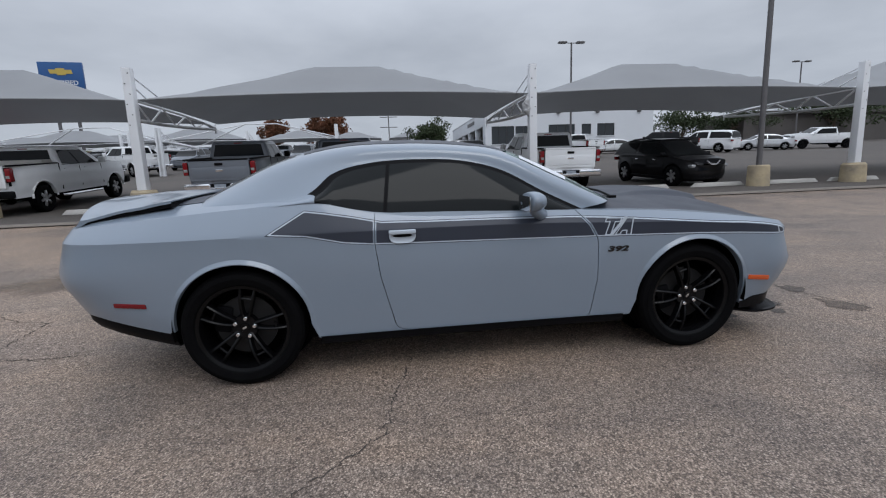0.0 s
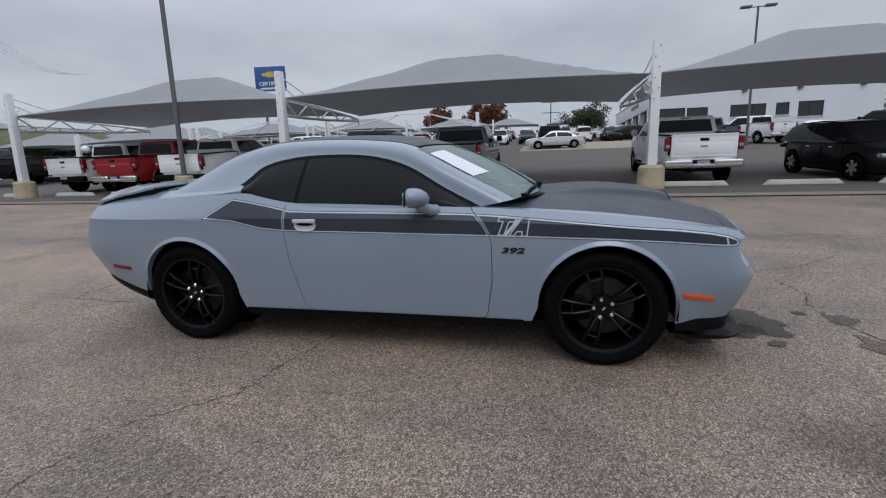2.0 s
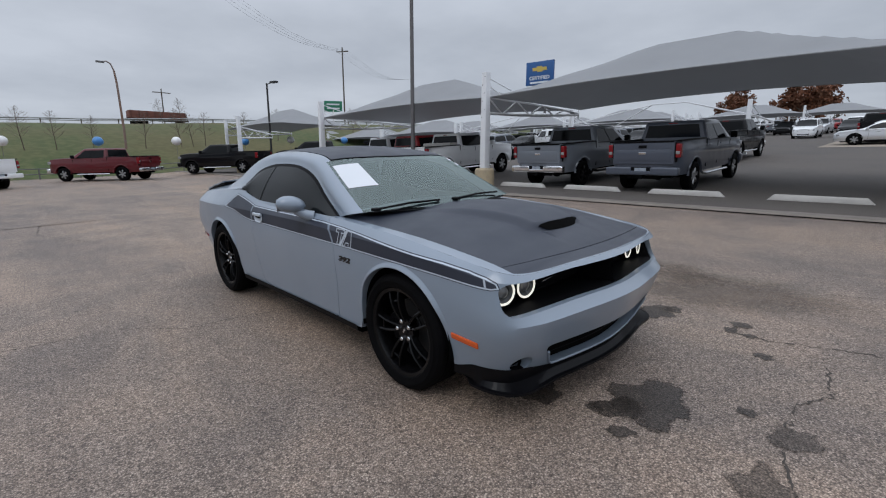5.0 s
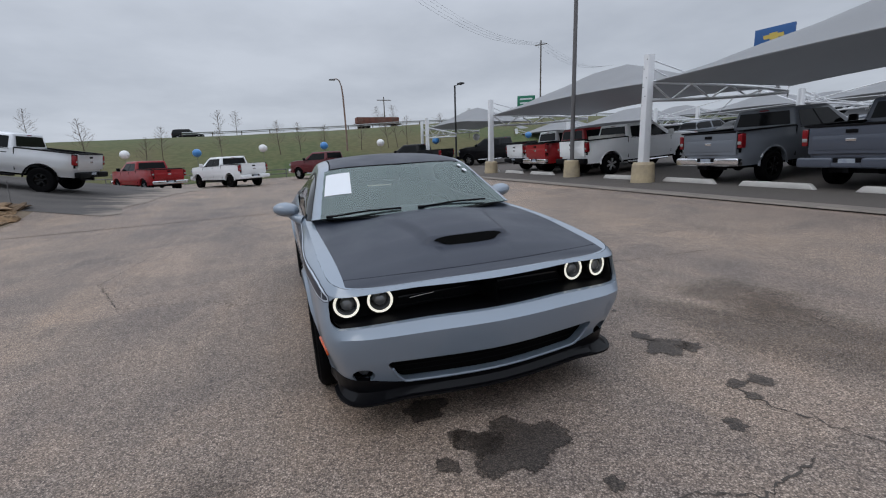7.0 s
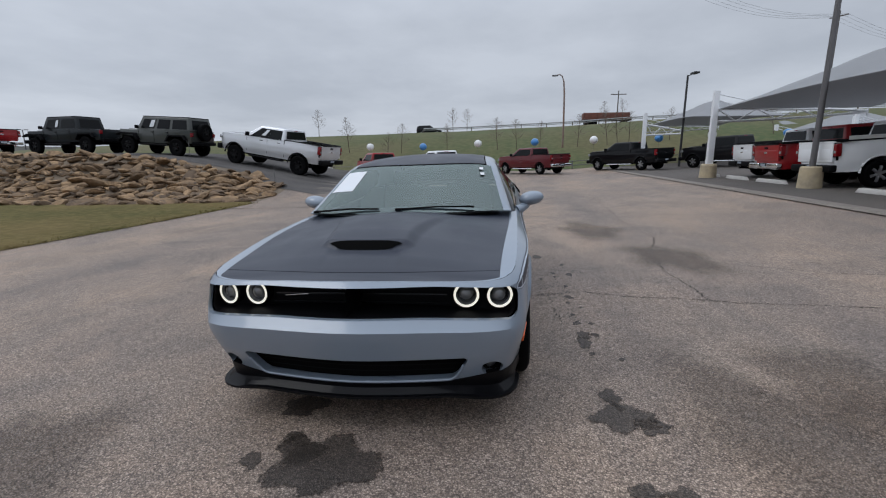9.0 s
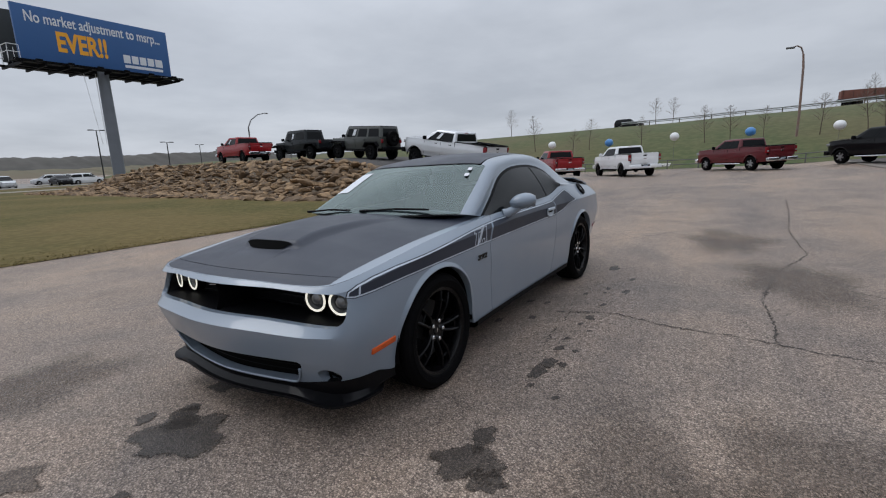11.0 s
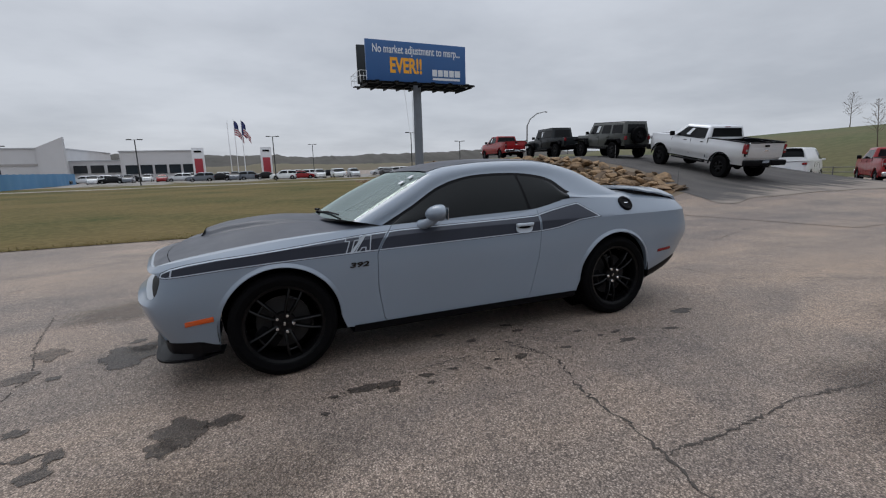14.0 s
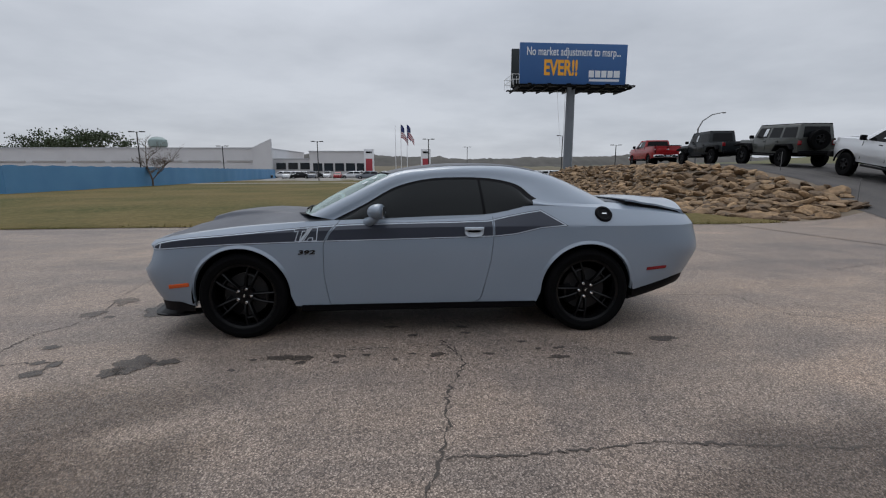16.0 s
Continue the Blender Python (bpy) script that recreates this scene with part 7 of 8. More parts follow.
lw = clip(grid(140, 90, lambda a, b: (-72 + 145 * a, -92 + 84 * b, 0)), in_lawn)
tagged(part("lawn", ([Vector((v.x, v.y, gz(v.x, v.y) + 0.012 + 0.03 * smooth((lawn_edge(v.x) - v.y) / 0.6) + 0.05 * noise.noise(Vector((v.x * 0.2, v.y * 0.2, 0))) * smooth((lawn_edge(v.x) - v.y) / 2))) for v in lw[0]], lw[1]), GRASS), "patchy green and straw winter lawn", "lawn", "", "structure")
gr = random.Random(9)
gv, gf = [], []
for k in range(9000):
    x = gr.uniform(-13, 26)
    d = gr.random() ** 2 * 1.3
    y = lawn_edge(x) - d + 0.12 * gr.random()
    if x < -9.9 - 1.6 * smooth((y + 12) / 3.0) + 0.2:
        continue
    z = gz(x, y) + 0.02
    a = gr.uniform(0, 6.28)
    h, w = gr.uniform(0.02, 0.05), gr.uniform(0.006, 0.014)
    dx, dy = math.cos(a) * w, math.sin(a) * w
    lx, ly = gr.gauss(0, 0.04), gr.gauss(0, 0.04)
    i = len(gv)
    gv += [Vector((x - dx, y - dy, z)), Vector((x + dx, y + dy, z)), Vector((x + lx, y + ly, z + h))]
    gf.append((i, i + 1, i + 2))
tagged(part("grass", (gv, gf), mat("grass_blades", (0.15, 0.118, 0.050), 0.9, var=0.95, scale=0.16, dark=(0.075, 0.088, 0.026), spec=0.1)), "short winter grass blades at the lawn's edge", "grass", "", "stuff")
pth = drape(-40, 40, -62, -58, 30, 2, 0.06)
tagged(part("pavement_far", pth, mat("dull_path", (0.25, 0.225, 0.19), 0.9, var=0.6, scale=0.3)), "pale concrete path beyond the lawn", "pavement", "", "structure")

# ---- embankment and highway ----
CREST = [(-90, 2.4), (-60, 3.4), (-35, 4.35), (-10, 5.05), (5, 5.6), (22, 6.5), (50, 7.6), (120, 9.0)]


def hill_z(x, y):
    c = lerp_table(CREST, y)
    k = 1 - (1 - max(0.0, min(1.0, (-38.5 - x) / 33))) ** 1.8
    return gz(x, y) * (1 - k) + c * k + 0.15 * noise.noise(Vector((x * 0.1, y * 0.1, 3))) * k * (1 - smooth((-66 - x) / 6))


hill = grid(50, 90, lambda a, b: (-38 - 62 * a, -120 + 300 * b, hill_z(-38 - 62 * a, -120 + 300 * b) + 0.01))
hill = (hill[0], [tuple(reversed(f)) for f in hill[1]])
HILL = mat("embankment_grass", (0.082, 0.074, 0.026), 0.95, var=1.0, scale=0.06, fine=0.35, fscale=1.6, bump=0.8, bscale=4, dark=(0.034, 0.064, 0.012))
tagged(part("embankment", hill, HILL), "grassy highway embankment", "embankment", "", "structure")
tagged(part("highway", grid(2, 60, lambda a, b: (-74 - 10 * a, -120 + 300 * b, hill_z(-80, -120 + 300 * b) + 0.05)), LOT), "highway along the top of the embankment", "road", "", "structure")
gd = thing("guard_rail", "grey steel guard rail along the highway", "guard rail")
rail_pts = [(-72.5, -14 + 4 * k, hill_z(-72.5, -14 + 4 * k) + 0.75) for k in range(30)]
part("rail", merge(tube(rail_pts, 0.10, 6), tube([(x, y, z - 0.22) for x, y, z in rail_pts], 0.06, 6)), mat("galvanised", (0.35, 0.36, 0.36), 0.5, metal=0.5, var=0.3), gd)
for x, y, z in rail_pts:
    part("post", block(0.12, 0.12, 0.9, (x, y, z - 0.4)), WOODP, gd)
tr = thing("cargo_trailer", "rust-red flatbed trailer on the highway", "trailer", pose(-80, 16.3, hill_z(-80, 16.3) + 0.06, 0, 0, 90))
part("load", block(7.6, 2.4, 1.15, (0, 0, 1.55), 0.03), mat("rust_red", (0.17, 0.065, 0.045), 0.8, var=0.6, scale=1.1), tr)
part("deck", block(8.2, 2.4, 0.2, (0, 0, 0.92)), BLACK, tr)
for k in range(8):
    part("stake", block(0.08, 2.5, 1.2, (-3.6 + 1.03 * k, 0, 1.55)), mat("rust_dark", (0.10, 0.04, 0.03), 0.8, var=0.4), tr)
for x in (-3.0, -1.9, 3.0):
    for s in (-1, 1):
        plain_wheel(tr, 0.45, 0.25, 0.28, "black", Matrix.Translation((x, s * 1.0, 0.45)) @ pose(0, 0, 0, 0, 0, 0 if s > 0 else 180))
wagon("dark sport utility on the highway", P_BLACK, pose(-80, -14.4, hill_z(-80, -14.4) + 0.06, 0, 0, 90), L=4.6, W=1.9, H=1.7)
ft = thing("low_fence", "low grey rail fence along the lot's edge", "fence")
for k in range(34):
    y = -38 + 2.2 * k
    part("post", tube([(-37.6, y, gz(-37.6, y) - 0.1), (-37.6, y, gz(-37.6, y) + 0.75)], 0.04, 6), POLE, ft)
for h in (0.35, 0.70):
    part("rail", tube([(-37.6, -38 + 2.2 * k, gz(-37.6, -38 + 2.2 * k) + h) for k in range(34)], 0.035, 6), POLE, ft)
for y in (-4.6,):
    gp = thing("gravel_strip", "pale strip on the grass", "strip", kind="structure")
    part("strip", grid(6, 2, lambda a, b: (-39 - 0.7 * b, y + 1.8 * a, hill_z(-39 - 0.7 * b, y + 1.8 * a) + 0.08)), STOPC, gp)
B_WHITE = mat("white_balloon", (0.74, 0.74, 0.74), 0.35, var=0.08)
B_BLUE = mat("blue_balloon", (0.06, 0.22, 0.50), 0.3, var=0.08)
for k, (y, z) in enumerate([(-11.8, 2.1), (-7.0, 2.1), (-2.2, 2.35), (2.6, 2.45), (7.4, 2.6), (12.5, 2.7), (16.5, 2.95), (22.0, 3.05), (27, 3.2)]):
    bl = thing("balloon", "round %s balloon on a thin stick" % ("white" if k % 2 == 0 else "blue"), "balloon", pose(-35.8, y, gz(-35.8, y)), "balloons along the lot")
    h = z - gz(-35.8, y)
    part("stick", tube([(0, 0, 0), (0, 0, h)], 0.012, 5), POLE, bl)
    part("bag", lathe([(0.33 * math.sin(q * math.pi / 12), h + 0.06 + 0.31 * math.cos(q * math.pi / 12)) for q in range(13)], 20, 'Z'), B_WHITE if k % 2 == 0 else B_BLUE, bl)

# ---- trees ----
BARK = mat("grey_bark", (0.10, 0.075, 0.055), 0.9, var=0.4, scale=6, bump=0.4, bscale=20)


def twig_mesh(seed, h, spread, levels=4, thick=0.09):
    """A bare tree: limbs that fork again and again."""
    rnd = random.Random(seed)
    trunk, limbs = [], []

    def grow(p, d, l, r, lev):
        n = 3
        pts = [p]
        for k in range(n):
            d = (d + Vector((rnd.gauss(0, 0.10), rnd.gauss(0, 0.10), 0.03))).normalized()
            pts.append(pts[-1] + d * l / n)
        (trunk if lev == 0 else limbs).append(tube(pts, r, 5 if lev < 2 else 3, r * 0.6))
        if lev < levels:
            for k in range(rnd.randint(3, 4)):
                q = pts[rnd.randint(1, n)]
                s = (d + Vector((rnd.gauss(0, spread), rnd.gauss(0, spread), rnd.uniform(0.05, 0.6)))).normalized()
                grow(q, s, l * rnd.uniform(0.55, 0.8), max(0.010, r * 0.62), lev + 1)
    grow(Vector((0, 0, -0.1)), Vector((0, 0, 1)), h * 0.36, thick, 0)
    return merge(*trunk), merge(*limbs)


TWIG = mat("fine_twigs", (0.17, 0.135, 0.11), 0.9, var=0.3, scale=3)


def slim_tree(seed, h):
    """A young leafless tree: one leader, side branches that thin out, and fine twigs on them."""
    rnd = random.Random(seed)
    lean = Vector((rnd.gauss(0, 0.05), rnd.gauss(0, 0.05), 1))
    at_ = lambda k: Vector((lean.x * k * h, lean.y * k * h, k * h)) + Vector((0.04 * math.sin(5 * k + seed), 0.04 * math.cos(4 * k), 0))
    trunk = tube([at_(k / 8) for k in range(-1, 9)], 0.045, 6, 0.010)
    limbs = []
    for i in range(34):
        k = 0.26 + 0.72 * (i / 33) ** 0.9
        ang = i * 2.4 + rnd.uniform(-0.4, 0.4)
        l = h * (0.34 * (1 - (k - 0.35) ** 2 * 1.9)) * rnd.uniform(0.6, 1.1) * (1.0 - 0.55 * max(0, k - 0.6))
        d = Vector((math.cos(ang), math.sin(ang), rnd.uniform(0.45, 1.0))).normalized()
        p = at_(k)
        pts = [p + d * l * q / 4 + Vector((rnd.gauss(0, 0.02), rnd.gauss(0, 0.02), 0.05 * l * (q / 4) ** 2)) for q in range(5)]
        limbs.append(tube(pts, 0.011, 3, 0.004))
        for j in range(7):
            q = rnd.uniform(0.25, 1.0)
            o = p + d * l * q
            e = (d + Vector((rnd.gauss(0, 0.6), rnd.gauss(0, 0.6), rnd.gauss(0.15, 0.4)))).normalized()
            m = l * rnd.uniform(0.2, 0.45)
            limbs.append(tube([o, o + e * m * 0.5 + Vector((0, 0, 0.02)), o + e * m], 0.006, 3, 0.003))
    return trunk, merge(*limbs)


BARE = []
for k in range(5):
    a, b = slim_tree(20 + k, 3.4)
    BARE.append((data("trunk", a, BARK), data("crown", b, TWIG)))


def bare_tree(x, y, z, h, k):
    t = thing("bare_tree", "small leafless tree on the grass", "tree", pose(x, y, z, 0, 0, 77 * k) @ Matrix.Scale(h / 3.4, 4), "leafless trees")
    part("trunk", BARE[k % 5][0], None, t)
    part("crown", BARE[k % 5][1], None, t)


for k, (x, y, h) in enumerate([(-46.6, -17.7, 3.9), (-41.5, -11.8, 3.1), (-46, -11.4, 3.2), (-46, -6.3, 3.0), (-46, -0.9, 3.4), (-46, 1.1, 3.1), (-46, 3.6, 2.8), (-46, 7.5, 3.3), (-46, 10.4, 3.5), (-46, 11.4, 3.2), (-46, 12.5, 3.2), (-46, 16.5, 3.2),
                               (-47, 20.5, 3.4), (-46, 26, 3.3), (-48, 31, 3.5), (-68, -30.5, 4.2), (-69, -8.6, 3.6), (-69, -6.4, 3.4), (-70, 14.6, 3.2), (-70, 17.0, 3.4)]):
    bare_tree(x, y, hill_z(x, y), h, k)


def leafy_tree(x, y, z, h, w, col, seed, label):
    t = thing("tree", label, "tree", pose(x, y, z))
    rnd = random.Random(seed)
    a, b = twig_mesh(seed, h * 1.0, 0.7, 3, h * 0.035)
    part("trunk", a, BARK, t)
    part("limbs", b, BARK, t)
    vs, fs = [], []
    clumps = [(rnd.gauss(0, 0.30) * w, rnd.gauss(0, 0.30) * w, h * (0.62 + rnd.gauss(0, 0.14))) for _ in range(38)]
    for cx, cy, cz in clumps:
        for _ in range(95):
            p = Vector((cx + rnd.gauss(0, 0.10 * w), cy + rnd.gauss(0, 0.10 * w), cz + rnd.gauss(0, 0.055 * h)))
            u = Vector((rnd.gauss(0, 1), rnd.gauss(0, 1), rnd.gauss(0, 1))).normalized() * 0.11 * (h / 5)
            q = u.cross(Vector((rnd.gauss(0, 1), rnd.gauss(0, 1), rnd.gauss(0, 1)))).normalized() * 0.13 * (h / 5)
            i = len(vs)
            vs += [p - u, p + q, p + u, p - q]
            fs.append((i, i + 1, i + 2, i + 3))
    part("crown", (vs, fs), col, t)


LEAF = mat("oak_leaves", (0.035, 0.052, 0.018), 0.8, var=0.6, scale=1.5)
RUST = mat("rust_leaves", (0.15, 0.055, 0.025), 0.85, var=0.6, scale=0.6, dark=(0.07, 0.05, 0.03))
leafy_tree(6.0, 56.5, gz(6, 56.5) - 0.1, 4.6, 3.6, LEAF, 1, "dark green live oak beyond the lot")
leafy_tree(-25.3, 110, gz(0, 110), 10.4, 4.0, RUST, 2, "rust-leaved tree on the skyline")
leafy_tree(-16, 112, gz(0, 112), 9.6, 4.2, RUST, 3, "rust-leaved tree on the skyline")
leafy_tree(-11.5, 110, gz(0, 110), 9.8, 4.8, RUST, 6, "rust-leaved tree on the skyline")
leafy_tree(44, 62, gz(44, 62), 5.6, 6.5, LEAF, 4, "dark green oak beside the building")
leafy_tree(51, 60, gz(44, 60), 5.2, 6.0, LEAF, 5, "dark green oak beside the building")
leafy_tree(66, 58, gz(66, 58), 7.0, 9.0, LEAF, 7, "dark green oak beside the building")
leafy_tree(80, 60, gz(66, 58), 7.5, 9.0, LEAF, 8, "dark green oak beside the building")
for k, (x, y) in enumerate(((160, -236), (182, -240), (200, -228))):
    leafy_tree(x, y, 1.0, 20.0 - 3 * k, 26.0, LEAF, 30 + k, "dark wooded crown beyond the long building")
a, b = twig_mesh(71, 7.2, 0.95, 5, 0.11)
bt = thing("bare_tree", "spreading leafless tree before the blue fence", "tree", pose(29.6, -49.2, gz(30, -49)))
part("trunk", a, BARK, bt)
part("crown", b, BARK, bt)

wt_ = thing("water_tank", "pale green water tank on thin legs", "water tank", pose(121.8, -225, 0))
part("tank", lathe([(0.0, 16.2), (2.2, 15.8), (3.8, 14.6), (4.1, 13.0), (3.9, 11.6), (2.6, 10.8), (0.0, 10.6)], 28, 'Z'), mat("tank_green", (0.22, 0.28, 0.27), 0.6, var=0.2, scale=0.5), wt_)
for k in range(6):
    a_ = k * math.pi / 3
    part("leg", tube([(3.6 * math.cos(a_), 3.6 * math.sin(a_), -3), (3.6 * math.cos(a_), 3.6 * math.sin(a_), 11.8)], 0.16, 6), POLE, wt_)

# ---- billboard ----
BBLUE = mat("billboard_blue", (0.022, 0.095, 0.27), 0.45, var=0.12, scale=0.4)
BYELL = mat("billboard_yellow", (0.80, 0.36, 0.015), 0.5, var=0.05)
STEELG = mat("grey_steel_mast", (0.16, 0.175, 0.20), 0.5, var=0.25, scale=0.8, metal=0.3)
bx, by = -22.0, -61.3
yaw = math.degrees(math.atan2(-59.3 + 58.3, -29.4 + 14.7)) + 180
bb = thing("billboard", "blue roadside billboard on one steel mast", "billboard", pose(bx, by, gz(bx, by), 0, 0, yaw - 2) @ Matrix.Diagonal((1.04, 1.04, 1.25, 1)))
part("mast", lathe([(0.62, -0.3), (0.60, 6.0), (0.55, 10.9)], 24, 'Z'), STEELG, bb)
zb = (15.45 - gz(bx, by)) / 1.25
face = part("panel", block(14.63, 0.35, 4.27, (0, 0.55, zb), 0.03), BBLUE, bb)
part("panel_back", moved(block(14.63, 0.35, 4.27, (0, 0, 0), 0.03), pose(0.35, -1.9, zb, 0, 0, -7)), mat("panel_back_dark", (0.025, 0.03, 0.032), 0.7, var=0.3), bb)
tilt = lambda m, x, z: moved(m, pose(x, 0.74, z, 90, 0, 180))
part("lettering", tilt(moved(letters("No market adjustment to msrp...", 1.22, 0.02, 0.016), Matrix.Diagonal((0.79, 1.0, 1, 1))), 0.0, zb + 1.22), PAPER, face, "white words No market adjustment to msrp...")
part("lettering", tilt(moved(letters("EVER!!", 1.90, 0.02, 0.065), Matrix.Diagonal((0.90, 1.16, 1, 1))), 1.75, zb - 0.50), BYELL, face, "yellow word EVER!!")
part("lettering", tilt(block(4.3, 0.72, 0.02), -4.25, zb - 1.02), PAPER, face, "white name bar")
for k in range(4):
    part("bar_gap", tilt(block(0.16, 0.80, 0.022), -2.65 - 0.86 * k - 0.25, zb - 1.02), BBLUE, face)
part("lettering", tilt(block(4.2, 0.26, 0.02), -4.25, zb - 1.68), PAPER, face)
part("walkway", merge(block(16.4, 0.9, 0.08, (0, 1.3, zb - 2.45)), block(16.4, 0.08, 0.10, (0, 1.75, zb - 2.35)), block(16.0, 0.9, 0.08, (0.2, -2.9, zb - 2.45))), BLACK, bb)
for k in range(9):
    part("beam", block(0.16, 5.2, 0.22, (-7.6 + 1.9 * k, -0.7, zb - 2.6)), BLACK, bb)
for k in range(2):
    part("girder", block(15.4, 0.22, 0.4, (0, -0.1 - 1.2 * k, zb - 2.45)), BLACK, bb)
part("cage", merge(*[tube([(7.6 + dx, yy, zb - 2.4), (7.6 + dx, yy, zb - 1.3)], 0.03, 5) for dx in (0, 0.9) for yy in (-2.9, -1.3, 0.3, 1.7)], *[tube([(7.6, -2.9, zb - h), (8.5, -2.9, zb - h), (8.5, 1.7, zb - h), (7.6, 1.7, zb - h)], 0.03, 5) for h in (1.3, 1.85)]), POST, bb)
for k in range(6):
    part("flood_lamp", merge(tube([(-6.5 + 2.6 * k, 1.7, zb - 2.4), (-6.5 + 2.6 * k, 2.6, zb - 2.5)], 0.03, 5), block(0.5, 0.3, 0.2, (-6.5 + 2.6 * k, 2.7, zb - 2.45))), BLACK, bb)
part("ladder", merge(tube([(0.75, 0, zb - 9.0), (0.75, 0, zb - 2.6)], 0.03, 4), tube([(1.15, 0, zb - 9.0), (1.9, 0, zb - 2.6)], 0.02, 4)), POST, bb)

# ---- far side of the lawn ----
FENCEB = mat("blue_fence_cloth", (0.085, 0.225, 0.39), 0.7, var=0.5, scale=0.35, dark=(0.055, 0.17, 0.33))
fence = thing("blue_fence", "blue cloth site fence round the building", "fence")
FP = [(60.0, -24.0), (44.0, -26.0), (30.5, -31.5), (30.2, -50.0), (31.2, -72.0), (32.0, -94.0), (34, -110)]
for i, ((x0, y0), (x1, y1)) in enumerate(zip(FP, FP[1:])):
    n = max(2, int(math.hypot(x1 - x0, y1 - y0) / 3))
    m = grid(n * 4, 6, lambda a, b: (x0 + (x1 - x0) * a + 0.05 * math.sin(a * n * 6.28), y0 + (y1 - y0) * a + 0.05 * math.cos(a * n * 6.28), gz(x0 + (x1 - x0) * a, y0 + (y1 - y0) * a) + 2.15 * b + (0.05 * math.sin(a * n * 9) if b > 0.9 else 0)))
    part("fence_panel", m, FENCEB, fence)
    for k in range(n):
        a = k / n
        part("post", tube([(x0 + (x1 - x0) * a + 0.14, y0 + (y1 - y0) * a - 0.14, gz(x0, y0) - 0.3), (x0 + (x1 - x0) * a + 0.14, y0 + (y1 - y0) * a - 0.14, gz(x0, y0) + 2.1)], 0.04, 5), POST, fence)
BWALL = mat("pale_wall", (0.55, 0.55, 0.56), 0.7, var=0.15, scale=0.25)
GLASSF = mat("shop_glass", (0.02, 0.025, 0.03), 0.08, var=0.1)


def big_shed(x0, x1, y0, y1, z0, h, name, label, panes=0, gate=False):
    b = thing(name, label, "building")
    def prism_box(a0, a1, b0, b1, c0, c1):
        return block(a1 - a0, b1 - b0, c1 - c0, ((a0 + a1) / 2, (b0 + b1) / 2, (c0 + c1) / 2))
    part("wall", prism_box(x0, x1, y0, y1, z0 - 1, z0 + h), BWALL, b)
    part("roof", prism_box(x0 - 0.2, x1 + 0.2, y0 - 0.2, y1 + 0.2, z0 + h, z0 + h + 0.35), mat("roof_edge", (0.42, 0.43, 0.45), 0.6, var=0.1), b)
    return b


def wall_window(b, x, y, z, w, h, face='N', mtl=None):
    d = 0.12
    win = part("window", block(w if face in 'NS' else d, d if face in 'NS' else w, h, (x, y, z)), mtl or GLASSF, b)
    f = mat("window_frame_grey", (0.25, 0.25, 0.26), 0.5)
    part("sill", block((w + 0.2) if face in 'NS' else 0.2, 0.2 if face in 'NS' else (w + 0.2), 0.12, (x, y, z - h / 2)), f, win)


s1 = big_shed(48, 150, -200, -150, -1, 8.6, "white_shed", "long pale retail building behind a blue fence")
part("gable_wing", prism([(0, 0), (6, 0), (6, 8.9), (0, 11.6)], -150.3, -149.0), BWALL, s1).location = (46.5, 0, -1)
for k in range(7):
    part("wall_panel", block(10, 0.3, 0.5, (56 + 12 * k, -149.9, 3.6)), mat("wall_band", (0.36, 0.35, 0.34), 0.7, var=0.2), s1)
s2 = big_shed(15.5, 35, -170, -152, -1, 7.6, "low_showroom", "low pale showroom with dark glass")
for k in range(5):
    wall_window(s2, 18 + 3.6 * k, -151.9, 1.6, 3.0, 2.6)
s3 = big_shed(35, 48, -175, -156, -1, 5.2, "low_annex", "low pale annex with a dark canopy")
for k in range(3):
    wall_window(s3, 37.5 + 4 * k, -155.9, 2.0, 3.2, 2.2)
REDS = mat("sign_red", (0.33, 0.03, 0.045), 0.5, var=0.1)
for x in (14.2, -3.3):
    py = thing("pylon_sign", "white and red pylon sign", "sign", pose(x, -140, gz(x, -140)))
    part("body", block(3.0, 0.8, 8.4, (0, 0, 4.2), 0.05), POST, py)
    part("panel", block(2.0, 0.1, 4.6, (0, 0.45, 3.2), 0.02), REDS, py)
    part("lettering", block(1.8, 0.1, 0.5, (0, 0.46, 7.4)), BLACK, py)
for k, (x, cols) in enumerate(((4.6, 0), (2.6, 1))):
    fl = thing("flag_pole", "tall white pole with a hanging flag", "flag pole", pose(x, -150, gz(x, -150)), "flag poles")
    part("pole", tube([(0, 0, 0), (0, 0, 17.0)], 0.12, 8, 0.07), POST, fl)
    def cloth(z0, z1, x0, x1):
        return grid(10, 4, lambda a, b: (-(x0 + (x1 - x0) * a) * 0.8, 0.25 * math.sin(a * 6), z0 + (z1 - z0) * b - 1.9 * a * a * (x1) * 0.45))
    flag = part("flag", cloth(12.4, 14.4, 0.1, 3.0), POST, fl)
    part("canton", moved(cloth(14.4 if k == 0 else 12.4, 16.6, 0.1, 1.5), pose(0, 0.03, 0)), mat("flag_blue", (0.02, 0.03, 0.12), 0.7), flag)
    for j in range(3):
        part("flag_band", moved(cloth(12.4 + 0.7 * j, 12.75 + 0.7 * j, 0.1, 3.0), pose(0, 0.03, 0)), REDS, flag)
fp3 = thing("flag_pole", "tall white pole without a flag", "flag pole", pose(6.4, -150, gz(6, -150)), "flag poles")
part("pole", tube([(0, 0, 0), (0, 0, 16.6)], 0.12, 8, 0.07), POST, fp3)
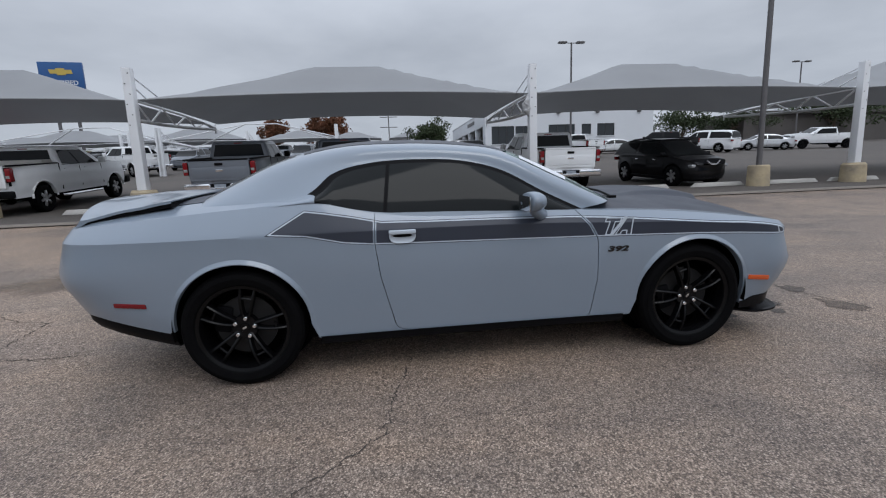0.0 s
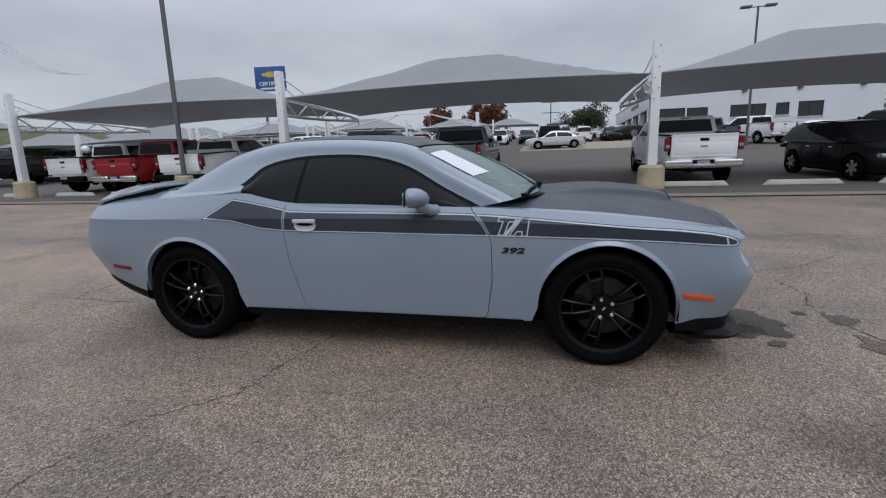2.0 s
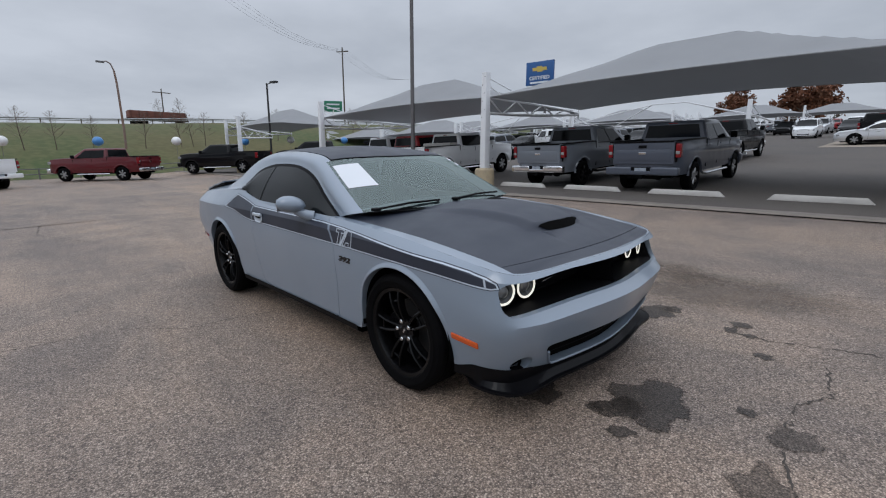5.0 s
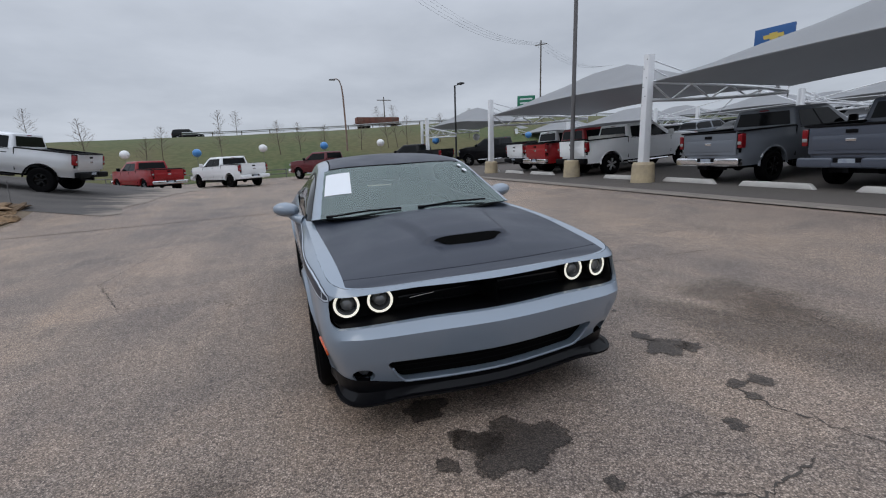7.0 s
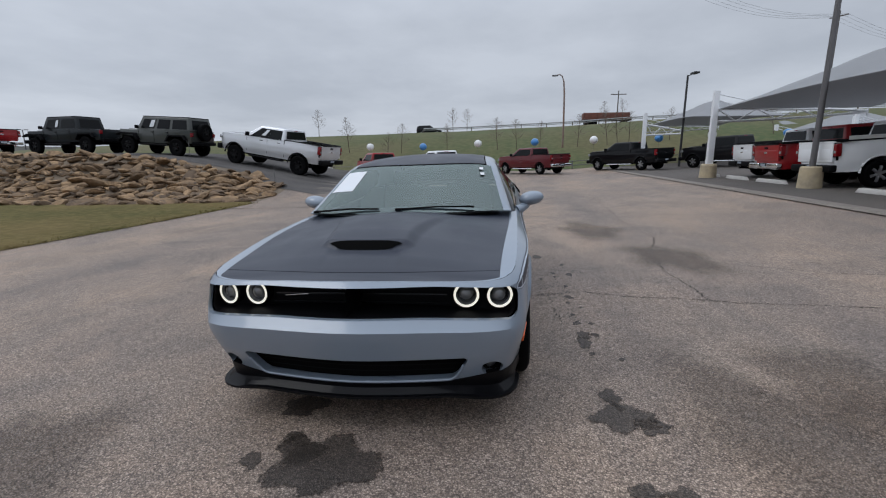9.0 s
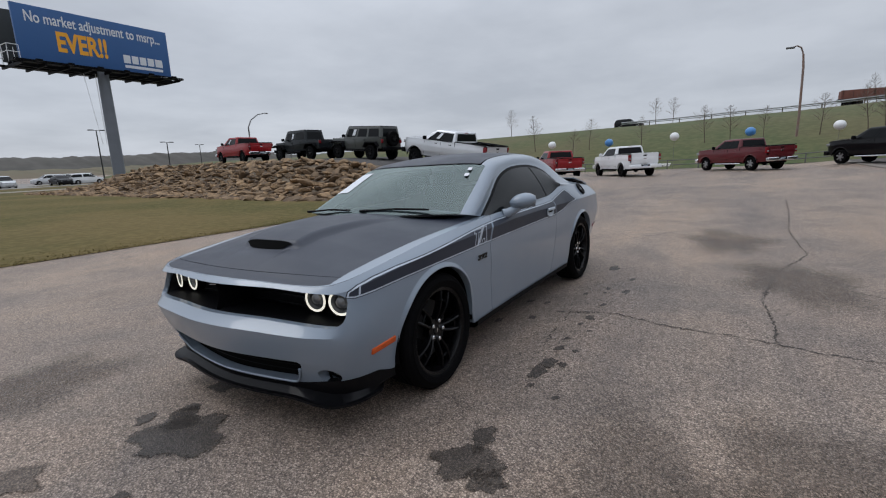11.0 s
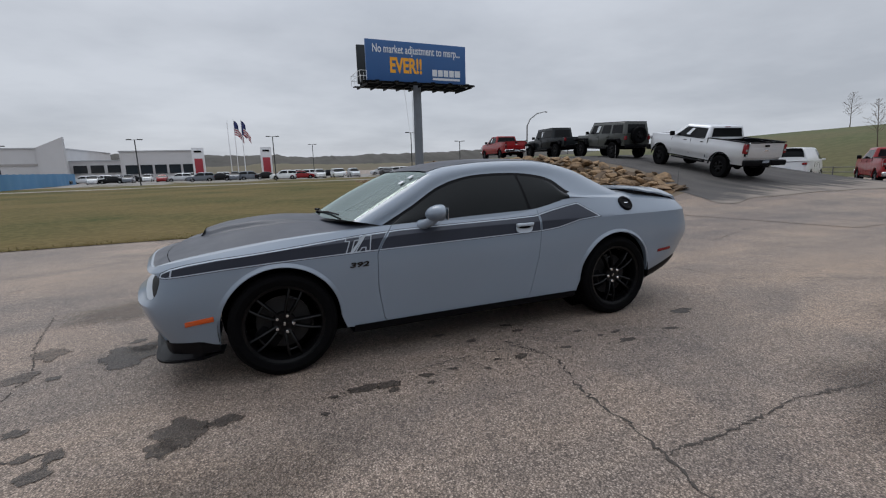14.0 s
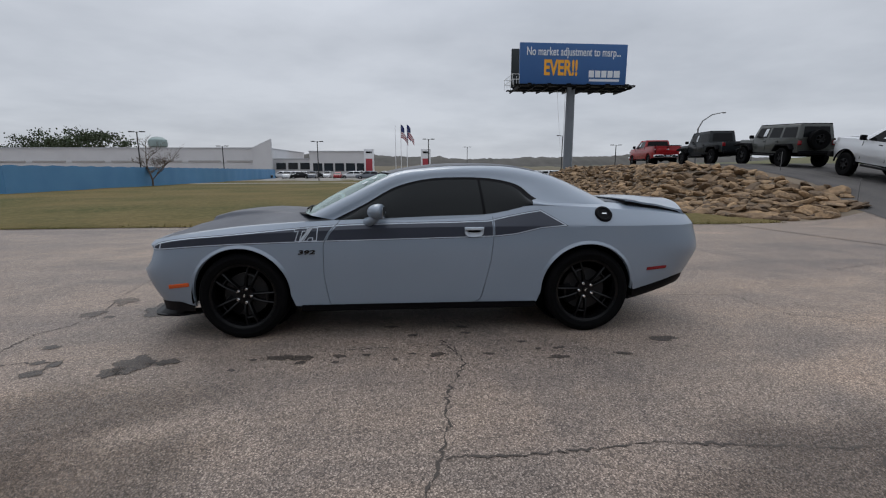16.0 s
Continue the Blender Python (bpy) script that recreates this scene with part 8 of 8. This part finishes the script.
for x, y, h in ((16.4, -75, 6.6), (-2.3, -75, 7.0), (33.2, -78, 6.0), (-25.5, -75, 7.6), (-36.4, -78, 6.2), (-14, -120, 8), (-60, -110, 7.5), (-75, -95, 7.5), (36.9, -60, 6.9)):
    light_pole(x, y, h, 0.09, [(0.5, 0), (-0.5, 0)], False, "dark twin-head lamp pole across the lawn", None, DARKPOLE)
hl2 = thing("highway_lamp", "grey highway lamp with a curved arm", "lamp", pose(-47.9, -72.2, gz(-48, -72), 0, 0, 29))
part("mast", tube([(0, 0, 0), (0, 0, 8.6), (-1.2, 0, 9.9), (-4.0, 0, 11.1), (-7.6, 0, 11.7)], 0.14, 8, 0.07), POLE, hl2)
part("lamp_head", block(0.8, 0.3, 0.16, (-7.9, 0, 11.65), 0.05), POLE, hl2)

# white dealership behind the covered lot: taller block, lower wing with a porch along its west side
wy, wz = 52.5, gz(25, 52.5)
dl = thing("dealership", "white two-storey dealership with dark windows and a porch", "building")
STUCCO = mat("white_stucco", (0.66, 0.68, 0.71), 0.8, var=0.18, scale=0.35, bump=0.15, bscale=18, dark=(0.52, 0.53, 0.55))
FRAME = mat("dark_window_frame", (0.03, 0.03, 0.032), 0.5, var=0.2)


def outer_wall(x0, x1, top, holes, parent):
    """A south wall 0.3 m thick with window openings (x0, x1, z0, z1) that go through it."""
    xs = sorted({x0, x1, *[h[0] for h in holes], *[h[1] for h in holes]})
    pieces = []
    for a0, a1 in zip(xs, xs[1:]):
        cut = sorted((h[2], h[3]) for h in holes if h[0] <= a0 and h[1] >= a1)
        z = wz - 0.6
        for c0, c1 in cut + [(top, top)]:
            if c0 - z > 0.01:
                pieces.append(block(a1 - a0, 0.3, c0 - z, ((a0 + a1) / 2, wy + 0.15, (z + c0) / 2)))
            z = c1
    part("wall", merge(*pieces), STUCCO, parent)


def glazed(parent, x0, x1, z0, z1, n):
    win = part("window", block(x1 - x0, 0.03, z1 - z0, ((x0 + x1) / 2, wy + 0.16, (z0 + z1) / 2)), GLASSF, parent)
    for k in range(n + 1):
        part("frame_bar", block(0.08, 0.08, z1 - z0, (x0 + (x1 - x0) * k / n, wy + 0.13, (z0 + z1) / 2)), FRAME, win)
    part("sill", block(x1 - x0 + 0.2, 0.16, 0.08, ((x0 + x1) / 2, wy - 0.02, z0 - 0.045)), STUCCO, win)


MAIN_WIN = [(20.0, 23.4, 5.35, 6.6, 3), (24.3, 25.55, 5.35, 6.6, 1), (26.35, 28.65, 5.1, 6.62, 2)]
WING_WIN = [(12.75, 15.6, 4.4, 6.55, 3), (15.75, 17.85, 4.4, 6.52, 2)]
outer_wall(19.0, 33.85, 8.85, [w[:4] for w in MAIN_WIN], dl)
outer_wall(11.95, 19.0, 8.35, [w[:4] for w in WING_WIN], dl)
for w in MAIN_WIN + WING_WIN:
    glazed(dl, *w)
part("back_wall", merge(block(14.25, 15.0, 5.4, (26.7, wy + 8.2, wz + 2.72)), block(3.9, 26, 4.9, (17.0, wy + 13.6, wz + 2.4))), STUCCO, dl)
part("parapet", merge(block(15.0, 0.5, 0.14, (26.42, wy + 0.15, 8.92), 0.02), block(0.4, 15.4, 0.14, (33.7, wy + 7.9, 8.92), 0.02)), STUCCO, dl)
part("parapet", merge(block(7.2, 0.5, 0.14, (15.45, wy + 0.15, 8.42), 0.02), block(0.5, 26.5, 0.14, (12.1, wy + 13.5, 8.42), 0.02)), STUCCO, dl)
part("fascia", block(0.35, 26.2, 1.7, (12.1, wy + 13.4, 7.5), 0.03), STUCCO, dl)
part("porch_ceiling", block(3.2, 26.0, 0.2, (13.7, wy + 13.4, 6.75)), STUCCO, dl)
for k in range(6):
    part("column", block(0.65, 0.65, 3.6, (12.25, wy + 0.9 + 5.0 * k, wz + 1.6), 0.03), STUCCO, dl)
    part("porch_window", block(0.06, 3.6, 2.5, (15.0, wy + 3.2 + 4.6 * k, wz + 1.6)), GLASSF, dl)
part("lettering", block(0.06, 5.0, 0.45, (11.9, wy + 9.0, 7.7)), POLE, dl)
for x in (21.2, 26.3, 31.85):
    part("wall_lamp", block(0.42, 0.30, 0.26, (x, wy - 0.12, 8.02), 0.05), POLE, dl)
tower = thing("power_pylon", "distant steel power pole with crossarms", "pole", pose(1.6, 141, 2.0))
part("mast", tube([(0, 0, 0), (0, 0, 18.5)], 0.22, 8, 0.14), POLE, tower)
for z in (13.5, 16.5):
    part("crossarm", block(5.2, 0.2, 0.2, (0, 0, z)), POLE, tower)
d2 = thing("storage_building", "dark low building among oaks", "building")
part("wall", block(40, 10, 5.0, (72, 64, gz(70, 60) + 1.5)), mat("brown_wall", (0.10, 0.09, 0.085), 0.8, var=0.3, scale=0.4), d2)
part("roof", block(41, 11, 0.5, (72, 64, gz(70, 60) + 4.2)), mat("roof_dark", (0.08, 0.075, 0.07), 0.8, var=0.2), d2)

# far hills
def ridge(name, y, spread, base, amp, seed, col, flip=1):
    def fn(a, b):
        x = -spread + 2 * spread * a
        h = base + amp * (noise.noise(Vector((x * 0.004, seed, 0))) + 0.35 * noise.noise(Vector((x * 0.02, seed, 1))) + 0.26 * noise.noise(Vector((x * 0.07, seed, 2))) + 0.16 * noise.noise(Vector((x * 0.23, seed, 4))))
        return (x, y - flip * 120 * b, -6 + (h + 6) * smooth(b * 1.0))
    m = grid(620, 8, fn)
    return tagged(part(name, m, col), "low hazy wooded hills on the horizon", "hills", "", "structure")


FARW = mat("far_woods", (0.066, 0.060, 0.052), 0.95, var=0.7, scale=0.02, fine=0.3, fscale=0.08, dark=(0.034, 0.034, 0.028))
FIELD = mat("dry_field", (0.115, 0.092, 0.055), 0.95, var=0.6, scale=0.012, dark=(0.08, 0.085, 0.04))
ridge("hills", -560, 1100, 17, 9, 5, FARW)
ridge("hills_near", -300, 700, 3.4, 4, 9, FIELD)
ridge("hills_north", 480, 900, 22, 7, 2, FARW, -1)

# rows of far cars
far_proto = {}
for i, (b, lab) in enumerate(((P_WHITE, "white car in the far rows"), (P_BLACK, "black car in the far rows"), (P_SILVER, "silver car in the far rows"), (P_RED, "red car in the far rows"), (P_GREY, "grey car in the far rows"))):
    far_proto[i] = [wagon(lab, b, on_lot(-30 - 3 * i, 31 + 0.3 * i, 90), L=4.7, W=1.86, H=1.5 if i % 2 else 1.72, r=0.34, sedan=bool(i % 2), name="parked_car", cat="car", group="far rows of cars", fine=False)]
fr = random.Random(12)
spots = [(-20 - 3 * k, 30.5 + fr.uniform(-.4, .4)) for k in range(11)] + [(-18 - 3 * k, 46 + fr.uniform(-.4, .4)) for k in range(13)] + [(-2 - 3.1 * k, 64 + fr.uniform(-.4, .4)) for k in range(14)]
spots += [(10 - 3.1 * k, 78 + fr.uniform(-.5, .5)) for k in range(12)] + [(8 - 3.1 * k, 52 + fr.uniform(-.5, .5)) for k in range(5)] + [(-7 - 3.0 * k, 36 + fr.uniform(-.5, .5)) for k in range(4)]
for x, y in spots:
    copy_thing(far_proto[fr.choice((0, 1, 1, 1, 2, 4, 4, 3))][0], on_lot(x, y, 90 + fr.choice((0, 180)) + fr.uniform(-2, 2)))
south = [(44 - 2.9 * k, -104) for k in range(11)] + [(40 - 2.9 * k, -116) for k in range(14)] + [(10 - 2.9 * k, -92) for k in range(6)] + [(-8 - 3.0 * k, -99) for k in range(9)] + [(-4 - 3.2 * k, -84) for k in range(8)]
for x, y in south:
    if fr.random() < 0.88:
        copy_thing(far_proto[fr.choice((0, 0, 1, 1, 2, 4, 3))][0], on_lot(x, y + fr.uniform(-.5, .5), fr.choice((0, 90, 90, 180)) + fr.uniform(-4, 4), 0.0))
tagged(part("road_south", drape(-70, 60, -122, -76, 20, 8, 0.05), mat("grey_lot", (0.22, 0.205, 0.19), 0.9, var=0.5, scale=0.12, fine=0.2, fscale=3)), "pale concrete lot beyond the lawn", "road", "", "structure")
